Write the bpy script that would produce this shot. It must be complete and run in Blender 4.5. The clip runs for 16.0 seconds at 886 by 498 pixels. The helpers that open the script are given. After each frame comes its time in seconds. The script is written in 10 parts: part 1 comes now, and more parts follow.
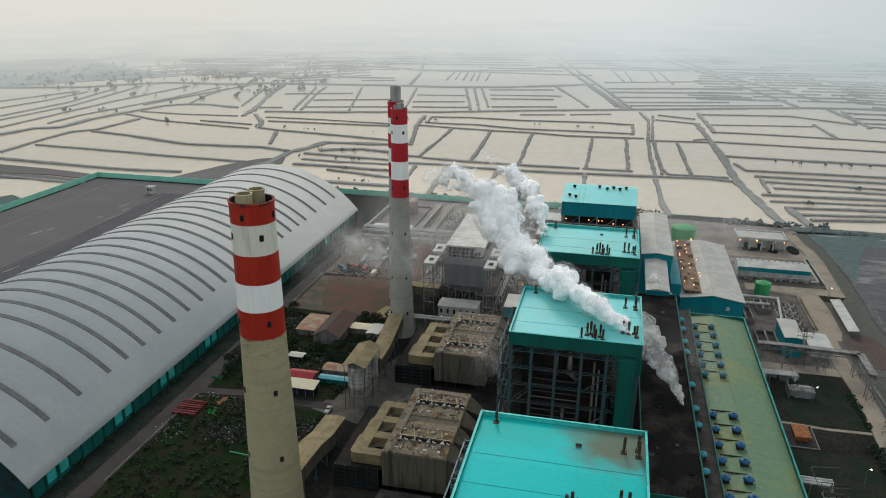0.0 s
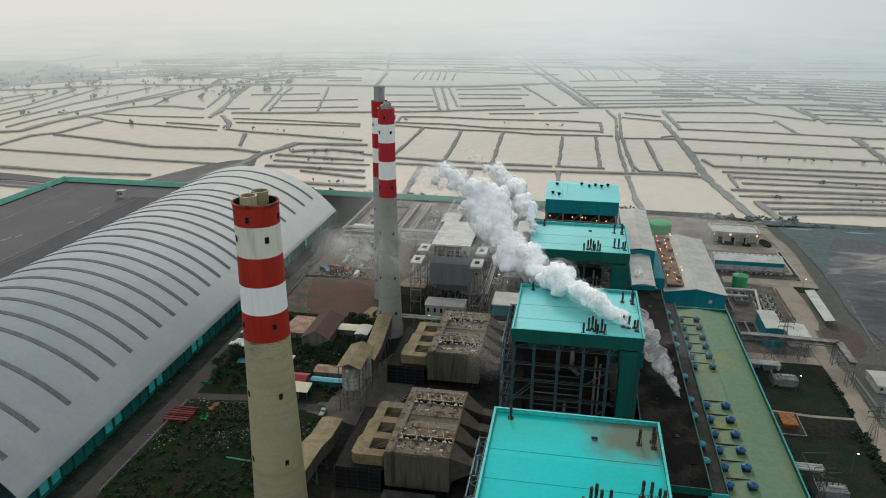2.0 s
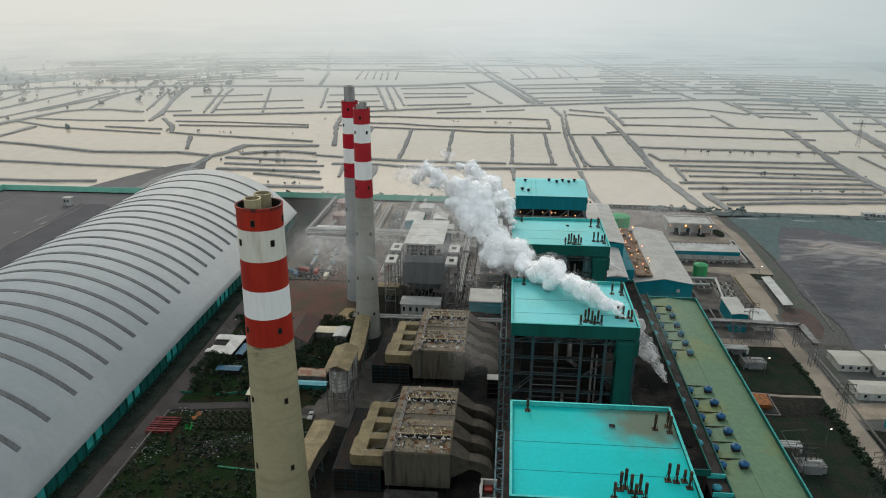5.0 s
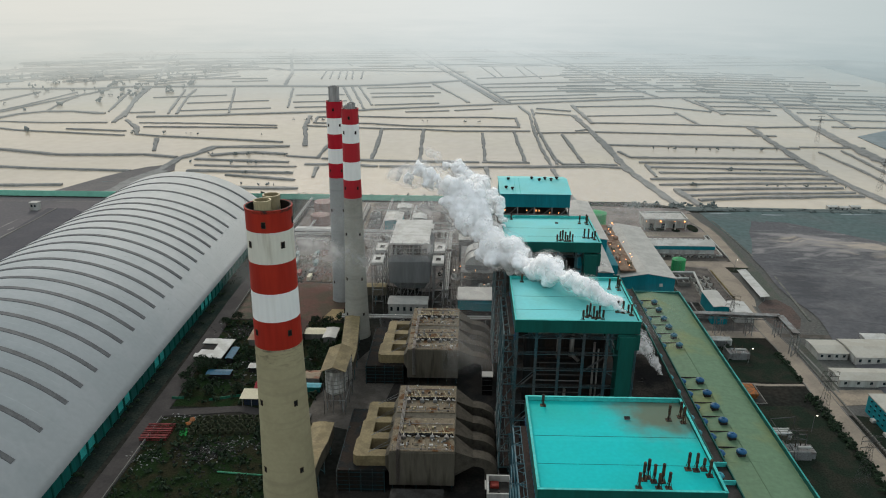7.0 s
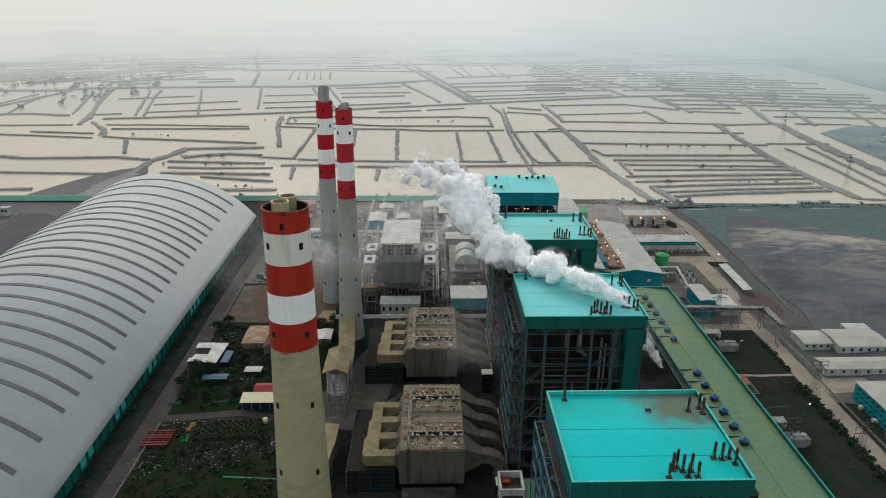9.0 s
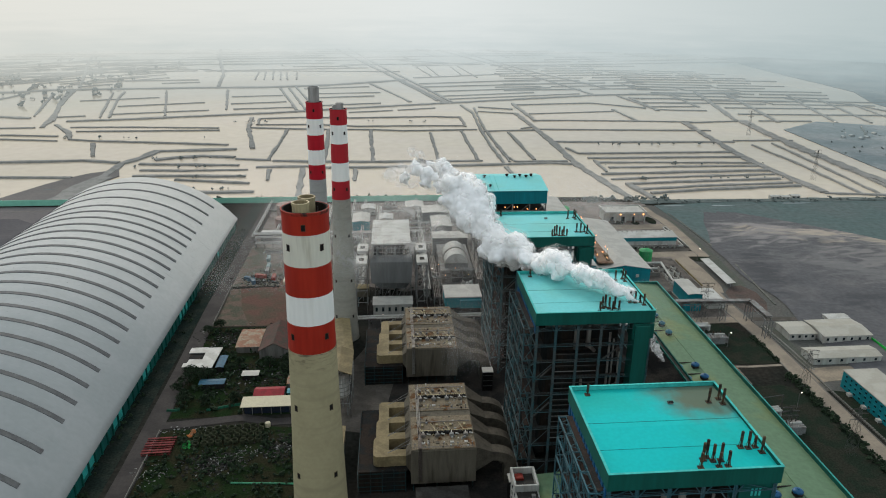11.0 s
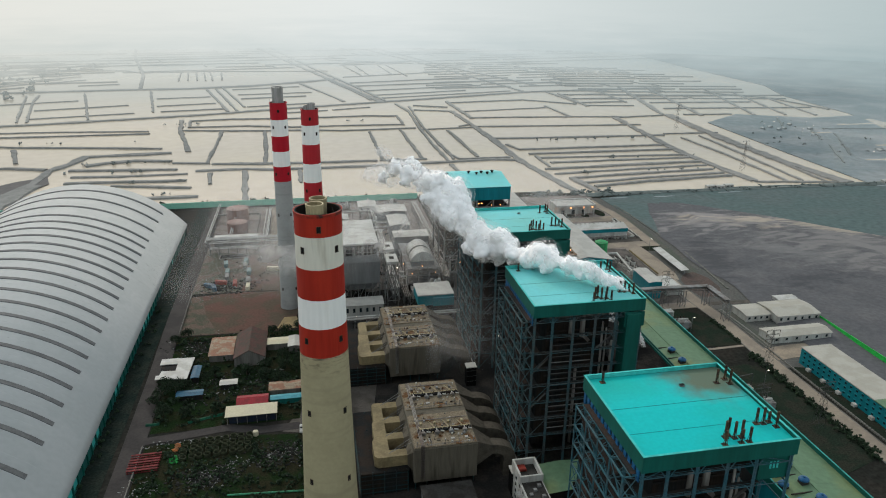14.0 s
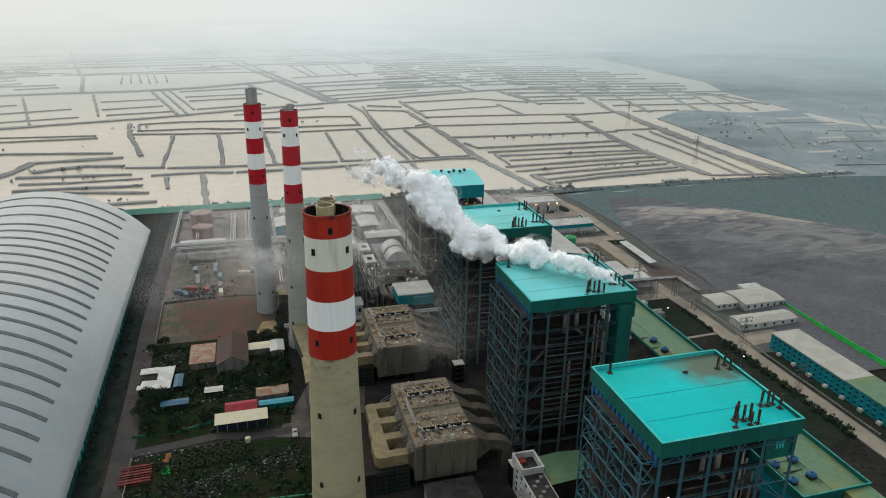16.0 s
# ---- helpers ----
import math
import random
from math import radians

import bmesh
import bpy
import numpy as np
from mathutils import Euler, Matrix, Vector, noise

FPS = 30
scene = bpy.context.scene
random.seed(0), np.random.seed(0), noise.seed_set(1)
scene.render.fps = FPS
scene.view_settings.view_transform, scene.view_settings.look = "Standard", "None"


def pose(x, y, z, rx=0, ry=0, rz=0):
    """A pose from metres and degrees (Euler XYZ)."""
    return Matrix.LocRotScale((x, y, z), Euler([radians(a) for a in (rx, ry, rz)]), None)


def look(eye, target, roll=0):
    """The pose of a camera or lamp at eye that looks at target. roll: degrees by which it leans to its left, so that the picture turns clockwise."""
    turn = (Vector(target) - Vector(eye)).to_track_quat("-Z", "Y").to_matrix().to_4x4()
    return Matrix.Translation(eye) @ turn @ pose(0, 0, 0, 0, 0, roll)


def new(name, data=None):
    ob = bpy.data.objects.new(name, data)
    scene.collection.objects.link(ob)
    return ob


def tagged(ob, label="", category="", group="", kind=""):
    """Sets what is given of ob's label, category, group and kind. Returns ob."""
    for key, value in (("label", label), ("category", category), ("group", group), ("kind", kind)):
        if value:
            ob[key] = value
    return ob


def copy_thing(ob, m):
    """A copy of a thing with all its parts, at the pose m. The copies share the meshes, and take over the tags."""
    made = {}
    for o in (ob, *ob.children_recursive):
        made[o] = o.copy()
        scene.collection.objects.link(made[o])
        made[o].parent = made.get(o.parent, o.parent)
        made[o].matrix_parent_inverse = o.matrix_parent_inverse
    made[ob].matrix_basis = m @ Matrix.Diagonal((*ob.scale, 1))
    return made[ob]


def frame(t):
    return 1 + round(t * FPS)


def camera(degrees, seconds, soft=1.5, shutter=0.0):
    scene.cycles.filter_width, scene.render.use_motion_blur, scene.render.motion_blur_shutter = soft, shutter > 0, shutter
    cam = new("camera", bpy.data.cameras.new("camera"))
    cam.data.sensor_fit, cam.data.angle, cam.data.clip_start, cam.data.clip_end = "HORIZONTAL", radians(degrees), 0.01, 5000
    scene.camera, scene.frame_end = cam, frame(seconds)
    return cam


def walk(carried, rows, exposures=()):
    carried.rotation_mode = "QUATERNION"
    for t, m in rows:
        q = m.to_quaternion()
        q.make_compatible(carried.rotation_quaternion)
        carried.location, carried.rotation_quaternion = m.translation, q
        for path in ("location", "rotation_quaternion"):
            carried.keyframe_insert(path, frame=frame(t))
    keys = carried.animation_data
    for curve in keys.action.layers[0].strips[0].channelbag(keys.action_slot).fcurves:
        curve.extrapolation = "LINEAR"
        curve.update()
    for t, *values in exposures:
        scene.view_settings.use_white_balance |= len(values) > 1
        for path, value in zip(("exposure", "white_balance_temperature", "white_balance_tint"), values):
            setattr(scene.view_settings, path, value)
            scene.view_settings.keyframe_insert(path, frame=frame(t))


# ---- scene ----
cam = camera(63.6, 16.0, 1.05)
PATH = [
    (0, (-5.986, 2.444, 195.713), (-6.427, 4.27, 195.026), 0.40),
    (0.5, (-9.352, 1.535, 195.695), (-9.772, 3.366, 195.009), 0.40),
    (1, (-12.749, 0.561, 195.654), (-13.145, 2.398, 194.967), 0.40),
    (1.5, (-16.166, -0.411, 195.617), (-16.534, 1.431, 194.93), 0.40),
    (2, (-19.601, -1.387, 195.585), (-19.942, 0.46, 194.898), 0.40),
    (2.5, (-23.058, -2.321, 195.547), (-23.373, -0.469, 194.86), 0.40),
    (3, (-26.519, -3.203, 195.516), (-26.806, -1.347, 194.829), 0.40),
    (3.5, (-30.069, -4.043, 195.522), (-30.326, -2.183, 194.834), 0.40),
    (4, (-33.717, -4.853, 195.543), (-33.943, -2.989, 194.855), 0.40),
    (6.5, (-52.785, -8.315, 195.887), (-52.878, -6.44, 195.198), 0.54),
    (7, (-56.809, -8.86, 195.908), (-56.873, -6.984, 195.219), 0.57),
    (7.5, (-60.856, -9.383, 195.917), (-60.894, -7.505, 195.228), 0.59),
    (8, (-65.073, -9.798, 195.922), (-65.086, -7.92, 195.234), 0.62),
    (8.5, (-69.431, -10.119, 195.909), (-69.42, -8.241, 195.221), 0.65),
    (9, (-73.956, -10.355, 195.874), (-73.92, -8.477, 195.185), 0.68),
    (11.5, (-97.087, -10.109, 195.47), (-96.915, -8.239, 194.782), 0.81),
    (12, (-101.836, -9.877, 195.427), (-101.629, -8.011, 194.738), 0.84),
    (12.5, (-106.573, -9.521, 195.359), (-106.33, -7.659, 194.671), 0.87),
    (13, (-111.325, -9.048, 195.281), (-111.043, -7.192, 194.592), 0.88),
    (13.5, (-116.058, -8.492, 195.189), (-115.742, -6.641, 194.501), 0.88),
    (14, (-120.837, -7.841, 195.106), (-120.486, -5.997, 194.418), 0.88),
    (14.5, (-125.627, -7.127, 195.043), (-125.242, -5.289, 194.355), 0.88),
    (15, (-130.498, -6.408, 194.989), (-130.075, -4.578, 194.3), 0.88),
    (15.5, (-135.46, -5.744, 194.947), (-135.0, -3.923, 194.26), 0.88),
    (16, (-140.528, -5.121, 194.92), (-140.031, -3.31, 194.233), 0.88),
]
walk(cam, [(t, look(eye, target, roll)) for t, eye, target, roll in PATH], [(0, 0.05), (4, 0.05), (9, 0.09), (12, 0.13), (16, 0.16)])

# ---- world, sun, haze ----
SUN_AZ, SUN_EL = radians(-16), radians(32)
world = bpy.data.worlds.new("overcast")
scene.world = world
world.use_nodes = True
wn, wl = world.node_tree.nodes, world.node_tree.links
sky = wn.new("ShaderNodeTexSky")
sky.sky_type, sky.sun_disc, sky.sun_elevation, sky.sun_rotation = "NISHITA", False, SUN_EL, SUN_AZ
sky.air_density, sky.dust_density = 1.0, 4.0
veil = wn.new("ShaderNodeMixRGB")
veil.inputs[0].default_value = 0.75
veil.inputs[2].default_value = (5.55, 6.1, 6.25, 1)
wl.new(sky.outputs[0], veil.inputs[1])
wl.new(veil.outputs[0], wn["Background"].inputs[0])
wn["Background"].inputs[1].default_value = 0.128
sun = new("sun", bpy.data.lights.new("sun", "SUN"))
sun.data.energy, sun.data.angle, sun.data.color = 1.1, radians(14), (1.0, 0.95, 0.87)
sun.matrix_world = look(Vector((math.sin(SUN_AZ) * math.cos(SUN_EL), math.cos(SUN_AZ) * math.cos(SUN_EL), math.sin(SUN_EL))) * 900, (0, 0, 0))


# ---- materials ----
def rgb(c, k=1.0):
    return (min(1, c[0] * k), min(1, c[1] * k), min(1, c[2] * k), 1)


def material(name, color, rough=0.7, metal=0.0, other=None, big=12.0, fine=0.8, vary=0.25, bump=0.0, streak=False, island=0.0, spec=0.22, patch=0.45, soft=0.12):
    """A weathered surface: large stains of a second colour, fine grain, relief; big and fine are sizes in metres."""
    m = bpy.data.materials.new(name)
    m.use_nodes = True
    n, l = m.node_tree.nodes, m.node_tree.links
    b = n["Principled BSDF"]
    b.inputs["Roughness"].default_value, b.inputs["Metallic"].default_value = rough, metal
    b.inputs["Specular IOR Level"].default_value = spec
    co = n.new("ShaderNodeNewGeometry")
    place = co.outputs["Position"]
    if streak:
        mp = n.new("ShaderNodeMapping")
        mp.inputs["Scale"].default_value = (1, 1, 0.12)
        l.new(place, mp.inputs[0])
        place = mp.outputs[0]
    n1, n2 = n.new("ShaderNodeTexNoise"), n.new("ShaderNodeTexNoise")
    n1.inputs["Scale"].default_value, n1.inputs["Detail"].default_value = 1.0 / big, 6
    n2.inputs["Scale"].default_value, n2.inputs["Detail"].default_value = 1.0 / fine, 4
    l.new(place, n1.inputs["Vector"]), l.new(place, n2.inputs["Vector"])
    r = n.new("ShaderNodeValToRGB")
    r.color_ramp.elements[0].position, r.color_ramp.elements[1].position = patch, patch + soft
    r.color_ramp.elements[0].color, r.color_ramp.elements[1].color = rgb(color), rgb(other or color, 1.0 if other else 0.82)
    l.new(n1.outputs["Fac"], r.inputs[0])
    mr = n.new("ShaderNodeMapRange")
    mr.inputs["To Min"].default_value, mr.inputs["To Max"].default_value = 1 - vary, 1 + vary
    mr.inputs["From Min"].default_value, mr.inputs["From Max"].default_value = 0.3, 0.7
    l.new(n2.outputs["Fac"], mr.inputs["Value"])
    mul = n.new("ShaderNodeMixRGB")
    mul.blend_type, mul.inputs[0].default_value = "MULTIPLY", 1.0
    l.new(r.outputs[0], mul.inputs[1]), l.new(mr.outputs[0], mul.inputs[2])
    out = mul.outputs[0]
    if island:
        oi = n.new("ShaderNodeNewGeometry")
        hs = n.new("ShaderNodeHueSaturation")
        m2 = n.new("ShaderNodeMapRange")
        m2.inputs["To Min"].default_value, m2.inputs["To Max"].default_value = 1 - island, 1 + island
        l.new(oi.outputs["Random Per Island"], m2.inputs["Value"])
        l.new(m2.outputs[0], hs.inputs["Value"]), l.new(out, hs.inputs["Color"])
        out = hs.outputs[0]
    l.new(out, b.inputs["Base Color"])
    if bump:
        bp = n.new("ShaderNodeBump")
        bp.inputs["Strength"].default_value, bp.inputs["Distance"].default_value = 0.6, bump
        l.new(n2.outputs["Fac"], bp.inputs["Height"]), l.new(bp.outputs[0], b.inputs["Normal"])
    return m


def glow(name, color, strength):
    m = bpy.data.materials.new(name)
    m.use_nodes = True
    b = m.node_tree.nodes["Principled BSDF"]
    b.inputs["Base Color"].default_value = rgb(color)
    b.inputs["Emission Color"].default_value, b.inputs["Emission Strength"].default_value = rgb(color), strength
    return m


def roof_paint(name, rust, base, gloss=0.22):
    """Turquoise sheet roofing, faded in broad soft patches; rust: the middle and reach of a brown stain."""
    m = material(name, base, 0.5, 0.0, (base[0] + 0.006, base[1] * 0.86, base[2] * 0.77), 24, 1.2, 0.05, spec=gloss, patch=0.44, soft=0.3)
    n, l = m.node_tree.nodes, m.node_tree.links
    b = n["Principled BSDF"]
    base = b.inputs["Base Color"].links[0].from_socket
    geo = n.new("ShaderNodeNewGeometry")
    mp = n.new("ShaderNodeMapping")
    mp.inputs["Location"].default_value = tuple(-c / s for c, s in zip(rust[:3], rust[3:]))
    mp.inputs["Scale"].default_value = tuple(1 / s for s in rust[3:])
    le, nz, sub = n.new("ShaderNodeVectorMath"), n.new("ShaderNodeTexNoise"), n.new("ShaderNodeMath")
    le.operation, sub.operation = "LENGTH", "ADD"
    nz.inputs["Scale"].default_value, nz.inputs["Detail"].default_value = 0.16, 8
    l.new(geo.outputs["Position"], mp.inputs[0]), l.new(mp.outputs[0], le.inputs[0]), l.new(geo.outputs["Position"], nz.inputs["Vector"])
    l.new(le.outputs["Value"], sub.inputs[0]), l.new(nz.outputs["Fac"], sub.inputs[1])
    rp = n.new("ShaderNodeMapRange")
    rp.inputs["From Min"].default_value, rp.inputs["From Max"].default_value, rp.inputs["To Max"].default_value = 1.75, 0.85, 0.85
    rp.interpolation_type = "SMOOTHSTEP"
    l.new(sub.outputs[0], rp.inputs["Value"])
    mix = n.new("ShaderNodeMixRGB")
    mix.inputs[2].default_value = (0.135, 0.098, 0.048, 1)
    l.new(rp.outputs[0], mix.inputs[0]), l.new(base, mix.inputs[1]), l.new(mix.outputs[0], b.inputs["Base Color"])
    return m


ROOF_RUSTY = roof_paint("turquoise_roof_rusty", (5, 178, 77, 19, 15, 30), (0.006, 0.48, 0.485), 0.06)
# farther roofs: haze and sky sheen are put into a paler base colour
ROOF_TEAL = roof_paint("turquoise_roof", (12, 290, 77, 6, 5, 30), (0.155, 0.59, 0.60))
FASCIA = material("green_fascia", (0.004, 0.100, 0.079), 0.6, 0, (0.004, 0.084, 0.066), 9, 1.0, 0.12, streak=True, spec=0.25)
FRAMEDARK = material("dark_teal_frame", (0.008, 0.040, 0.046), 0.6, 0, (0.02, 0.024, 0.022), 5, 0.5, 0.3)
PARAPET = material("turquoise_parapet", (0.05, 0.50, 0.46), 0.5, 0, None, 6, 1, 0.15)
COPING = material("dull_turquoise_coping", (0.03, 0.29, 0.26), 0.6, 0, (0.03, 0.20, 0.18), 6, 1, 0.15)
BLUEWALL = material("turquoise_wall", (0.004, 0.20, 0.24), 0.55, 0, (0.004, 0.175, 0.21), 10, 1.2, 0.1, streak=True)
STEEL = material("blue_green_steel", (0.045, 0.105, 0.118), 0.5, 0.0, (0.075, 0.098, 0.10), 5, 0.5, 0.3)
# bluer copy of STEEL: the near house's light is put into its colour
STEELNEAR = material("near_house_lit_steel", (0.040, 0.125, 0.155), 0.45, 0.0, (0.06, 0.12, 0.14), 5, 0.5, 0.3)
STEELBLUE = material("blue_steel", (0.012, 0.105, 0.25), 0.5, 0.0, (0.012, 0.085, 0.19), 6, 0.5, 0.25)
DARKSTEEL = material("weathered_steel", (0.085, 0.088, 0.085), 0.75, 0.0, (0.06, 0.055, 0.05), 5, 0.5, 0.25)
GREYSTEEL = material("grey_steel", (0.21, 0.215, 0.21), 0.7, 0.0, (0.15, 0.14, 0.13), 5, 0.5, 0.25)
# near-black: soot on metal, and shade painted inside and under the plant
DARK = material("soot_shade_metal", (0.015, 0.016, 0.016), 0.9, 0.0, (0.024, 0.018, 0.014), 6, 0.7, 0.3, streak=True, spec=0.15)
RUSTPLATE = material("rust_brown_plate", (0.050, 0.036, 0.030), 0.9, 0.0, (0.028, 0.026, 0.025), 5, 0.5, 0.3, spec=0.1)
GRATE = material("dark_grating", (0.021, 0.022, 0.021), 0.9, 0.0, (0.034, 0.027, 0.022), 4, 0.4, 0.3, spec=0.15)
PIPE = material("dull_pipe", (0.22, 0.21, 0.19), 0.5, 0.4, (0.12, 0.10, 0.09), 4, 0.5, 0.2, streak=True)
STACKM = material("rusty_vent_stack", (0.035, 0.025, 0.02), 0.75, 0.2, (0.09, 0.055, 0.03), 1.2, 0.3, 0.3)


def ringed_concrete(name, one, two, ring, belt):
    """Old slip-formed concrete: faint lift rings, and dark weathering in a belt below the paint."""
    m = material(name, one, 0.85, 0, two, 9, 1.3, 0.05, 0.02, spec=0.2, soft=0.3)
    n, l = m.node_tree.nodes, m.node_tree.links
    b = n["Principled BSDF"]
    base = b.inputs["Base Color"].links[0].from_socket
    geo, sep = n.new("ShaderNodeNewGeometry"), n.new("ShaderNodeSeparateXYZ")
    l.new(geo.outputs["Position"], sep.inputs[0])
    for scale, lo, hi, cut, tone in (((0.02, 0.02, 0.55), -10, -5, (0.52, 0.95), ring + (1,)), ((0.35, 0.35, 1.3), 74, 81, (0.50, 0.72), belt + (1,))):
        mp, nz, cr, zr, mu, mix = n.new("ShaderNodeMapping"), n.new("ShaderNodeTexNoise"), n.new("ShaderNodeMapRange"), n.new("ShaderNodeMapRange"), n.new("ShaderNodeMath"), n.new("ShaderNodeMixRGB")
        mp.inputs["Scale"].default_value = scale
        nz.inputs["Scale"].default_value, nz.inputs["Detail"].default_value = 1.0, 6
        cr.inputs["From Min"].default_value, cr.inputs["From Max"].default_value = cut
        zr.inputs["From Min"].default_value, zr.inputs["From Max"].default_value = lo, hi
        mu.operation = "MULTIPLY"
        mix.inputs[2].default_value = tone
        l.new(geo.outputs["Position"], mp.inputs[0]), l.new(mp.outputs[0], nz.inputs["Vector"]), l.new(nz.outputs["Fac"], cr.inputs["Value"]), l.new(sep.outputs[2], zr.inputs["Value"])
        l.new(cr.outputs[0], mu.inputs[0]), l.new(zr.outputs[0], mu.inputs[1]), l.new(mu.outputs[0], mix.inputs[0]), l.new(base, mix.inputs[1])
        base = mix.outputs[0]
    l.new(base, b.inputs["Base Color"])
    return m


CONCRETE = ringed_concrete("ringed_concrete", (0.395, 0.348, 0.21), (0.34, 0.297, 0.178), (0.27, 0.24, 0.152), (0.14, 0.12, 0.078))
# far shafts: grey concrete, paled further by haze put into the colour
CONCRETE_GREY = ringed_concrete("warm_grey_concrete", (0.34, 0.33, 0.285), (0.29, 0.28, 0.24), (0.24, 0.23, 0.20), (0.25, 0.24, 0.21))
CONCRETE_PALE = ringed_concrete("pale_grey_concrete", (0.36, 0.365, 0.35), (0.31, 0.315, 0.305), (0.24, 0.245, 0.24), (0.32, 0.325, 0.315))
RED = material("red_band_paint", (0.39, 0.028, 0.012), 0.6, 0, (0.34, 0.022, 0.010), 6, 1.3, 0.1, streak=True)
FADEDRED = material("faded_red_band_paint", (0.42, 0.02, 0.028), 0.6, 0, (0.38, 0.02, 0.026), 6, 1.3, 0.08, streak=True)
CRIMSON = material("crimson_band_paint", (0.42, 0.008, 0.02), 0.55, 0, (0.38, 0.008, 0.02), 6, 1.3, 0.08, streak=True)
WHITE = material("white_band_paint", (0.87, 0.865, 0.82), 0.6, 0, (0.82, 0.81, 0.75), 5, 1.3, 0.04, streak=True, patch=0.6)
SOOTYWHITE = material("sooty_white_band", (0.70, 0.675, 0.57), 0.65, 0, (0.47, 0.43, 0.33), 3.2, 0.9, 0.05, streak=True, patch=0.57, soft=0.22)
SOOTRED = material("soot_stained_red_paint", (0.33, 0.035, 0.02), 0.75, 0, (0.045, 0.03, 0.026), 2.2, 0.5, 0.25, patch=0.53, soft=0.14)
FLUE = material("tan_flue_steel", (0.40, 0.34, 0.20), 0.6, 0.1, (0.30, 0.25, 0.15), 3, 0.6, 0.15, streak=True)
BLACK = material("black_opening", (0.01, 0.01, 0.01), 0.9)
DOME = material("pale_grey_sheet", (0.437, 0.450, 0.443), 0.8, 0, (0.408, 0.425, 0.418), 22, 2.5, 0.035, spec=0.25)
GROOVE = material("grey_skylight_strip", (0.112, 0.117, 0.119), 0.7, 0, (0.09, 0.094, 0.097), 5, 1, 0.15, spec=0.2)
DOMEWALL = material("teal_sheet_wall", (0.008, 0.13, 0.115), 0.55, 0, (0.01, 0.10, 0.09), 5, 1, 0.2, streak=True)
HALLROOF = material("algae_green_roof", (0.105, 0.185, 0.105), 0.55, 0, (0.19, 0.20, 0.06), 26, 2.2, 0.12, spec=0.25, patch=0.49, soft=0.28)
HALLDARK = material("soot_black_roof", (0.008, 0.008, 0.008), 0.95, 0, (0.040, 0.035, 0.029), 11, 0.7, 0.5, 0.05, spec=0.06, patch=0.5, soft=0.25)
STRIP = material("grimy_flat_roof", (0.04, 0.038, 0.035), 0.85, 0, (0.025, 0.023, 0.02), 5, 0.8, 0.2, spec=0.2)
FANBLUE = material("blue_fan_cowl", (0.018, 0.10, 0.22), 0.4, 0, None, 2, 0.4, 0.15)
FANFAR = material("dull_teal_fan_cowl", (0.022, 0.13, 0.19), 0.45, 0, None, 2, 0.4, 0.15)
FANTEAL = material("teal_fan_cowl", (0.04, 0.28, 0.34), 0.4, 0, None, 2, 0.4, 0.15)
ESPWALL = material("dusty_precipitator_wall", (0.125, 0.110, 0.084), 0.85, 0, (0.064, 0.055, 0.040), 2.6, 0.8, 0.12, streak=True, spec=0.2, patch=0.5, soft=0.2)
ESPDUCT = material("dark_inlet_duct", (0.082, 0.072, 0.056), 0.85, 0, (0.048, 0.042, 0.034), 3.0, 0.8, 0.15, spec=0.15, soft=0.25)
ESPTOP = material("rusty_precipitator_top", (0.20, 0.165, 0.117), 0.9, 0, (0.13, 0.068, 0.032), 4.5, 0.5, 0.4, patch=0.53, soft=0.1, spec=0.1)
TAN = material("tan_duct_sheet", (0.235, 0.187, 0.10), 0.75, 0, (0.175, 0.138, 0.075), 6, 0.9, 0.15)
TANDARK = material("tan_duct_side", (0.10, 0.088, 0.064), 0.75, 0, (0.07, 0.062, 0.046), 5, 0.9, 0.2, streak=True)
GREYROOF = material("grey_sheet_roof", (0.42, 0.41, 0.375), 0.55, 0, (0.36, 0.35, 0.32), 8, 1.2, 0.08)
WHITEROOF = material("white_sheet_roof", (0.46, 0.46, 0.435), 0.6, 0, (0.37, 0.365, 0.335), 6, 1.0, 0.08)
SHEDROOF = material("cream_white_sheet", (0.39, 0.375, 0.325), 0.65, 0, (0.34, 0.325, 0.275), 8, 1.0, 0.06, spec=0.3)
HUTWALL = material("grimy_hut_wall", (0.15, 0.145, 0.13), 0.85, 0, (0.10, 0.095, 0.085), 3, 0.6, 0.15, streak=True)
# village walls: distance haze is put into this pale blue-grey
MISTWALL = material("haze_paled_plaster", (0.34, 0.37, 0.37), 0.9, 0, (0.40, 0.42, 0.415), 5, 1, 0.15)
WHITEWALL = material("white_plaster", (0.46, 0.46, 0.43), 0.8, 0, (0.36, 0.35, 0.32), 4, 0.8, 0.08, streak=True)
GREYBOX = material("grey_cladding", (0.21, 0.215, 0.215), 0.7, 0, (0.18, 0.185, 0.185), 8, 1, 0.1, streak=True)
TANKGREEN = material("green_tank_paint", (0.045, 0.33, 0.115), 0.6, 0, (0.06, 0.29, 0.12), 5, 1, 0.12, streak=True)
TANKRED = material("oxide_red_tank", (0.23, 0.135, 0.115), 0.7, 0, (0.30, 0.21, 0.185), 6, 1, 0.15, streak=True)
REDROOF = material("dark_red_sheet", (0.27, 0.012, 0.022), 0.55, 0, (0.20, 0.012, 0.018), 3, 0.6, 0.15)
CREAM = material("cream_sheet", (0.52, 0.475, 0.33), 0.6, 0, (0.5, 0.45, 0.32), 3, 0.6, 0.1)
TILE = material("brown_tile_roof", (0.085, 0.042, 0.035), 0.8, 0, (0.06, 0.045, 0.035), 3, 0.5, 0.25)
RUSTROOF = material("rust_orange_sheet", (0.24, 0.12, 0.075), 0.75, 0, (0.27, 0.215, 0.15), 3, 0.6, 0.25)
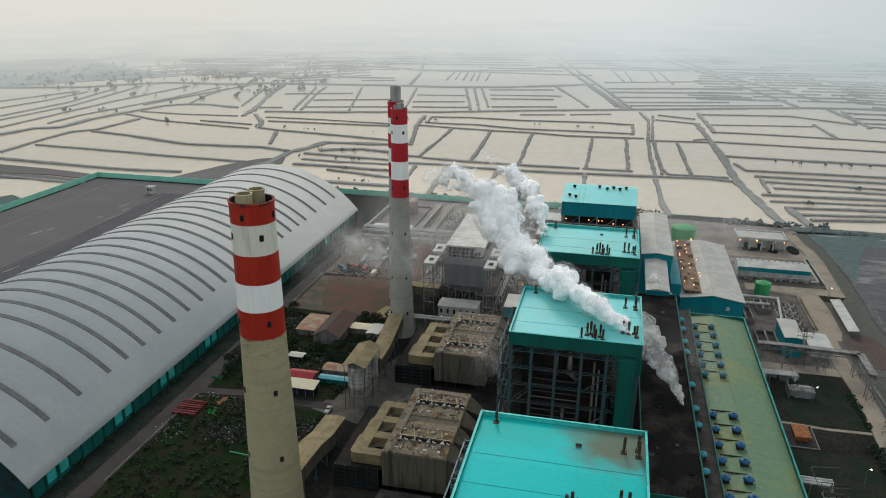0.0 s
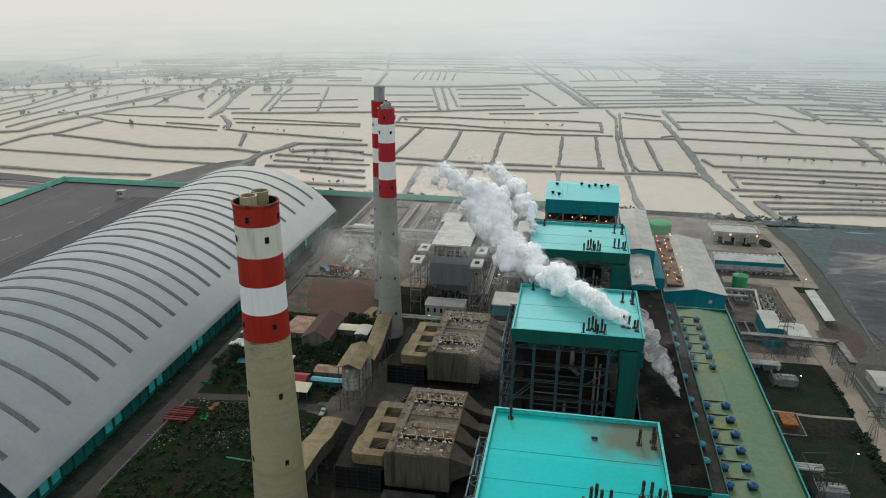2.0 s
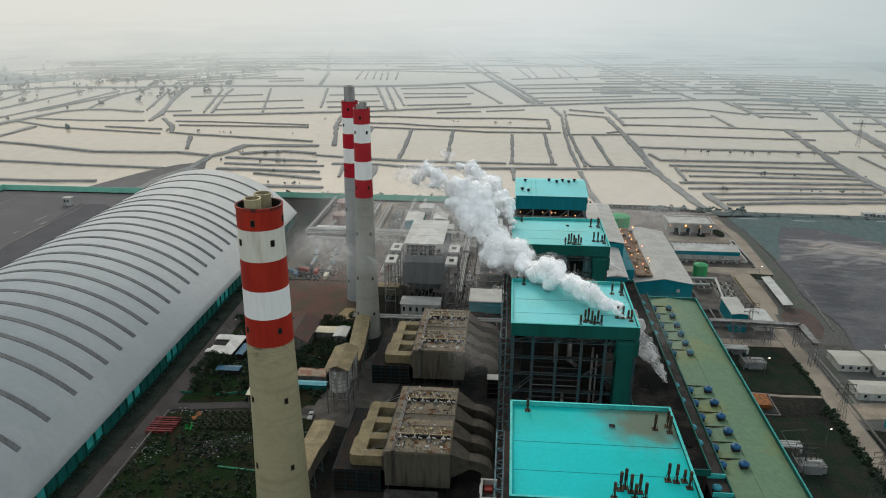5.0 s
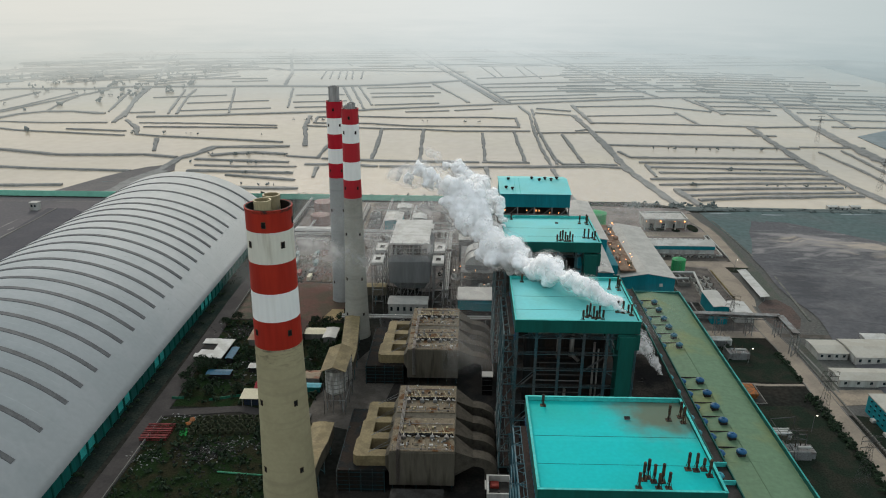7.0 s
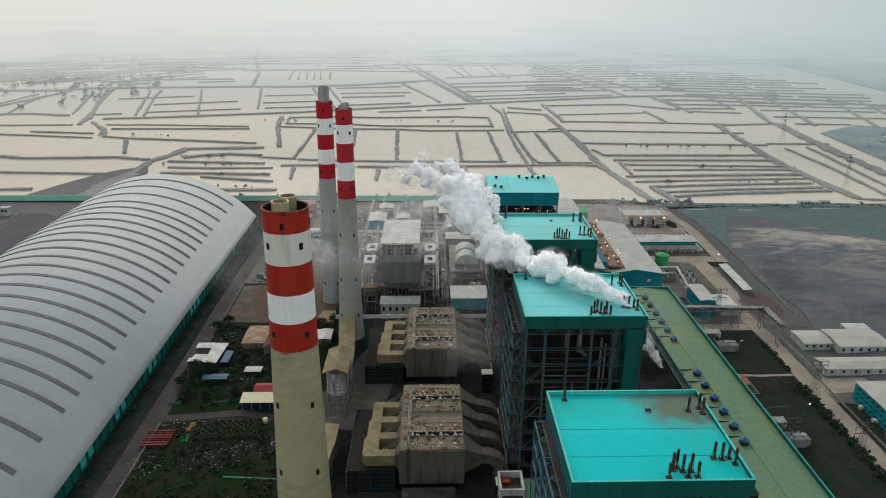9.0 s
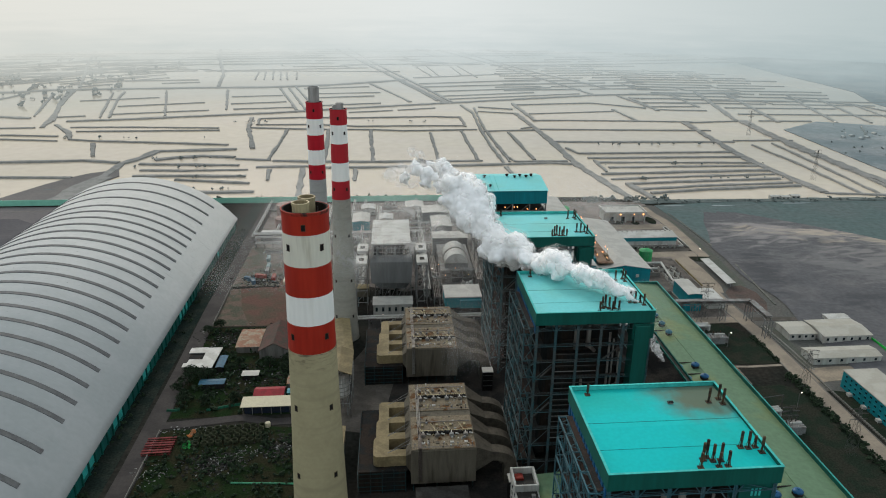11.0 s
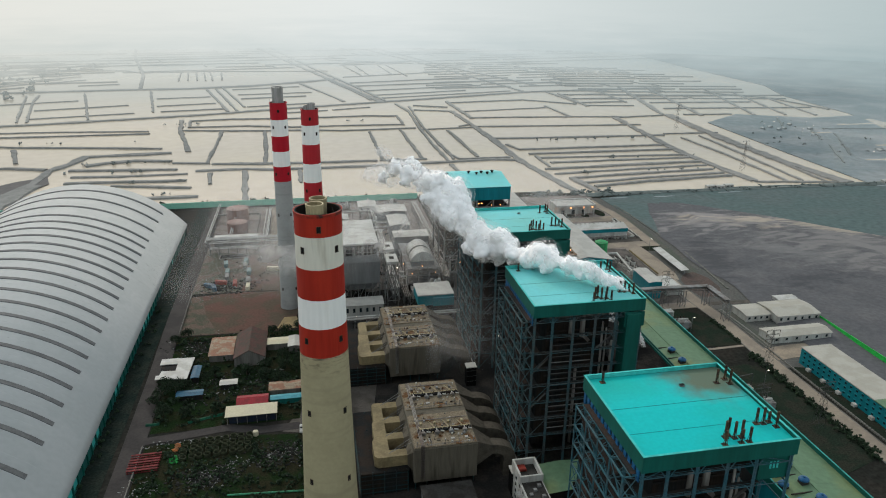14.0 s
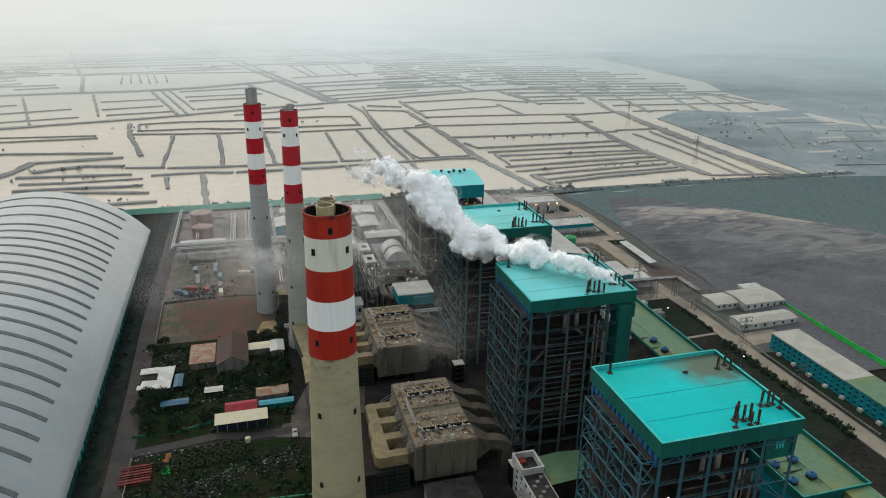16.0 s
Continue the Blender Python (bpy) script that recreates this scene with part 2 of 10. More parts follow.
BLUETARP = material("blue_tarpaulin", (0.014, 0.088, 0.15), 0.6, 0, None, 2, 0.4, 0.2)
REDPAINT = material("red_painted_steel", (0.23, 0.03, 0.02), 0.6, 0, None, 1.5, 0.4, 0.3)
ORANGE = material("orange_machine_paint", (0.33, 0.10, 0.022), 0.7, 0, (0.14, 0.07, 0.03), 1.5, 0.4, 0.25)
FENCE = material("green_fence_sheet", (0.27, 0.64, 0.49), 0.6, 0, (0.22, 0.54, 0.41), 9, 1.5, 0.06, soft=0.3)
FENCEBRIGHT = material("bright_green_fence", (0.03, 0.5, 0.08), 0.6, 0, None, 9, 1.5, 0.15)
WINDOWGLASS = material("dark_window_glass", (0.02, 0.03, 0.035), 0.1, 0, None, 2, 0.5, 0.05)
LAMPGLOW = glow("warm_lamp", (1.0, 0.36, 0.12), 4)
LAMPWHITE = glow("white_lamp", (1.0, 0.86, 0.7), 4)

GROUND = material("dark_yard_soil", (0.022, 0.023, 0.020), 1.0, 0, (0.030, 0.028, 0.024), 26, 2.2, 0.3, 0.2, spec=0.0)
GRASS = material("dark_grass", (0.013, 0.025, 0.010), 1.0, 0, (0.024, 0.024, 0.014), 11, 0.8, 0.4, 0.3, spec=0.0)
BANKSOIL = material("bank_soil", (0.165, 0.155, 0.15), 0.95, 0, (0.195, 0.18, 0.168), 16, 2, 0.12, spec=0.1, soft=0.3)
SCRUB = material("dark_scrubland", (0.092, 0.130, 0.128), 0.95, 0, (0.108, 0.132, 0.132), 50, 5, 0.16, 0.3, spec=0.1, soft=0.3)
REDSOIL = material("reddish_bare_soil", (0.112, 0.063, 0.050), 0.95, 0, (0.084, 0.066, 0.048), 14, 1.2, 0.22, 0.2, spec=0.1)
COAL = material("coal_dust_yard", (0.105, 0.098, 0.102), 0.9, 0, (0.135, 0.120, 0.120), 40, 2.5, 0.10, 0.1, spec=0.3, soft=0.35)
ROAD = material("pale_concrete_road", (0.275, 0.232, 0.182), 0.9, 0, (0.225, 0.190, 0.152), 14, 1.2, 0.1)
ASPHALT = material("dusty_service_road", (0.047, 0.042, 0.040), 0.9, 0, (0.034, 0.031, 0.030), 12, 1.2, 0.15)
FLUEGREY = material("grey_flue_steel", (0.34, 0.335, 0.32), 0.6, 0.0, (0.26, 0.255, 0.24), 3, 0.6, 0.15, streak=True)
PAVED = material("greyish_paving", (0.205, 0.176, 0.158), 0.9, 0, (0.135, 0.118, 0.106), 13, 1.2, 0.25)
KERB = material("pale_kerb_stone", (0.2, 0.19, 0.17), 0.85)
LAWN = material("dull_lawn", (0.019, 0.028, 0.020), 1.0, 0, (0.028, 0.030, 0.023), 9, 0.8, 0.3, 0.2, spec=0.0)
VERGE = material("thin_verge", (0.088, 0.098, 0.082), 0.95, 0, (0.112, 0.106, 0.092), 10, 1.0, 0.2, spec=0.05, soft=0.25)
YARDDIM = material("worn_concrete_yard", (0.105, 0.094, 0.082), 0.9, 0, (0.075, 0.067, 0.058), 8, 1.0, 0.2, spec=0.1)
# bank mud, paler and greyer for the distance haze put into its colour
DIKE = material("grey_mud_bank", (0.275, 0.271, 0.256), 0.95, 0, (0.228, 0.228, 0.214), 9, 1.2, 0.15, 0.1, spec=0.2)
LEAF = material("dark_leaves", (0.021, 0.037, 0.019), 0.9, 0, (0.015, 0.028, 0.014), 2, 0.3, 0.3, island=0.5, spec=0.2)
LEAFMID = material("paler_shrub_leaves", (0.062, 0.08, 0.062), 0.9, 0, (0.045, 0.06, 0.045), 3, 0.4, 0.3, island=0.4, spec=0.1)
# far leaves: green paled to grey by haze put into the colour
LEAFFAR = material("haze_paled_leaves", (0.20, 0.225, 0.22), 0.9, 0, (0.17, 0.195, 0.19), 4, 0.5, 0.3, island=0.3, spec=0.2)
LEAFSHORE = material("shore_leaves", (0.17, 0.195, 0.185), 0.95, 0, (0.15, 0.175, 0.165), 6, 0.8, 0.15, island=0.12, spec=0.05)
BARK = material("bark", (0.07, 0.055, 0.04), 0.9)
SCRAP = material("mixed_scrap", (0.026, 0.028, 0.024), 0.7, 0.0, (0.015, 0.015, 0.015), 1.2, 0.4, 0.3, island=0.2, spec=0.05)
SCRAPPALE = material("pale_scrap", (0.23, 0.235, 0.23), 0.7, 0.0, (0.07, 0.07, 0.068), 1.2, 0.4, 0.3, island=0.5)
RINGM = material("weathered_concrete_ring", (0.045, 0.052, 0.028), 0.95, 0, (0.03, 0.036, 0.02), 2, 0.4, 0.25)


def ash_material():
    """Dark wet ash with dry tan drifts, combed into long streaks by the machines."""
    m = material("ash_field", (0.092, 0.093, 0.099), 0.95, 0, (0.135, 0.130, 0.132), 45, 3.0, 0.16, 0.3, spec=0.25, patch=0.5, soft=0.22)
    n, l = m.node_tree.nodes, m.node_tree.links
    b = n["Principled BSDF"]
    base = b.inputs["Base Color"].links[0].from_socket
    geo = n.new("ShaderNodeNewGeometry")
    # cx, cy, half length, half width, turn, amount, streak scale, colour
    for cx, cy, half, wide, turn, amount, grain, colour in (
            (182, 470, 60, 22, 78, 0.7, 0.06, (0.046, 0.048, 0.054)),
            (232, 415, 60, 16, 12, 0.6, 0.06, (0.048, 0.050, 0.056)),
            (236, 560, 72, 40, 4, 0.85, 0.045, (0.255, 0.240, 0.235)),
            (262, 556, 60, 19, -14, 0.85, 0.05, (0.40, 0.345, 0.28)),
            (318, 480, 100, 66, -30, 0.7, 0.05, (0.225, 0.215, 0.208)),
            (345, 520, 60, 22, -35, 0.8, 0.05, (0.36, 0.315, 0.255)),
            (250, 475, 60, 24, -35, 0.6, 0.06, (0.175, 0.172, 0.172))):
        mp, st, nz, le, ad, rp, mix = n.new("ShaderNodeMapping"), n.new("ShaderNodeMapping"), n.new("ShaderNodeTexNoise"), n.new("ShaderNodeVectorMath"), n.new("ShaderNodeMath"), n.new("ShaderNodeMapRange"), n.new("ShaderNodeMixRGB")
        mp.vector_type = "TEXTURE"
        mp.inputs["Location"].default_value, mp.inputs["Rotation"].default_value, mp.inputs["Scale"].default_value = site(cx, cy, 0), (0, 0, radians(turn)), (half, wide, 60)
        st.inputs["Rotation"].default_value, st.inputs["Scale"].default_value = (0, 0, radians(-turn)), (0.7, 1.9, 1)
        le.operation, ad.operation = "LENGTH", "MULTIPLY_ADD"
        nz.inputs["Scale"].default_value, nz.inputs["Detail"].default_value, nz.inputs["Distortion"].default_value = grain, 8, 1.1
        ad.inputs[1].default_value = 3.6
        rp.inputs["From Min"].default_value, rp.inputs["From Max"].default_value, rp.inputs["To Max"].default_value = 2.85, 1.75, amount
        rp.interpolation_type = "SMOOTHSTEP"
        mix.inputs[2].default_value = (*colour, 1)
        l.new(geo.outputs["Position"], mp.inputs[0]), l.new(mp.outputs[0], le.inputs[0]), l.new(geo.outputs["Position"], st.inputs[0]), l.new(st.outputs[0], nz.inputs["Vector"])
        l.new(nz.outputs["Fac"], ad.inputs[0]), l.new(le.outputs["Value"], ad.inputs[2]), l.new(ad.outputs[0], rp.inputs["Value"])
        l.new(rp.outputs[0], mix.inputs[0]), l.new(base, mix.inputs[1])
        base = mix.outputs[0]
    l.new(base, b.inputs["Base Color"])
    return m




def water_material():
    """Still, silty pond water: pale mud colour below a smooth reflecting face."""
    m = material("silty_pond_water", (0.57, 0.48, 0.378), 0.10, 0, (0.56, 0.475, 0.345), 150, 14, 0.05, spec=0.5, soft=0.3)
    n, l = m.node_tree.nodes, m.node_tree.links
    b = n["Principled BSDF"]
    b.inputs["IOR"].default_value = 1.33
    geo, nz, bp = n.new("ShaderNodeNewGeometry"), n.new("ShaderNodeTexNoise"), n.new("ShaderNodeBump")
    nz.inputs["Scale"].default_value, nz.inputs["Detail"].default_value = 0.35, 3
    bp.inputs["Strength"].default_value, bp.inputs["Distance"].default_value = 0.12, 0.08
    l.new(geo.outputs["Position"], nz.inputs["Vector"]), l.new(nz.outputs["Fac"], bp.inputs["Height"]), l.new(bp.outputs[0], b.inputs["Normal"])
    return m


WATER = water_material()


def steam_material(name, cover, holes):
    """White steam: cover is how much it hides; holes: how unevenly it thins out."""
    m = bpy.data.materials.new(name)
    m.use_nodes = True
    n, l = m.node_tree.nodes, m.node_tree.links
    n.remove(n["Principled BSDF"])
    d, tl, a = n.new("ShaderNodeBsdfDiffuse"), n.new("ShaderNodeBsdfTranslucent"), n.new("ShaderNodeMixShader")
    d.inputs[0].default_value = tl.inputs[0].default_value = (1.0, 0.985, 0.965, 1)
    a.inputs[0].default_value = 0.0 if cover >= 1 else 0.4
    l.new(d.outputs[0], a.inputs[1]), l.new(tl.outputs[0], a.inputs[2])
    if cover >= 1:
        l.new(a.outputs[0], n["Material Output"].inputs[0])
        return m
    geo, nz, mr, tr, c = n.new("ShaderNodeNewGeometry"), n.new("ShaderNodeTexNoise"), n.new("ShaderNodeMapRange"), n.new("ShaderNodeBsdfTransparent"), n.new("ShaderNodeMixShader")
    nz.inputs["Scale"].default_value, nz.inputs["Detail"].default_value = 0.15, 4
    mr.inputs["From Min"].default_value, mr.inputs["From Max"].default_value = 0.36, 0.66
    mr.inputs["To Min"].default_value, mr.inputs["To Max"].default_value = cover * (1 - holes), cover * (1 + holes)
    l.new(geo.outputs["Position"], nz.inputs["Vector"]), l.new(nz.outputs["Fac"], mr.inputs["Value"]), l.new(mr.outputs[0], c.inputs[0])
    l.new(tr.outputs[0], c.inputs[1]), l.new(a.outputs[0], c.inputs[2]), l.new(c.outputs[0], n["Material Output"].inputs[0])
    return m


LEAK = steam_material("leaking_steam", 0.24, 0.8)
WISP, VEIL = steam_material("thin_steam", 0.18, 0.95), steam_material("faint_steam", 0.05, 1.0)


def dense_steam_material():
    """Thick steam: light wanders a few metres inside it."""
    m = bpy.data.materials.new("dense_steam")
    m.use_nodes = True
    b = m.node_tree.nodes["Principled BSDF"]
    b.inputs["Base Color"].default_value = (0.995, 0.985, 0.972, 1)
    b.inputs["Roughness"].default_value, b.inputs["Specular IOR Level"].default_value = 1.0, 0.0
    b.inputs["Subsurface Weight"].default_value, b.inputs["Subsurface Scale"].default_value = 1.0, 2.2
    b.inputs["Subsurface Radius"].default_value = (1.0, 1.0, 1.0)
    return m


# white cover for the sheets added in place of mist and distance haze
def haze_sheet_material():
    m = steam_material("haze_sheet", 0.20, 0.4)
    n, l = m.node_tree.nodes, m.node_tree.links
    mix = n["Material Output"].inputs[0].links[0].from_node
    cover = mix.inputs[0].links[0].from_socket
    geo, sep, zr, mu, nz = n.new("ShaderNodeNewGeometry"), n.new("ShaderNodeSeparateXYZ"), n.new("ShaderNodeMapRange"), n.new("ShaderNodeMath"), n["Noise Texture"]
    nz.inputs["Scale"].default_value = 0.025
    zr.inputs["From Max"].default_value = 60
    zr.inputs["To Min"].default_value, zr.inputs["To Max"].default_value = 1.0, 0.0
    mu.operation = "MULTIPLY"
    l.new(geo.outputs["Position"], sep.inputs[0]), l.new(sep.outputs[2], zr.inputs["Value"])
    l.new(cover, mu.inputs[0]), l.new(zr.outputs[0], mu.inputs[1])
    tc, sx = n.new("ShaderNodeTexCoord"), n.new("ShaderNodeSeparateXYZ")
    l.new(tc.outputs["Generated"], sx.inputs[0])
    thin = mu.outputs[0]
    for axis, a, b in ((0, 0.0, 0.1), (0, 1.0, 0.86), (2, 0.0, 0.3)):
        end, mm = n.new("ShaderNodeMapRange"), n.new("ShaderNodeMath")
        end.inputs["From Min"].default_value, end.inputs["From Max"].default_value = a, b
        end.interpolation_type, mm.operation = "SMOOTHSTEP", "MULTIPLY"
        l.new(sx.outputs[axis], end.inputs["Value"]), l.new(thin, mm.inputs[0]), l.new(end.outputs[0], mm.inputs[1])
        thin = mm.outputs[0]
    l.new(thin, mix.inputs[0])
    return m


def drift_material():
    m = steam_material("drifting_steam", 0.5, 1.0)
    n, l = m.node_tree.nodes, m.node_tree.links
    mix = n["Material Output"].inputs[0].links[0].from_node
    cover = mix.inputs[0].links[0].from_socket
    nz, ran = n["Noise Texture"], n["Map Range"]
    nz.inputs["Scale"].default_value, nz.inputs["Detail"].default_value, nz.inputs["Distortion"].default_value = 0.05, 6, 0.6
    ran.inputs["From Min"].default_value, ran.inputs["From Max"].default_value = 0.40, 0.82
    ran.inputs["To Min"].default_value, ran.inputs["To Max"].default_value = 0.0, 0.75
    tc, mp, le, rp, mu = n.new("ShaderNodeTexCoord"), n.new("ShaderNodeMapping"), n.new("ShaderNodeVectorMath"), n.new("ShaderNodeMapRange"), n.new("ShaderNodeMath")
    mp.inputs["Location"].default_value, mp.inputs["Scale"].default_value = (-1.0, 0.0, -1.0), (2.0, 0.0, 2.0)
    le.operation, mu.operation, rp.interpolation_type = "LENGTH", "MULTIPLY", "SMOOTHSTEP"
    rp.inputs["From Min"].default_value, rp.inputs["From Max"].default_value = 1.0, 0.25
    l.new(tc.outputs["Generated"], mp.inputs[0]), l.new(mp.outputs[0], le.inputs[0]), l.new(le.outputs["Value"], rp.inputs["Value"])
    l.new(cover, mu.inputs[0]), l.new(rp.outputs[0], mu.inputs[1]), l.new(mu.outputs[0], mix.inputs[0])
    return m


STEAM, HAZESHEET, DRIFT = dense_steam_material(), haze_sheet_material(), drift_material()


# ---- mesh tools ----
def site(x, y, z=0.0):
    """From the plan's grid to the ground: the plan is drawn a twentieth too long and a degree off square."""
    return Vector((x, 13.0 + 0.948 * y + 0.02 * x, z))


class Shape:
    """Gathers simple solids into one mesh."""

    def __init__(self):
        self.v, self.f = [], []

    def add(self, verts, faces):
        k = len(self.v)
        self.v += [tuple(p) for p in verts]
        self.f += [tuple(i + k for i in f) for f in faces]
        return self

    def box(self, x0, x1, y0, y1, z0, z1):
        return self.add([(x0, y0, z0), (x1, y0, z0), (x1, y1, z0), (x0, y1, z0), (x0, y0, z1), (x1, y0, z1), (x1, y1, z1), (x0, y1, z1)],
                        [(3, 2, 1, 0), (4, 5, 6, 7), (0, 1, 5, 4), (1, 2, 6, 5), (2, 3, 7, 6), (3, 0, 4, 7)])

    def soft(self, x0, x1, y0, y1, z0, z1, b=0.15):
        """A box with its upper edges chamfered."""
        self.add([(x0, y0, z0), (x1, y0, z0), (x1, y1, z0), (x0, y1, z0), (x0, y0, z1 - b), (x1, y0, z1 - b), (x1, y1, z1 - b), (x0, y1, z1 - b),
                  (x0 + b, y0 + b, z1), (x1 - b, y0 + b, z1), (x1 - b, y1 - b, z1), (x0 + b, y1 - b, z1)],
                 [(3, 2, 1, 0), (0, 1, 5, 4), (1, 2, 6, 5), (2, 3, 7, 6), (3, 0, 4, 7), (4, 5, 9, 8), (5, 6, 10, 9), (6, 7, 11, 10), (7, 4, 8, 11), (8, 9, 10, 11)])
        return self

    def beam(self, p, q, w=0.4, h=None):
        p, q = Vector(p), Vector(q)
        d = (q - p).normalized()
        side = d.cross(Vector((0, 0, 1)))
        side = Vector((1, 0, 0)) if side.length < 1e-3 else side.normalized()
        up = side.cross(d)
        a, b = side * w / 2, up * (h or w) / 2
        return self.add([p - a - b, p + a - b, p + a + b, p - a + b, q - a - b, q + a - b, q + a + b, q - a + b],
                        [(0, 1, 2, 3), (7, 6, 5, 4), (1, 0, 4, 5), (2, 1, 5, 6), (3, 2, 6, 7), (0, 3, 7, 4)])

    def tube(self, p, q, r0, r1=None, n=12, caps=True):
        p, q = Vector(p), Vector(q)
        r1 = r0 if r1 is None else r1
        d = (q - p).normalized()
        a = d.orthogonal().normalized()
        b = d.cross(a)
        ring = [a * math.cos(2 * math.pi * i / n) + b * math.sin(2 * math.pi * i / n) for i in range(n)]
        vs = [p + o * r0 for o in ring] + [q + o * r1 for o in ring]
        fs = [(i, (i + 1) % n, n + (i + 1) % n, n + i) for i in range(n)]
        if caps:
            fs += [tuple(range(n - 1, -1, -1)), tuple(range(n, 2 * n))]
        return self.add(vs, fs)

    def lathe(self, x, y, profile, n=32, start=0.0):
        """Turns (radius, height) pairs about an upright axis."""
        vs = [(x + r * math.cos(start + 2 * math.pi * i / n), y + r * math.sin(start + 2 * math.pi * i / n), z) for r, z in profile for i in range(n)]
        return self.add(vs, [(k * n + i, k * n + (i + 1) % n, (k + 1) * n + (i + 1) % n, (k + 1) * n + i) for k in range(len(profile) - 1) for i in range(n)])

    def prism(self, pts, z0, z1):
        """A flat outline, counter-clockwise, raised from z0 to z1."""
        n = len(pts)
        return self.add([(x, y, z0) for x, y in pts] + [(x, y, z1) for x, y in pts],
                        [tuple(range(n - 1, -1, -1)), tuple(range(n, 2 * n))] + [(i, (i + 1) % n, n + (i + 1) % n, n + i) for i in range(n)])

    def gable(self, x0, x1, y0, y1, z0, zr, xr=None, t=0.35, over=0.5):
        """A two-sided roof slab with its ridge along y."""
        xr = (x0 + x1) / 2 if xr is None else xr
        x0, x1, y0, y1 = x0 - over, x1 + over, y0 - over, y1 + over
        for y in (y0, y1):
            self.v += [(x0, y, z0), (xr, y, zr), (x1, y, z0), (x1, y, z0 + t), (xr, y, zr + t), (x0, y, z0 + t)]
        k = len(self.v) - 12
        self.f += [tuple(k + i for i in f) for f in [(0, 1, 4, 5), (1, 2, 3, 4), (11, 10, 7, 6), (10, 9, 8, 7), (5, 4, 10, 11), (4, 3, 9, 10), (1, 0, 6, 7), (2, 1, 7, 8), (0, 5, 11, 6), (3, 2, 8, 9)]]
        return self

    def blob(self, c, r, rng, rough=0.3, squash=1.0):
        """A small uneven lump of twelve corners."""
        g = (1 + 5 ** 0.5) / 2
        vs = [(-1, g, 0), (1, g, 0), (-1, -g, 0), (1, -g, 0), (0, -1, g), (0, 1, g), (0, -1, -g), (0, 1, -g), (g, 0, -1), (g, 0, 1), (-g, 0, -1), (-g, 0, 1)]
        fs = [(0, 11, 5), (0, 5, 1), (0, 1, 7), (0, 7, 10), (0, 10, 11), (1, 5, 9), (5, 11, 4), (11, 10, 2), (10, 7, 6), (7, 1, 8), (3, 9, 4), (3, 4, 2), (3, 2, 6), (3, 6, 8), (3, 8, 9), (4, 9, 5), (2, 4, 11), (6, 2, 10), (8, 6, 7), (9, 8, 1)]
        out = []
        for v in vs:
            k = r / 1.9 * (1 + rough * (rng.random() * 2 - 1))
            out.append((c[0] + v[0] * k, c[1] + v[1] * k, c[2] + v[2] * k * squash))
        return self.add(out, fs)

    def mesh(self, name, mat, smooth=False, local=False):
        me = bpy.data.meshes.new(name)
        me.from_pydata(self.v if local else [site(*p) for p in self.v], [], self.f)
        me.materials.append(mat)
        if smooth:
            me.polygons.foreach_set("use_smooth", [True] * len(me.polygons))
        me.update()
        return me


def part(name, shape, mat, parent=None, label="", smooth=False):
    """Links a shape as one mesh object, under its thing where there is one."""
    ob = new(name, shape if isinstance(shape, bpy.types.Mesh) else shape.mesh(name, mat, smooth))
    ob.parent = parent
    if parent and parent.type == "EMPTY":
        ob.matrix_parent_inverse = Matrix.Translation(-parent.location)
    return tagged(ob, label) if label else ob


def thing(name, label, category, group="", at=None, kind=""):
    ob = new(name)
    ob.empty_display_size = 2
    if at:
        ob.location = site(*at)
    return tagged(ob, label, category, group, kind)


def solo(name, shape, mat, label, category, group="", kind="", smooth=False):
    return tagged(part(name, shape, mat, None, "", smooth), label, category, group, kind)


def setting(name, shape, mat, label=""):
    return tagged(part(name, shape, mat), label, kind="structure")


# ---- the large structure: water, land, haze ----
CENTRE = (-70.0, 0.0)


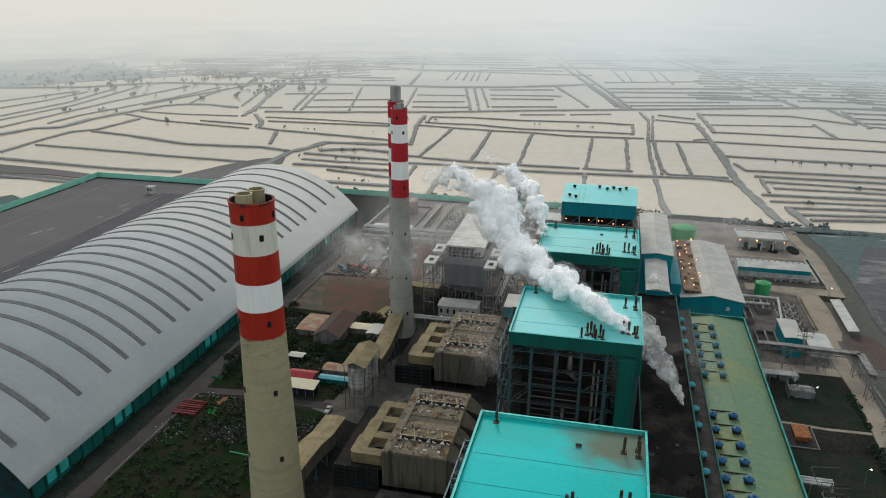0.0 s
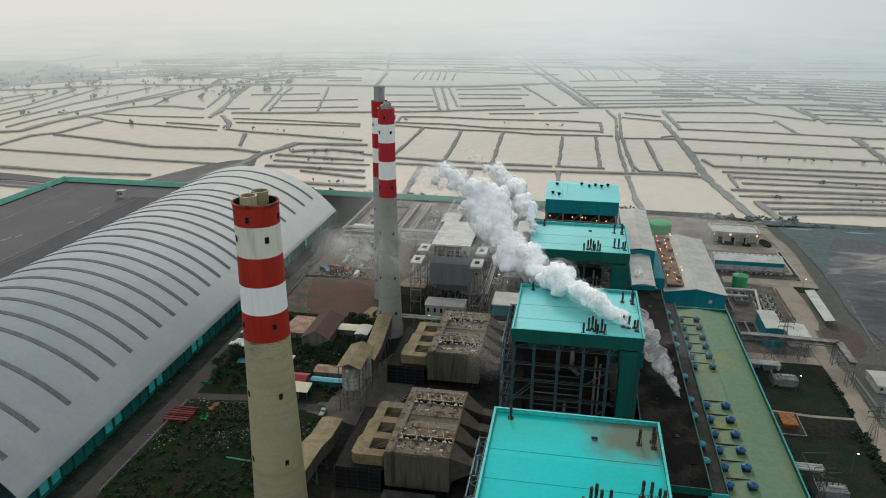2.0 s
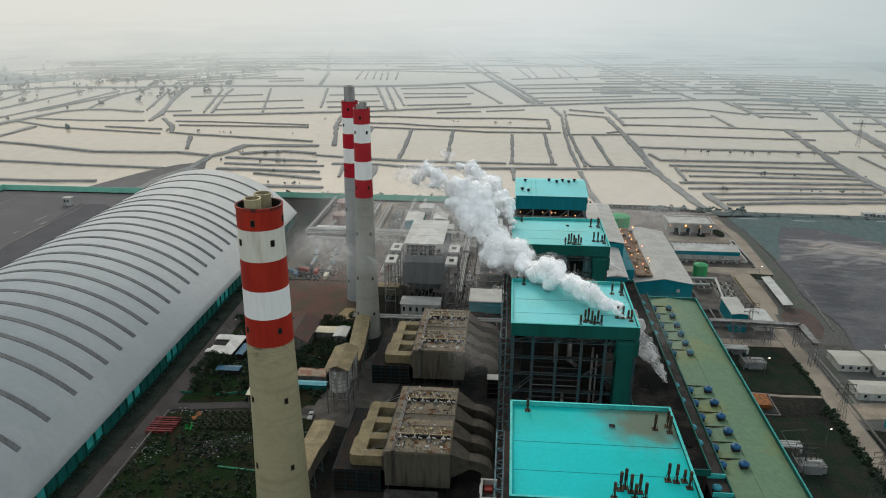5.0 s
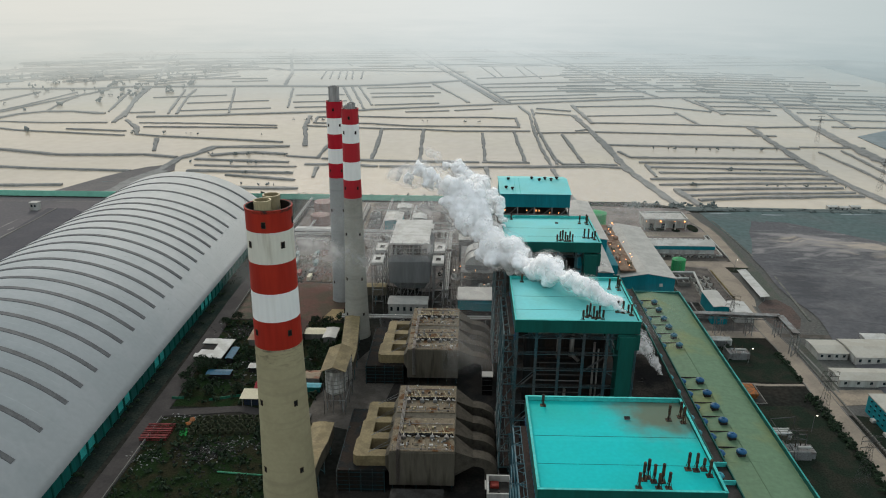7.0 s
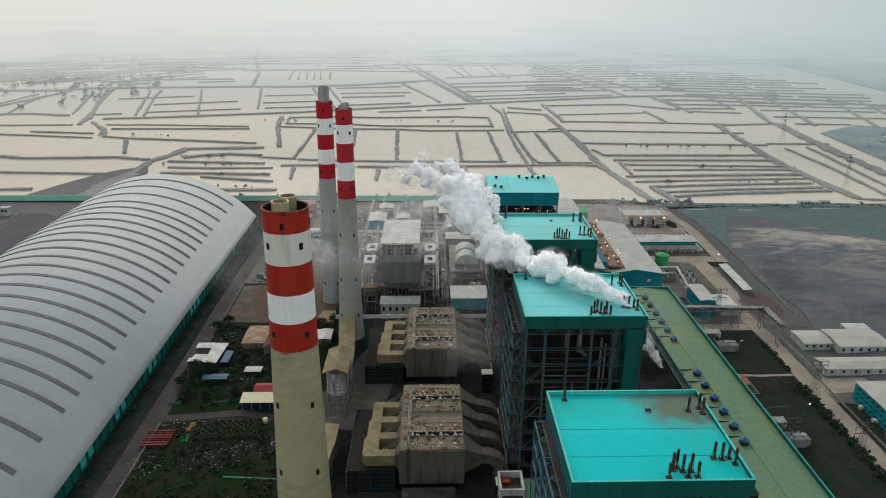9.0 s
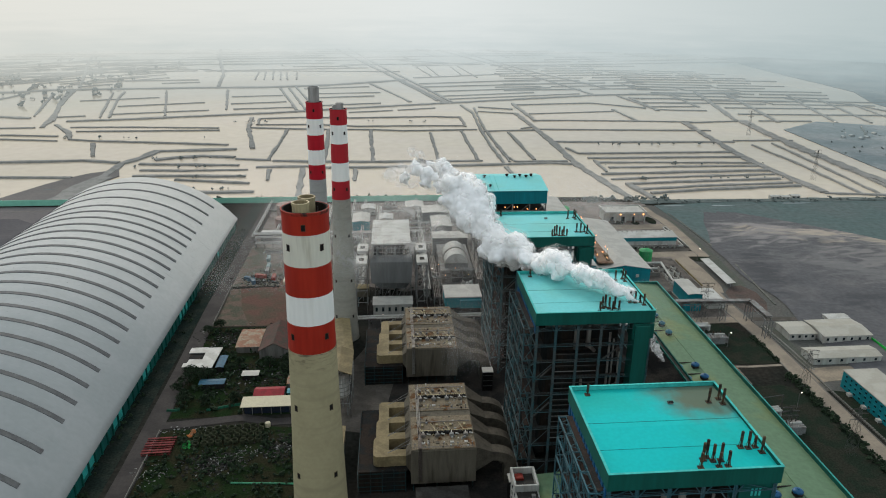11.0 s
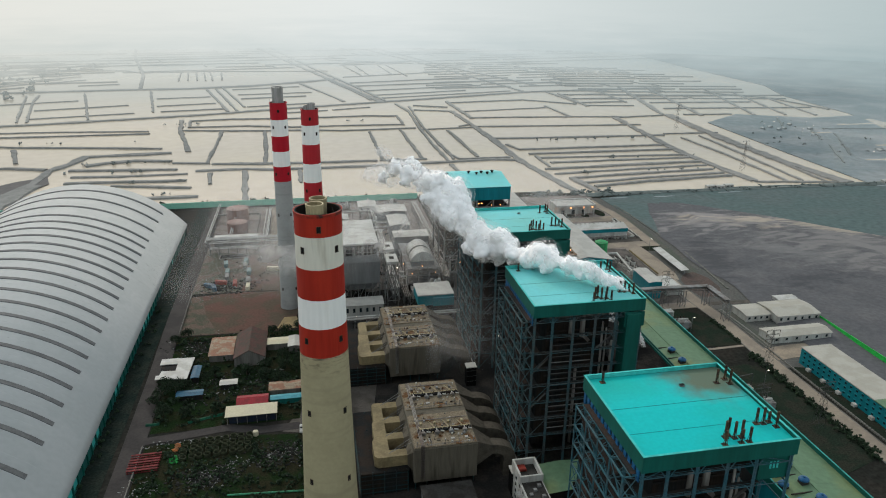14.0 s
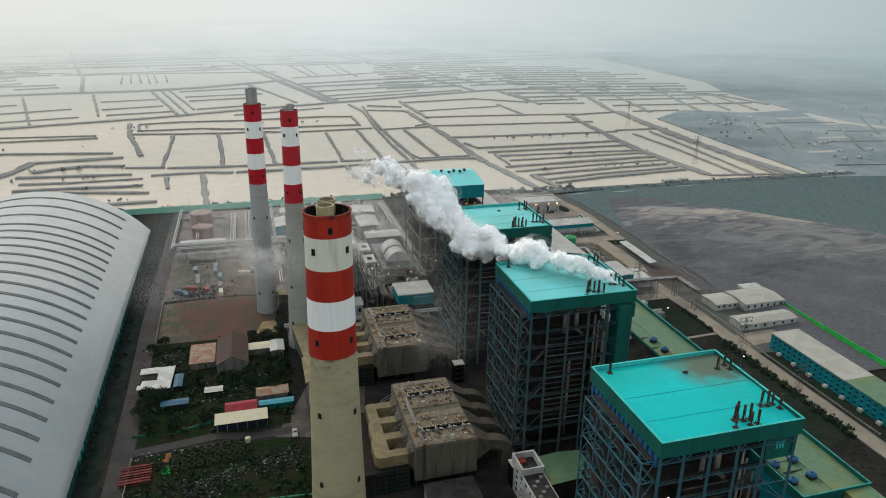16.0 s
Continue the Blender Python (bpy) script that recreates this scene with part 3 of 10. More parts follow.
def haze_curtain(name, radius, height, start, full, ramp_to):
    """A glowing sheet added to stand in for far haze: an arc round the plain that thickens with height; start and full
    are its cover at its foot and at ramp_to metres.
    """
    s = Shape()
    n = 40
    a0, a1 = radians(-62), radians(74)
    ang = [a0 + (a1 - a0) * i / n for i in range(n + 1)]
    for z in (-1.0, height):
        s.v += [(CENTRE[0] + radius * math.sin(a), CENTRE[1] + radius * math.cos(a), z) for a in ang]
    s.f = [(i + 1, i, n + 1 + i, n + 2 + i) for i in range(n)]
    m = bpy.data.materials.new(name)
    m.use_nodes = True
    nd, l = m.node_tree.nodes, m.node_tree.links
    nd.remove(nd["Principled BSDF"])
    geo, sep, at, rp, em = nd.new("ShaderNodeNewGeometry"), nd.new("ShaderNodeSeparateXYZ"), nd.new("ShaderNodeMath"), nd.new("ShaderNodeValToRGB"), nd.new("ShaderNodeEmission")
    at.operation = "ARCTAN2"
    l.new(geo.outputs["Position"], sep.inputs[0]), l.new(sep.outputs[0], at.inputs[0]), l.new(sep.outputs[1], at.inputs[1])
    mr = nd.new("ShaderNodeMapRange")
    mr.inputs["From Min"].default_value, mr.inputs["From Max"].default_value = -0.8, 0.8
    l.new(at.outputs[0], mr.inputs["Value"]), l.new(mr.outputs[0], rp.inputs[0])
    # haze light given off by the sheet itself: warm left, blue-grey right
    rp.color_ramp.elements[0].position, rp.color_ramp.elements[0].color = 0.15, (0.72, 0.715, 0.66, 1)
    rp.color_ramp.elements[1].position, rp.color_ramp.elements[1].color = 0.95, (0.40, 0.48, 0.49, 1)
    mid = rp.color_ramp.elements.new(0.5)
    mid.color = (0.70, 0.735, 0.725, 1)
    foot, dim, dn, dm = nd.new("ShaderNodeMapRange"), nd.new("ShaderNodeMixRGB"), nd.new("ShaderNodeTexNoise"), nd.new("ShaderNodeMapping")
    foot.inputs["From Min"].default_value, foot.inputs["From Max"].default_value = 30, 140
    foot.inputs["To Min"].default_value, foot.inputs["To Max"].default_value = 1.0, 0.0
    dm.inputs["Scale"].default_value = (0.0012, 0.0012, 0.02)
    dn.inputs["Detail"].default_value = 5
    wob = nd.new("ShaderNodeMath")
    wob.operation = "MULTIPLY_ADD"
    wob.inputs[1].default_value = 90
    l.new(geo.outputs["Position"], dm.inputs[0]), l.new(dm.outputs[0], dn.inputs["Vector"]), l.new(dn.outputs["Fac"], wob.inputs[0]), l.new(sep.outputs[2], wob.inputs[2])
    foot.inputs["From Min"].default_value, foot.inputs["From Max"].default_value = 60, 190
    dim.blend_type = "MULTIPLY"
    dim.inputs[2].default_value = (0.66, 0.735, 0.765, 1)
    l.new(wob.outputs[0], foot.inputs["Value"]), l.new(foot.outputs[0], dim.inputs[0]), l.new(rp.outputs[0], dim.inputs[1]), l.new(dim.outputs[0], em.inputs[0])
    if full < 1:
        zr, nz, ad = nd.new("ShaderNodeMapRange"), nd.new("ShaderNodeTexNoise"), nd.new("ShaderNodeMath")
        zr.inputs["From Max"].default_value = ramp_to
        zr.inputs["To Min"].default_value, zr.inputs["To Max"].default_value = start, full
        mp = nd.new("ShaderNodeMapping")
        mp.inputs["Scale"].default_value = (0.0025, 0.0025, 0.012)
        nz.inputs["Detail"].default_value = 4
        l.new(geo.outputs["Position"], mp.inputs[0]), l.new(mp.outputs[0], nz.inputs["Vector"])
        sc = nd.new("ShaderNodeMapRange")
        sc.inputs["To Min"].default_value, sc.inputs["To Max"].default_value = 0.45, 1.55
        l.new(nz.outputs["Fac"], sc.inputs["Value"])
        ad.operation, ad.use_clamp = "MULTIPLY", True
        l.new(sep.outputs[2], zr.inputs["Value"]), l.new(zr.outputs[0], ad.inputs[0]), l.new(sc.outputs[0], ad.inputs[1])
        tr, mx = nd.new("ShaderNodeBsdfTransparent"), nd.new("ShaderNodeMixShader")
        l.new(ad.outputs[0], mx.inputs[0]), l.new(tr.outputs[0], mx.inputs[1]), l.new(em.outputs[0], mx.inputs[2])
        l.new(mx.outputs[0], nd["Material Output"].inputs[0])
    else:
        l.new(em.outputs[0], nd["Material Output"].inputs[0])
    return tagged(part(name, s, m), "glowing pale grey sheet standing in for far haze", kind="structure")


haze_curtain("backdrop_near_haze", 1180, 205, 0.02, 0.66, 100)
haze_curtain("backdrop_haze", 1800, 205, 0.0, 0.72, 60)
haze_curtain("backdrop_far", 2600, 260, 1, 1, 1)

setting("water", Shape().box(-4600, 4600, -900, 4800, -3.0, -0.7), WATER, "flooded silty fish ponds under a pale sky")
setting("ground", Shape().prism([(-560, -400), (520, -400), (520, 640), (470, 652), (330, 668), (180, 666), (150, 674), (100, 690), (-250, 690), (-400, 694), (-560, 690)], -2.0, 0.0), GROUND, "dark soil of the plant yard")

rng = random.Random(7)


def wobble(pts, step=14.0, amp=0.7):
    """A line of points every few metres, slightly uneven."""
    out = []
    for (x0, y0), (x1, y1) in zip(pts, pts[1:]):
        d = math.hypot(x1 - x0, y1 - y0)
        n = max(1, int(d / step))
        for i in range(n):
            k = i / n
            out.append((x0 + (x1 - x0) * k + rng.uniform(-amp, amp) * (i > 0), y0 + (y1 - y0) * k + rng.uniform(-amp, amp) * (i > 0)))
    return out + [pts[-1]]


def ribbon(s, pts, w, z0, z1, slope=0.8, vary=0.15):
    """A bank with sloping sides along a line."""
    n = len(pts)
    k = len(s.v)
    for i, (x, y) in enumerate(pts):
        xa, ya = pts[max(0, i - 1)]
        xb, yb = pts[min(n - 1, i + 1)]
        d = math.hypot(xb - xa, yb - ya) or 1
        nx, ny = -(yb - ya) / d, (xb - xa) / d
        h = w / 2 * (1 + rng.uniform(-vary, vary))
        t = max(0.2, h - slope)
        s.v += [(x - nx * h, y - ny * h, z0), (x - nx * t, y - ny * t, z1), (x + nx * t, y + ny * t, z1), (x + nx * h, y + ny * h, z0)]
    for i in range(n - 1):
        a, b = k + 4 * i, k + 4 * i + 4
        s.f += [(a, a + 1, b + 1, b), (a + 1, a + 2, b + 2, b + 1), (a + 2, a + 3, b + 3, b + 2)]
    s.f += [(k, k + 3, k + 2, k + 1), (k + 4 * n - 4, k + 4 * n - 3, k + 4 * n - 2, k + 4 * n - 1)]


far_banks = Shape()


def dike(pts, w=6.0, h=0.9, far=False):
    s = far_banks if far else Shape()
    ribbon(s, wobble(pts), w * 0.78 if w < 15 else w, -1.2, h + rng.uniform(-0.25, 0.25), 1.0, 0.3)
    if not far:
        tagged(part("dike", s, DIKE), "low grey mud bank between flooded ponds", kind="structure")


# banks between the ponds, from the storage hall's side round to the marsh
dike([(-838, 865), (-828, 919), (-797, 937), (-802, 1010), (-791, 1083), (-773, 1167), (-745, 1196), (-705, 1201), (-642, 1184)], 14)
dike([(-749, 766), (-755, 832), (-759, 909), (-736, 935), (-734, 1034)], 12)
dike([(-732, 922), (-667, 907), (-595, 884), (-554, 871), (-499, 874), (-453, 879), (-408, 865)], 9)
dike([(-740, 817), (-619, 808), (-534, 799), (-433, 793)], 8)
dike([(-721, 735), (-669, 730), (-605, 725), (-537, 722), (-476, 727)], 9)
dike([(-654, 660), (-543, 653)], 8)
dike([(-784, 1073), (-703, 1032), (-632, 1019), (-530, 1001)], 7)
dike([(-633, 1046), (-542, 1034)], 7)
dike([(-773, 1101), (-686, 1094), (-600, 1101)], 7)
dike([(-417, 686), (-413, 753), (-401, 802), (-403, 859), (-390, 892), (-383, 930), (-288, 940)], 14)
dike([(-409, 699), (-405, 752), (-397, 793)], 22)
dike([(-591, 1103), (-613, 1199), (-670, 1377), (-706, 1511)], 12)
dike([(-598, 1157), (-650, 1315), (-700, 1513)], 9)
dike([(-644, 1204), (-717, 1457)], 7)
dike([(-580, 1124), (-541, 1066), (-517, 1010)], 10)
dike([(-478, 982), (-450, 903)], 8)
dike([(-517, 1010), (-475, 997), (-419, 989), (-304, 968)], 8)
dike([(-1081, 1137), (-1040, 1296)], 7)
dike([(-1021, 1070), (-1010, 1172), (-1019, 1293)], 7)
dike([(-958, 1000), (-957, 1157), (-999, 1354)], 7)
dike([(-930, 968), (-925, 1131), (-972, 1401)], 7)
dike([(-881, 914), (-890, 1191), (-878, 1429)], 9)
dike([(-839, 962), (-843, 1038), (-814, 1252), (-808, 1430)], 7)
dike([(-813, 1170), (-794, 1307), (-766, 1473)], 7)
dike([(-745, 1203), (-770, 1305), (-783, 1408)], 6)
dike([(-1225, 1298), (-1070, 1353), (-1012, 1420), (-950, 1470), (-797, 1484), (-749, 1519), (-687, 1527), (-481, 1557), (-348, 1565), (-234, 1599), (-121, 1663), (-63, 1702)], 16, far=True)
dike([(-577, 1156), (-512, 1168), (-367, 1209), (-276, 1235), (-186, 1273), (-94, 1306), (0, 1339), (96, 1373), (193, 1407), (311, 1448), (451, 1467), (620, 1481)], 14)
dike([(-542, 1192), (-619, 1486)], 6)
dike([(-528, 1190), (-583, 1402), (-600, 1491)], 7)
dike([(-448, 1206), (-528, 1512)], 6)
dike([(-637, 1369), (-514, 1414)], 6, far=True)
dike([(-552, 1304), (-419, 1350)], 6, far=True)
dike([(-605, 1194), (-568, 1205)], 7)
dike([(-534, 1221), (-393, 1262)], 7)
dike([(-366, 1269), (-414, 1526)], 7, far=True)
dike([(-387, 1425), (-296, 1443)], 7, far=True)
dike([(-371, 1333), (-279, 1359)], 7, far=True)
dike([(-355, 1272), (-258, 1293)], 7, far=True)
dike([(-249, 1262), (-314, 1546)], 7, far=True)
dike([(-235, 1266), (-297, 1551)], 7, far=True)
dike([(-227, 1309), (-289, 1583)], 6, far=True)
dike([(-222, 1310), (-111, 1342)], 7, far=True)
dike([(-266, 1541), (-137, 1579)], 7, far=True)
dike([(-250, 1465), (-113, 1487)], 7, far=True)
dike([(-240, 1409), (-124, 1435)], 7, far=True)
dike([(-706, 1554), (-883, 2098), (-1003, 2492)], 9, far=True)
dike([(-441, 1569), (-481, 1817), (-582, 2254), (-680, 2774)], 10, far=True)
dike([(-820, 1905), (-668, 1921), (-536, 1915), (-501, 1867), (-346, 1886), (-192, 1878), (-70, 1876)], 8, far=True)
dike([(-678, 1667), (-509, 1693)], 8, far=True)
dike([(-569, 1628), (-496, 1650)], 8, far=True)
dike([(-389, 1694), (-407, 1867)], 5, far=True)
dike([(-370, 1700), (-392, 1872)], 5, far=True)
dike([(-352, 1705), (-373, 1864)], 5, far=True)
dike([(-334, 1699), (-355, 1856)], 5, far=True)
dike([(-320, 1703), (-342, 1860)], 5, far=True)
dike([(-301, 1708), (-318, 1867)], 5, far=True)
dike([(-539, 2207), (-290, 2267)], 9, far=True)
dike([(-499, 2038), (-393, 2055)], 8, far=True)
dike([(-343, 1990), (-205, 2002)], 8, far=True)
dike([(-315, 2779), (-149, 2035), (-61, 1650), (8, 1341)], 12, far=True)
dike([(-271, 2794), (-98, 1907), (-24, 1565), (17, 1357)], 9, far=True)
dike([(-136, 1628), (-97, 1500), (-58, 1357)], 8, far=True)
dike([(-74, 1677), (-33, 1502), (-8, 1371)], 7, far=True)
dike([(-31, 1629), (253, 1712)], 7, far=True)
dike([(-22, 1575), (308, 1644)], 7, far=True)
dike([(-17, 1498), (243, 1565)], 7, far=True)
dike([(0, 1431), (193, 1487)], 7, far=True)
dike([(15, 1392), (282, 1468)], 7, far=True)
dike([(69, 2550), (200, 2011), (255, 1733), (306, 1460)], 8, far=True)
dike([(106, 2608), (254, 1911), (365, 1544)], 10, far=True)
dike([(-40, 1741), (215, 1840)], 8, far=True)
dike([(-26, 1998), (3, 1776)], 5, far=True)
dike([(2, 2007), (22, 1771)], 5, far=True)
dike([(64, 2011), (78, 1787)], 5, far=True)
dike([(85, 2018), (108, 1752)], 5, far=True)
dike([(-67, 2173), (163, 2056)], 8, far=True)
dike([(-34, 2025), (136, 2062)], 8, far=True)
dike([(-162, 1236), (-90, 1256)], 7)
dike([(-81, 1259), (-17, 1283)], 7, far=True)
dike([(-295, 1174), (-237, 1185), (-155, 1179), (-33, 1191), (17, 1184)], 7)
dike([(-289, 1120), (-207, 1121), (-144, 1103), (-46, 1106), (18, 1105)], 7)
dike([(18, 1189), (19, 1100)], 7)
dike([(-297, 1180), (-291, 1119)], 6)
dike([(-300, 1096), (-243, 1086), (-183, 1078), (-120, 1076), (-75, 1065), (33, 1073)], 8)
dike([(31, 1315), (43, 1229), (39, 1079), (38, 943), (41, 845)], 7)
dike([(51, 1283), (45, 1081), (47, 945), (49, 855)], 6)
dike([(46, 1059), (50, 882), (56, 855)], 5)
dike([(-37, 1049), (-36, 923), (-36, 865)], 6)
dike([(9, 1062), (12, 863)], 6)
dike([(-112, 860), (-43, 860)], 9)
dike([(-40, 861), (17, 861)], 9)
dike([(-159, 832), (-109, 831), (-42, 834), (35, 840), (96, 846), (122, 839)], 9)
dike([(76, 1047), (79, 937), (81, 864)], 7)
dike([(56, 855), (120, 855)], 7)
dike([(41, 1058), (119, 1067)], 6)
dike([(100, 1078), (118, 1092)], 7)
dike([(54, 1243), (115, 1221)], 7)
dike([(60, 1292), (116, 1266)], 7, far=True)
dike([(115, 1221), (121, 1093), (126, 967), (127, 841), (138, 743), (149, 665)], 13)
dike([(126, 1335), (134, 1146)], 9)
dike([(135, 1151), (185, 1151), (289, 1143), (358, 1136), (385, 1134)], 10)
dike([(129, 1318), (273, 1340), (356, 1277)], 8, far=True)
dike([(137, 1217), (287, 1243)], 7)
dike([(291, 1260), (298, 1145)], 7)
dike([(368, 1417), (368, 1250)], 9)
dike([(371, 1261), (392, 1256), (455, 1247)], 9, far=True)
dike([(381, 1395), (433, 1403), (455, 1405)], 7, far=True)
dike([(380, 1340), (417, 1344), (455, 1346)], 7, far=True)
dike([(127, 1073), (174, 1069), (336, 1059), (383, 1057)], 9)
dike([(124, 977), (180, 974), (311, 970), (380, 969)], 10)
dike([(136, 933), (144, 898), (291, 900), (352, 901)], 8)
dike([(149, 871), (283, 871), (350, 871)], 8)
dike([(152, 847), (274, 841), (352, 838)], 7)
dike([(161, 819), (268, 821), (344, 822)], 8)
dike([(144, 786), (261, 794), (346, 798)], 9)
dike([(148, 762), (255, 773), (344, 778)], 8)
dike([(158, 740), (249, 751), (340, 757)], 8)
dike([(167, 718), (243, 730), (344, 739)], 8)
dike([(173, 701), (238, 714), (346, 725)], 9)
dike([(154, 858), (153, 798)], 7)
dike([(160, 740), (169, 674)], 12)
dike([(41, 826), (44, 729), (49, 682)], 9)
dike([(-36, 836), (-33, 778)], 7)
dike([(-310, 1182), (-300, 1096), (-282, 1013), (-269, 945)], 9)
dike([(-242, 1081), (-240, 981), (-239, 875)], 7)
dike([(-183, 1073), (-176, 950), (-173, 866)], 7)
dike([(-122, 1071), (-118, 955), (-114, 860)], 7)
dike([(-278, 882), (-236, 873)], 8)
dike([(-233, 870), (-174, 863), (-112, 860)], 10)
dike([(-247, 837), (-190, 839), (-162, 831)], 10)
dike([(-194, 829), (-188, 749), (-185, 697)], 9)
dike([(-134, 824), (-132, 767)], 7)
dike([(-230, 822), (-225, 774)], 8)
dike([(-551, 1103), (-465, 1104), (-342, 1094)], 8)
dike([(-531, 1069), (-337, 1075)], 7)
dike([(-371, 879), (-349, 892), (-322, 900), (-281, 892)], 12)
dike([(-382, 858), (-335, 853), (-268, 847)], 10)
dike([(-372, 826), (-324, 822), (-254, 825)], 8)
dike([(-371, 797), (-335, 797), (-252, 793)], 9)
dike([(-322, 780), (-270, 768), (-242, 761)], 8)
dike([(-304, 726), (-231, 725)], 11)
dike([(-276, 694), (-222, 694)], 11)
dike([(-1743, 1921), (-1674, 2050), (-1665, 2380)], 10, far=True)
dike([(-1618, 1738), (-1438, 1865), (-1434, 2128)], 9, far=True)
dike([(-1449, 1549), (-1316, 1617)], 10, far=True)
dike([(369, 1124), (353, 933), (348, 841), (353, 751), (358, 697)], 14)
dike([(471, 1140), (460, 1048), (452, 916), (449, 775), (457, 673)], 16)
dike([(396, 946), (400, 829), (394, 685)], 6)
dike([(430, 957), (422, 817), (413, 689)], 6)
dike([(463, 969), (447, 822), (437, 680)], 6)
dike([(384, 977), (470, 977)], 8)
dike([(356, 694), (450, 677)], 7)
dike([(369, 1124), (471, 1140)], 8)
dike([(534, 1504), (462, 1142)], 12)
dike([(591, 1494), (525, 1128)], 10)
dike([(507, 1369), (690, 1352)], 8, far=True)
dike([(502, 1280), (702, 1265)], 8, far=True)
dike([(495, 1208), (776, 1188)], 8)
dike([(499, 1140), (585, 1135)], 8)
dike([(707, 1453), (618, 1116)], 8)
dike([(739, 1389), (677, 1117)], 8)
dike([(768, 1328), (728, 1106)], 7)
dike([(677, 1400), (770, 1310), (794, 1162)], 7)
dike([(351, 1442), (367, 1277)], 8, far=True)
dike([(383, 1464), (483, 1445)], 8, far=True)
dike([(368, 1404), (479, 1392)], 8, far=True)
dike([(365, 1346), (467, 1335)], 8, far=True)
dike([(357, 1293), (456, 1297)], 8, far=True)
dike([(467, 1486), (458, 1289)], 8, far=True)
# the hazy last ponds: an uneven grid that grows wider with distance
y = 1990
while y < 2600:
    x = -1150
    while x < 900:
        run = rng.uniform(160, 420)
        if rng.random() < 0.8:
            dike([(x, y + 0.2 * x + rng.uniform(-6, 6)), (x + run, y + 0.2 * (x + run) + rng.uniform(-6, 6))], 9, 0.9, True)
        if rng.random() < 0.6:
            xx = x + rng.uniform(0, run)
            dike([(xx, y + 0.2 * xx), (xx - 20, y + 0.2 * xx + 75)], 6, 0.9, True)
        x += run + rng.uniform(2, 22)
    y += rng.uniform(62, 90)
# the ponds narrow towards the settlement
for row in range(13):
    y, x = 1345 + row * 48, 420 + rng.uniform(0, 40)
    while x < 740 - row * 6:
        run = rng.uniform(60, 190)
        dike([(x, y - 0.12 * (x - 420)), (x + run, y - 0.12 * (x + run - 420))], 7, 0.9, True)
        if rng.random() < 0.5:
            dike([(x, y - 0.12 * (x - 420)), (x - 8, y + 46 - 0.12 * (x - 420))], 5, 0.9, True)
        x += run + rng.uniform(3, 20)
for row in range(11):
    y, x = 1520 + row * 52, 120 + row * 5 + rng.uniform(0, 30)
    while x < 420:
        run = rng.uniform(70, 200)
        dike([(x, y + 0.1 * (x - 120)), (x + run, y + 0.1 * (x + run - 120))], 8, 0.9, True)
        x += run + rng.uniform(3, 24)
# short shore banks under the mangroves
for i in range(120):
    x, y = rng.uniform(-1230, -640), rng.uniform(1560, 2050)
    w = rng.uniform(40, 110)
    dike([(x, y), (x + w, y + 0.9 * w)], rng.uniform(4, 7), 0.8, True)
tagged(part("far_dikes", far_banks, DIKE), "low grey mud banks between the far ponds", "dike", kind="stuff")

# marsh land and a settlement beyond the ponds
# marsh colour has the distance haze mixed in, pale and bluish
MARSH = material("haze_paled_marsh", (0.205, 0.245, 0.255), 0.95, 0, (0.275, 0.30, 0.305), 70, 9, 0.12, 0.2, spec=0.1, patch=0.46, soft=0.16)
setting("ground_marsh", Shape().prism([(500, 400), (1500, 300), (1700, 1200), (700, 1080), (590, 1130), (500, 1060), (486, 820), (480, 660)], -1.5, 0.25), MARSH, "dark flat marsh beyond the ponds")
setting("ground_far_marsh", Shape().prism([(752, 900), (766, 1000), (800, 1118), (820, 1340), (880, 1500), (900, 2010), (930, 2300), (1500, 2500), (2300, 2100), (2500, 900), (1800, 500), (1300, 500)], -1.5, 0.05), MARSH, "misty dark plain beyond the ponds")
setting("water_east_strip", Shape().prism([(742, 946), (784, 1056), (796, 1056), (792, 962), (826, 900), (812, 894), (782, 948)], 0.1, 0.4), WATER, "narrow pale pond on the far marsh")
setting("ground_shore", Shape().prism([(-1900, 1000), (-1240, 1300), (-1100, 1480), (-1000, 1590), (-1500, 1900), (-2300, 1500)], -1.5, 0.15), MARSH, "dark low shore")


marsh_banks = Shape()
for x, y, length, turn in ((520, 760, 120, 62), (560, 800, 160, 60), (540, 700, 150, -12), (620, 830, 130, -10), (640, 760, 190, 58), (700, 900, 140, -14), (590, 900, 110, 64), (650, 980, 120, -8), (720, 780, 170, -12), (760, 860, 160, 56), (600, 660, 200, -9), (820, 760, 200, -10), (600, 1010, 90, 62), (680, 690, 120, 60)):
    a = radians(turn)
    ribbon(marsh_banks, [(x + length * k / 8 * math.cos(a) + 5 * noise.noise((x, k * 0.7, 1)), y + length * k / 8 * math.sin(a) + 5 * noise.noise((y, k * 0.7, 4))) for k in range(9)], 3.4, 0.0, 1.3, 0.5, 0.6)
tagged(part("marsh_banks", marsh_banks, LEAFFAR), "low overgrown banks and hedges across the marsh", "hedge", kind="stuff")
for x, y, w, d in ((560, 770, 46, 7), (640, 850, 60, 8), (700, 1010, 70, 9), (610, 950, 34, 6), (740, 820, 50, 8)):
    setting("water_marsh_pool", Shape().prism([(x, y), (x + w * 0.5, y - 2), (x + w, y + 1), (x + w * 0.96, y + d), (x + w * 0.4, y + d * 0.8), (x + 2, y + d)], 0.0, 0.34), WATER, "shallow pale pool on the marsh")


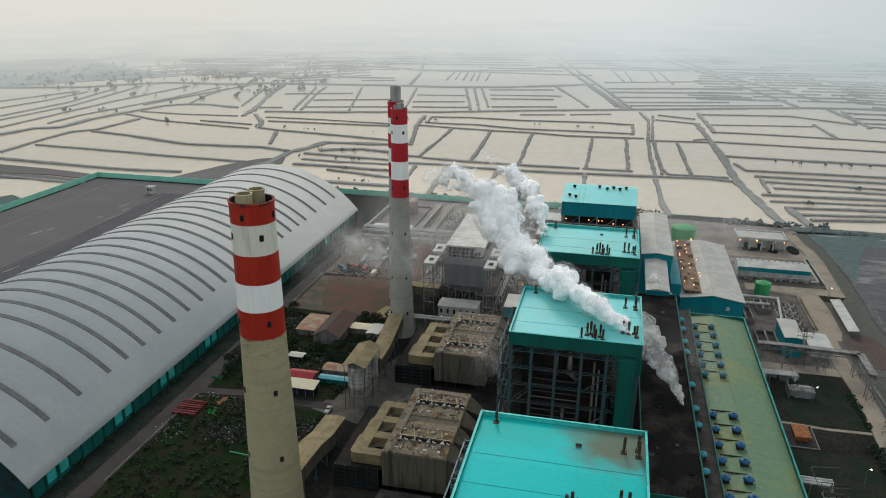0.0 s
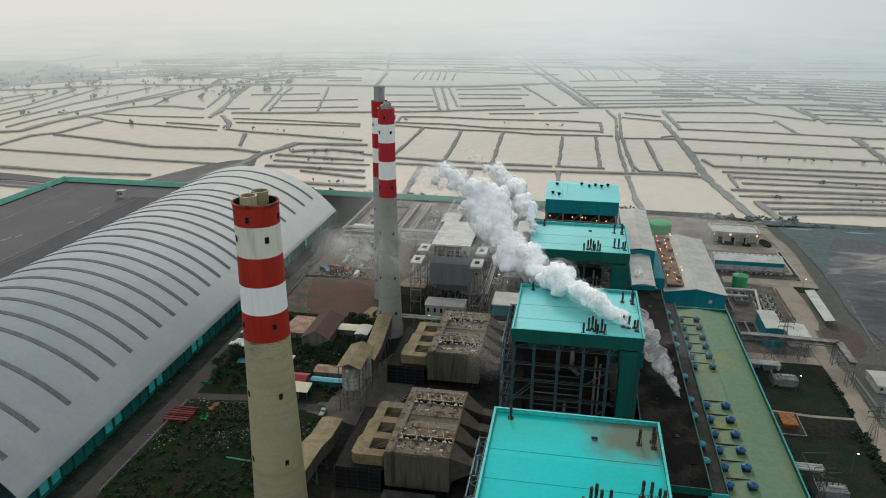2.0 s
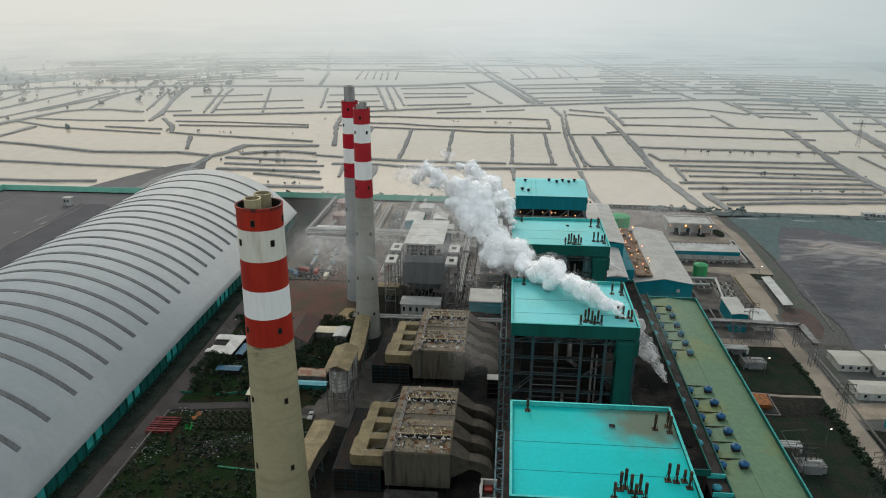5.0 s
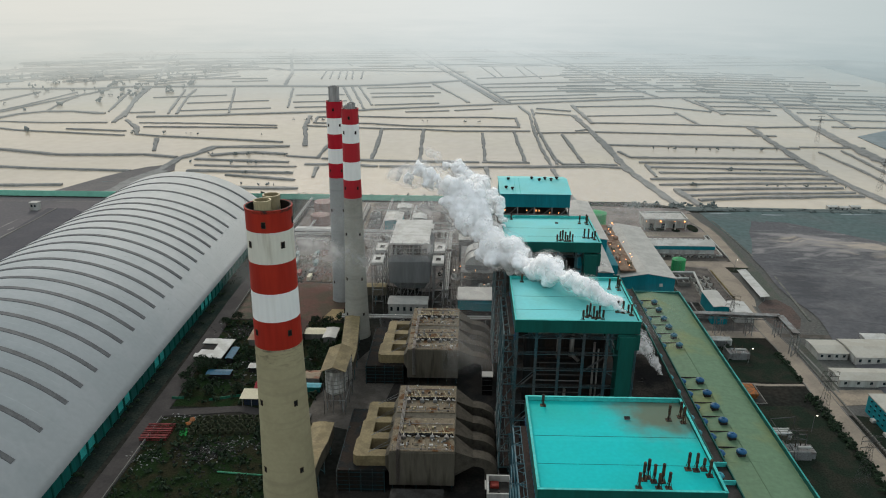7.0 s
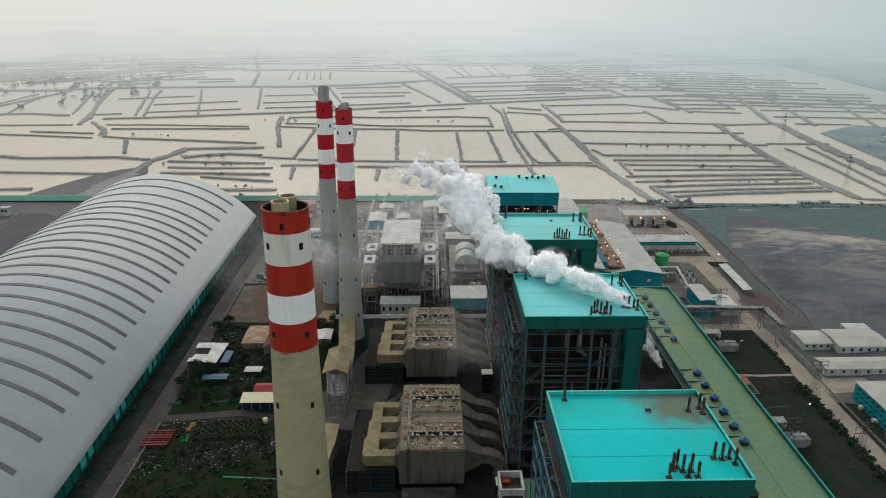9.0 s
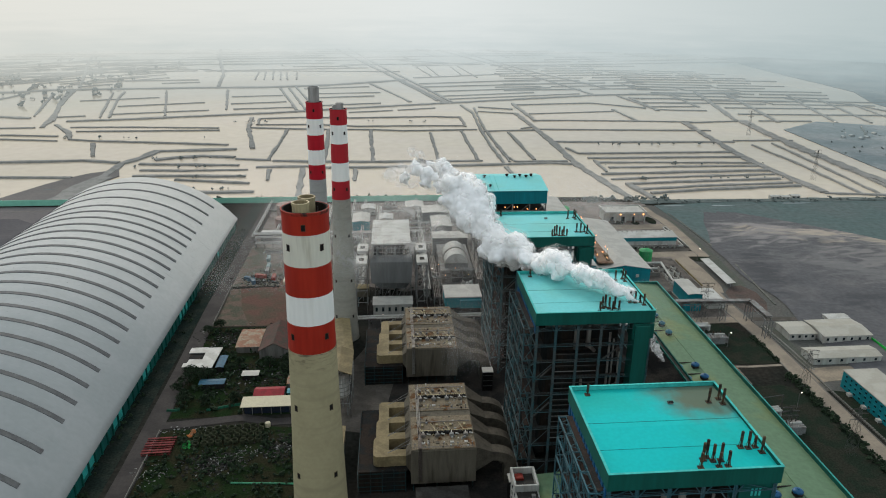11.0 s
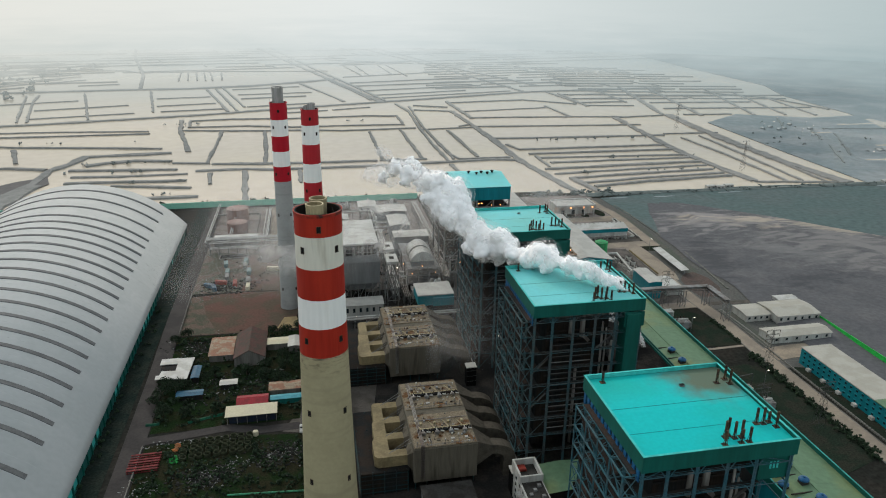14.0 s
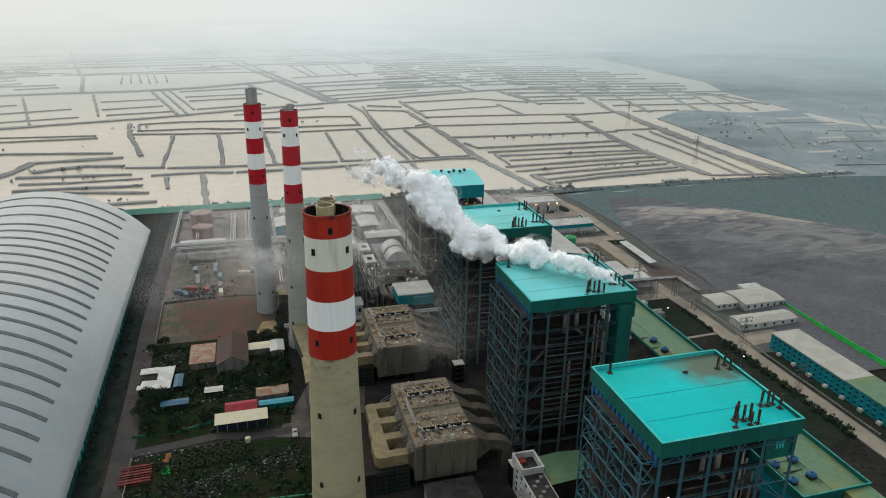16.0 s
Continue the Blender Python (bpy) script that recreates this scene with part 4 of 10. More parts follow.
def lumps(count, area, size, z=0.0, mat=LEAFFAR, name="mangrove_bushes", label="small grey-green mangrove bushes on the pond banks", per=7):
    s = Shape()
    for _ in range(count):
        x, y = area(rng)
        r = rng.uniform(*size)
        for _ in range(per):
            s.blob((x + rng.gauss(0, r * 0.55), y + rng.gauss(0, r * 0.55), z + abs(rng.gauss(r * 0.6, r * 0.4))), r * rng.uniform(0.25, 0.55), rng, 0.45)
    return tagged(part(name, s, mat), label, "bush", kind="stuff")


pond_spots = [(-380, 885, 100), (-385, 840, 100), (-300, 738, 60), (-310, 790, 60), (160, 830, 200), (170, 760, 180), (160, 955, 200), (-330, 1145, 330), (-540, 1020, 200)]


def along_banks(r):
    x, y, w = r.choice(pond_spots)
    return x + r.uniform(0, w), y + r.uniform(-2, 3)


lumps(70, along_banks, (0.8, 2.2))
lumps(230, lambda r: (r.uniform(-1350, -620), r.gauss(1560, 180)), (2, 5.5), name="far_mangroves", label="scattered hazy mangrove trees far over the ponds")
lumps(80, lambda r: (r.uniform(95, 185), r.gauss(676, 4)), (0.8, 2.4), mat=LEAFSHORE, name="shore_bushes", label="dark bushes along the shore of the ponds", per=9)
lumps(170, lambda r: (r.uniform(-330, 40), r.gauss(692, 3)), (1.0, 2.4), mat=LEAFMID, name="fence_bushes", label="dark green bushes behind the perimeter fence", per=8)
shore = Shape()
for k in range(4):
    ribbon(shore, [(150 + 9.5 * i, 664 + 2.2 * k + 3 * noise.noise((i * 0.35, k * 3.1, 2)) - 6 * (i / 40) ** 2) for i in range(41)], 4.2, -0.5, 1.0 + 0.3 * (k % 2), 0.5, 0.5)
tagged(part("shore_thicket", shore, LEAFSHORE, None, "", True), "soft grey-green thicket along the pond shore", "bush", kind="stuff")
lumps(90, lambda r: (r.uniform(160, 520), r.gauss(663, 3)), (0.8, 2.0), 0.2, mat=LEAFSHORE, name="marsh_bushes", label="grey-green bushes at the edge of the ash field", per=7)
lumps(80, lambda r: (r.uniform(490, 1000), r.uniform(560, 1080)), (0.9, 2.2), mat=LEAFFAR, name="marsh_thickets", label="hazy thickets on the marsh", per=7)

# ---- yards and roads ----
def road(name, pts, w, mat, label, z=0.16, kerb=False):
    s = Shape()
    ribbon(s, pts, w, 0.0, z, 0.05, 0.0)
    ob = setting(name, s, mat, label)
    if kerb:
        for sg in (-1, 1):
            k = Shape()
            line = []
            for i, (x, y) in enumerate(pts):
                xa, ya = pts[max(0, i - 1)]
                xb, yb = pts[min(len(pts) - 1, i + 1)]
                d = math.hypot(xb - xa, yb - ya) or 1
                line.append((x - (yb - ya) / d * sg * (w / 2 + 0.25), y + (xb - xa) / d * sg * (w / 2 + 0.25)))
            ribbon(k, line, 0.5, 0.0, z + 0.18, 0.05, 0.0)
            part("kerb", k, KERB, ob)
    return ob


setting("ground_scrub", Shape().prism([(160, 655), (170, 520), (186, 380), (300, 300), (520, 250), (900, 200), (900, 560), (660, 618), (518, 648), (330, 676)], 0.0, 0.3), SCRUB, "dark green scrub round the ash field")


ASH = ash_material()


for x0, x1, y in ((168, 190, 652), (215, 240, 650), (290, 320, 655)):
    setting("water_shore_puddle", Shape().prism([(x0, y), ((x0 + x1) / 2, y - 1.6), (x1, y + 0.4), (x1 - 4, y + 2), ((x0 + x1) / 2, y + 1.8), (x0 + 3, y + 2)], 0.0, 0.4), MARSH, "shallow grey puddle at the pond shore")


def ash_field():
    """Low uneven heaps of grey ash."""
    s = Shape()
    nx, ny = 60, 60
    for j in range(ny + 1):
        for i in range(nx + 1):
            u, v = i / nx, j / ny
            y = 262 + 365 * v
            left = 160 + 8 * v + 34 * max(0, v - 0.75) * 4
            right = 430 - 130 * (max(0, y - 300) / 262) ** 2
            x = left + (right - left) * u
            h = noise.fractal((x * 0.012, y * 0.012, 3.0), 1.0, 2.0, 5) * 3.2 + 1.6
            h = max(0.0, h) * min(1, 7 * u * (1 - u)) * min(1, 7 * v * (1 - v)) + 0.5
            s.v.append((x + noise.noise((u * 6, v * 6, 1)) * 9, y + noise.noise((u * 6, v * 6, 5)) * 9, h))
    s.f = [(j * (nx + 1) + i, j * (nx + 1) + i + 1, (j + 1) * (nx + 1) + i + 1, (j + 1) * (nx + 1) + i) for j in range(ny) for i in range(nx)]
    return s


tagged(part("ground_ash_field", ash_field(), ASH, smooth=True), "grey ash field with pale streaks", kind="structure")
# the hall wall's shade on the soil, painted as a dark strip
setting("ground_hall_strip", Shape().prism([(-224, 140), (-212, 140), (-213.5, 680), (-224, 680)], 0.0, 0.09), material("hall_shade_soil", (0.016, 0.024, 0.021), 1.0, 0, (0.024, 0.030, 0.025), 8, 1.0, 0.3, spec=0.0), "dark strip painting the storage hall's shade on the soil")
setting("ground_coal_yard", Shape().prism([(-545, 150), (-378, 150), (-378, 610), (-330, 640), (-300, 678), (-545, 678)], 0.0, 0.1), COAL, "dusty open coal yard")
for name, pts in (("ground_outer_bank", [(-800, 715), (-697, 708), (-629, 703), (-588, 697), (-552, 690), (-510, 694), (-474, 690), (-474, 684), (-548, 684), (-548, 672), (-608, 678.5), (-664, 673), (-800, 672)]),
                  ("ground_outer_bank", [(-800, 668), (-664, 668.5), (-608, 674), (-549, 666.5), (-549, 658), (-593, 658.5), (-648, 653), (-800, 645)]),
                  ("ground_outer_bank", [(-476, 688), (-464, 722), (-449, 763), (-433, 796), (-421, 813), (-396, 830), (-386, 800), (-398, 760), (-404, 729), (-402, 686)]),
                  ("ground_outer_plot", [(-640, 580), (-588, 586), (-582, 596), (-561, 585), (-554, 580), (-549, 598), (-549, 440), (-600, 440)])):
    setting(name, Shape().prism(pts, -1.5, 0.12), SCRUB if "plot" in name else BANKSOIL, "dull grey-brown bank outside the fence" if "bank" in name else "dark wet scrub outside the fence")
for x, y, w, d in ((-458, 694, 12, 5), (-425, 690, 7, 10), (-440, 740, 10, 4)):
    setting("ground_bank_track", Shape().prism([(x, y), (x + w, y + d), (x + w + 2, y + d + 1.4), (x - 0.6, y + 1.6)], 0, 0.3), MARSH, "pale worn track on the bank")
setting("ground_coal_belt", Shape().prism([(-436, 160), (-380, 160), (-378, 606), (-420, 640), (-444, 640), (-432, 480)], 0.0, 0.15), material("dark_coal_belt", (0.066, 0.064, 0.072), 0.9, 0, (0.098, 0.092, 0.096), 30, 2.5, 0.12, 0.1, spec=0.3, soft=0.35), "dark coal belt along the storage hall")
# puddle streaks, drawn as thin pale matte slabs
for x, y, w, d in ((-443, 572, 2.0, 9), (-453, 579, 1.4, 26), (-473, 490, 3.4, 14), (-468, 503, 2.6, 9), (-437, 494, 1.0, 44), (-438, 540, 1.0, 40), (-450, 545, 1.2, 10), (-470, 380, 3, 20), (-440, 340, 3, 24), (-490, 430, 3, 16), (-428, 410, 2, 16)):
    setting("ground_puddle_streak", Shape().prism([(x, y), (x + w * 0.6, y + d * 0.2), (x + w, y + d * 0.7), (x + w * 0.7, y + d), (x + w * 0.2, y + d * 0.6), (x - w * 0.3, y + d * 0.2)], 0.0, 0.2), material("pale_puddle_streak", (0.30, 0.285, 0.265), 0.9, 0, (0.15, 0.14, 0.135), 2.5, 0.6, 0.2, soft=0.2), "pale puddle streak on the coal yard")
road("road_fence_drain", [(-500, 200), (-511, 500), (-519, 662), (-330, 665)], 1.3, KERB, "pale drain inside the perimeter fence", 0.2)
setting("ground_red_yard", Shape().prism([(-204, 402), (-138, 400), (-134, 424), (-130, 448), (-136, 462), (-170, 466), (-203, 462)], 0.0, 0.08), REDSOIL, "bare reddish soil")
setting("ground_works_grass", Shape().prism([(-204, 467), (-172, 468), (-168, 500), (-172, 545), (-203, 552)], 0.0, 0.13), material("thin_dusty_grass", (0.085, 0.088, 0.068), 0.95, 0, (0.13, 0.10, 0.085), 9, 1.0, 0.3, spec=0.1), "thin dusty grass beside the containers")
setting("ground_works_soil", Shape().prism([(-172, 468), (-134, 464), (-122, 500), (-126, 540), (-150, 552), (-172, 545), (-168, 500)], 0.0, 0.13), REDSOIL, "trodden reddish soil of the works yard")
setting("ground_red_margin", Shape().prism([(-203, 402), (-180, 402), (-190, 430), (-196, 462), (-203, 462)], 0.0, 0.12), material("thin_verge_grass", (0.075, 0.075, 0.055), 0.95, 0, (0.12, 0.088, 0.07), 7, 1.0, 0.3, spec=0.1), "thin grass at the edge of the bare soil")
setting("ground_works_yard", Shape().prism([(-204, 468), (-120, 466), (-60, 440), (-20, 430), (-20, 680), (-204, 676)], 0.0, 0.06), PAVED, "dusty paved works yard")
setting("ground_boiler_yard", Shape().prism([(-108, 150), (14, 120), (14, 460), (-60, 460), (-108, 440)], 0.0, 0.07), material("near_black_paving", (0.022, 0.021, 0.020), 0.95, 0, (0.036, 0.032, 0.028), 9, 1, 0.25, spec=0.1), "near-black paving below the boilers")
setting("ground_east_yard", Shape().prism([(76, 392), (126, 392), (126, 505), (142, 520), (149, 530), (150, 600), (156, 640), (150, 668), (20, 676), (20, 530), (76, 530)], 0.0, 0.06), PAVED, "greyish paved yard with plant")
setting("ground_shed_yard", Shape().prism([(-140, 288), (-100, 276), (-92, 330), (-104, 380), (-128, 316)], 0.0, 0.09), YARDDIM, "dusty concrete yard by the ash silo")


road("road_by_storage_hall", [(-206, 100), (-205, 260), (-206, 350), (-208, 430), (-208, 560), (-207, 678)], 9.5, ASPHALT, "dusty service road beside the storage hall")
road("road_tank_lane", [(-150, 556), (-150, 600), (-151, 640), (-152, 674)], 14, ROAD, "pale concrete lane beside the oil tanks", 0.14)
road("road_cross_west", [(-202, 291), (-185, 293), (-165, 296), (-150, 291), (-132, 292)], 6, ASPHALT, "dusty cross road through the scrap yards", 0.2)
road("road_east", [(127.5, 120), (127.5, 229), (127.5, 298), (129, 340), (129.5, 372), (127.8, 400), (127.6, 425), (128.4, 436)], 9, ROAD, "pale concrete road", kerb=True)
road("road_car_park", [(128.4, 436), (131.5, 447), (132.5, 480), (131, 509)], 14, ROAD, "pale concrete parking strip beside the car port", 0.18)
road("road_east_north", [(151, 509), (151, 525), (152, 555), (152.8, 585), (151.5, 606), (148, 624), (146, 650)], 8.6, ROAD, "pale concrete road", 0.17, kerb=True)
road("road_east_branch", [(92, 515.5), (118, 514.5), (142, 515), (155.4, 513.6)], 12.5, ROAD, "pale concrete road", 0.2)
road("road_east_lane", [(84, 390.5), (104, 390.3), (124, 390.5)], 8.6, ROAD, "pale concrete lane", 0.2)
road("road_ash_gate", [(133, 390.6), (150, 389.6), (190, 388)], 5, YARDDIM, "dusty lane to the ash field", 0.2)
road("road_dirt_track", [(164, 628), (166, 596), (166.5, 563), (167.5, 526), (168, 490), (163.5, 440), (161, 412)], 1.6, material("pale_dirt_track", (0.15, 0.145, 0.13), 0.95, 0, (0.10, 0.105, 0.095), 6, 0.8, 0.25, spec=0.05), "narrow pale dirt track along the ash field", 0.62)
road("road_substation", [(62, 588), (100, 588), (128, 587), (149, 588)], 13, ROAD, "pale concrete apron before the switchgear house", 0.14)
road("road_offices", [(132, 316), (150, 318), (184, 318)], 15, material("tan_concrete_yard", (0.30, 0.245, 0.185), 0.9, 0, (0.235, 0.195, 0.15), 9, 1.0, 0.12), "pale yard before the white sheds", 0.19)
road("road_south_lane", [(78, 331), (90, 330), (104, 328.6), (123.4, 329.4)], 2.2, ROAD, "narrow concrete lane", 0.17)
for name, pts in (("ground_lawn", [(88, 338), (91, 332.5), (123, 331), (124.4, 345), (124.8, 360), (120, 375), (111, 385.4), (88, 385.4)]), ("ground_lawn_south", [(78, 200), (121, 215), (121, 300), (112, 308), (80, 306)]), ("ground_verge", [(148, 444), (157, 446), (160, 500), (161, 560), (160, 600), (157, 625), (157.6, 560), (156.2, 511), (150, 497)]), ("ground_lawn_small", [(138.6, 503), (140, 508), (148, 508.4), (156, 508), (150, 500), (145, 496.5), (139.4, 497.5)]), ("ground_waste_plot", [(-202, 150), (-128, 150), (-126, 284), (-150, 287), (-200, 287)]), ("ground_scrap_plot", [(-200, 297), (-132, 298), (-128, 370), (-130, 398), (-202, 400)]), ("ground_office_lawn", [(136, 200), (150, 200), (150, 296), (136, 300)])):
    setting(name, Shape().prism(pts, 0.0, 0.11), VERGE if "verge" in name else LAWN if "lawn" in name else GRASS, "dark patchy grass")
setting("ground_plant_yard", Shape().prism([(76, 396), (121.5, 396), (122.5, 440), (123.5, 505), (110, 508), (76, 520)], 0.0, 0.13), material("oily_plant_yard", (0.075, 0.067, 0.060), 0.9, 0, (0.115, 0.10, 0.088), 7, 1.0, 0.25, spec=0.2), "dark stained plant yard")
setting("ground_tan_apron", Shape().prism([(-146, 403), (-134, 402), (-133, 412), (-134.5, 419), (-142, 419), (-144, 411)], 0.0, 0.16), material("tan_sand_apron", (0.30, 0.225, 0.12), 0.95, 0, (0.24, 0.18, 0.10), 4, 0.8, 0.15, spec=0.1), "tan sandy apron before the far chimney")
setting("ground_ash_margin", Shape().prism([(132, 300), (190, 290), (192, 380), (178, 520), (172, 640), (158, 655), (148, 655), (150, 600), (146, 510), (133, 500), (132, 430)], 0.0, 0.075), material("trodden_ash_soil", (0.092, 0.095, 0.088), 0.95, 0, (0.112, 0.102, 0.094), 18, 1.5, 0.25, spec=0.1, soft=0.3), "trodden brownish ash soil beside the road")
setting("ground_red_plot", Shape().prism([(134, 412), (136, 402), (150, 400), (157, 416), (158, 434), (153, 447), (144, 445), (136, 434)], 0, 0.13), material("rust_tinted_ash_soil", (0.098, 0.072, 0.063), 0.95, 0, (0.072, 0.064, 0.058), 10, 1.2, 0.25, spec=0.1, soft=0.3), "reddish bare plot")


# ---- chimneys ----
def chimney(x, y, r0, rt, top, bands, red, concrete, flues, label):
    """A tapered concrete stack; bands: heights between the painted rings from the top down, red first."""
    th = thing("chimney", label, "chimney", "chimneys", (x, y, 0))

    def rad(z):
        k = z / top
        return r0 + (rt - r0) * (1 - (1 - k) ** 1.7)

    low = bands[-1]
    part("shaft", Shape().lathe(x, y, [(rad(low * i / 10) + (0.35 if i < 1 else 0), low * i / 10) for i in range(11)], 48), concrete, th, "stained concrete shaft", True)
    for i, (a, b) in enumerate(zip(bands, bands[1:])):
        prof = [(rad(b), b), (rad((a + b) / 2), (a + b) / 2), (rad(a), a)]
        if i == 0:
            prof += [(rad(a) + 0.2, a), (rad(a) + 0.2, a + 0.35), (rad(a) - 0.2, a + 0.35)]
        part("painted_band", Shape().lathe(x, y, prof, 48), (SOOTYWHITE if i == 1 and r0 > 9 else WHITE) if i % 2 else red, th, "white painted band" if i % 2 else "red painted band", False)
    if r0 > 9:
        part("sooty_edge", Shape().lathe(x, y, [(rad(top) + 0.03, bands[0] - 0.7), (rad(top) + 0.23, bands[0] - 0.02), (rad(top) + 0.23, bands[0] + 0.36), (rad(top) - 0.15, bands[0] + 0.37)], 48), SOOTRED, th, "soot-blackened rim edge")
    part("rim_lining", Shape().lathe(x, y, [(rad(top) - 0.18, bands[0] + 0.34), (rad(top) - 0.65, bands[0] + 0.34), (rad(top) - 0.65, bands[0] - 4.2)], 48), DARK, th, "dark inner rim")
    part("cap_floor", Shape().lathe(x, y, [(0.01, bands[0] - 3.6), (rad(top) - 0.6, bands[0] - 4.0)], 32), DARK, th)
    for fx, fy, fr, fz in flues:
        fl = part("flue", Shape().lathe(x + fx, y + fy, [(fr + 1.1, bands[0] - 3.7), (fr + 0.9, bands[0] - 3.0), (fr, bands[0] - 2.8), (fr, fz - 0.8), (fr + 0.14, fz - 0.8), (fr + 0.14, fz), (fr - 0.3, fz), (fr - 0.3, bands[0] - 3)], 28), FLUE if r0 > 9 else FLUEGREY, th, "tan steel flue pipe" if r0 > 9 else "grey steel flue pipe", False)
    for zi, (z, turn) in enumerate(((bands[0] - 4.3, 0), (bands[1] - 4.4, 45), (bands[4] - 4.5, 45), (bands[5] - 21, 45), (bands[5] - 48, 45), (bands[5] - 70, 45))):
        if z < 5:
            continue
        for q in range(4):
            a = radians(turn + 90 * q)
            d = Vector((math.sin(a), math.cos(a), 0))
            c = Vector((x, y, z)) + d * (rad(z) - 0.1)
            sd = Vector((d.y, -d.x, 0))
            s = Shape()
            w, h = (0.62, 1.0) if r0 > 9 else (0.5, 0.8)
            for o in (-1, 1):
                s.beam(c + sd * w * o - Vector((0, 0, h)), c + sd * w * o + Vector((0, 0, h)), 0.18, 0.5)
            s.beam(c - sd * w + Vector((0, 0, h)), c + sd * w + Vector((0, 0, h)), 0.5, 0.18)
            s.beam(c - sd * w - Vector((0, 0, h)), c + sd * w - Vector((0, 0, h)), 0.5, 0.18)
            win = part("opening_frame", s, STACKM, th)
            part("opening", Shape().beam(c - d * 0.1 - Vector((0, 0, h)), c - d * 0.1 + Vector((0, 0, h)), 2 * w, 0.5) if abs(d.x) < 1e-6 else Shape().add([c - sd * w - Vector((0, 0, h)) + d * 0.12, c + sd * w - Vector((0, 0, h)) + d * 0.12, c + sd * w + Vector((0, 0, h)) + d * 0.12, c - sd * w + Vector((0, 0, h)) + d * 0.12,
                 c - sd * w - Vector((0, 0, h)) - d, c + sd * w - Vector((0, 0, h)) - d, c + sd * w + Vector((0, 0, h)) - d, c - sd * w + Vector((0, 0, h)) - d], [(0, 1, 2, 3), (7, 6, 5, 4), (0, 4, 5, 1), (1, 5, 6, 2), (2, 6, 7, 3), (3, 7, 4, 0)]), BLACK, win, "dark opening")
    for q in range(6):
        a = radians(20 + 60 * q)
        part("lightning_rod", Shape().tube((x + math.sin(a) * (rad(top) - 0.3), y + math.cos(a) * (rad(top) - 0.3), bands[0]), (x + math.sin(a) * (rad(top) - 0.3), y + math.cos(a) * (rad(top) - 0.3), bands[0] + 2.2), 0.06, 0.03, 5), GREYSTEEL, th)
    return th


chimney(-119.6, 206, 10.4, 7.35, 130.5, [130.3, 123.4, 112.9, 102.7, 92.8, 82.7], RED, CONCRETE, [(-0.9, -3.3, 2.65, 133.2), (0.3, 3.3, 2.65, 133.2)], "tall stained concrete chimney with red and white bands and two flues")
chimney(-120.4, 382.3, 7.4, 4.5, 134.5, [134.3, 126.4, 116.3, 106.0, 95.9, 85.6], FADEDRED, CONCRETE_GREY, [(0.9, -0.4, 2.0, 137.6), (-1.4, 0.6, 1.6, 136.2)], "tall grey concrete chimney with faded red and white bands")
chimney(-138.2, 436.5, 6.1, 4.95, 130.5, [130.3, 120.8, 111.1, 102.0, 92.9, 83.7], CRIMSON, CONCRETE_PALE, [(0.0, 0.0, 3.25, 139.4)], "tall grey concrete chimney with a single steel flue")


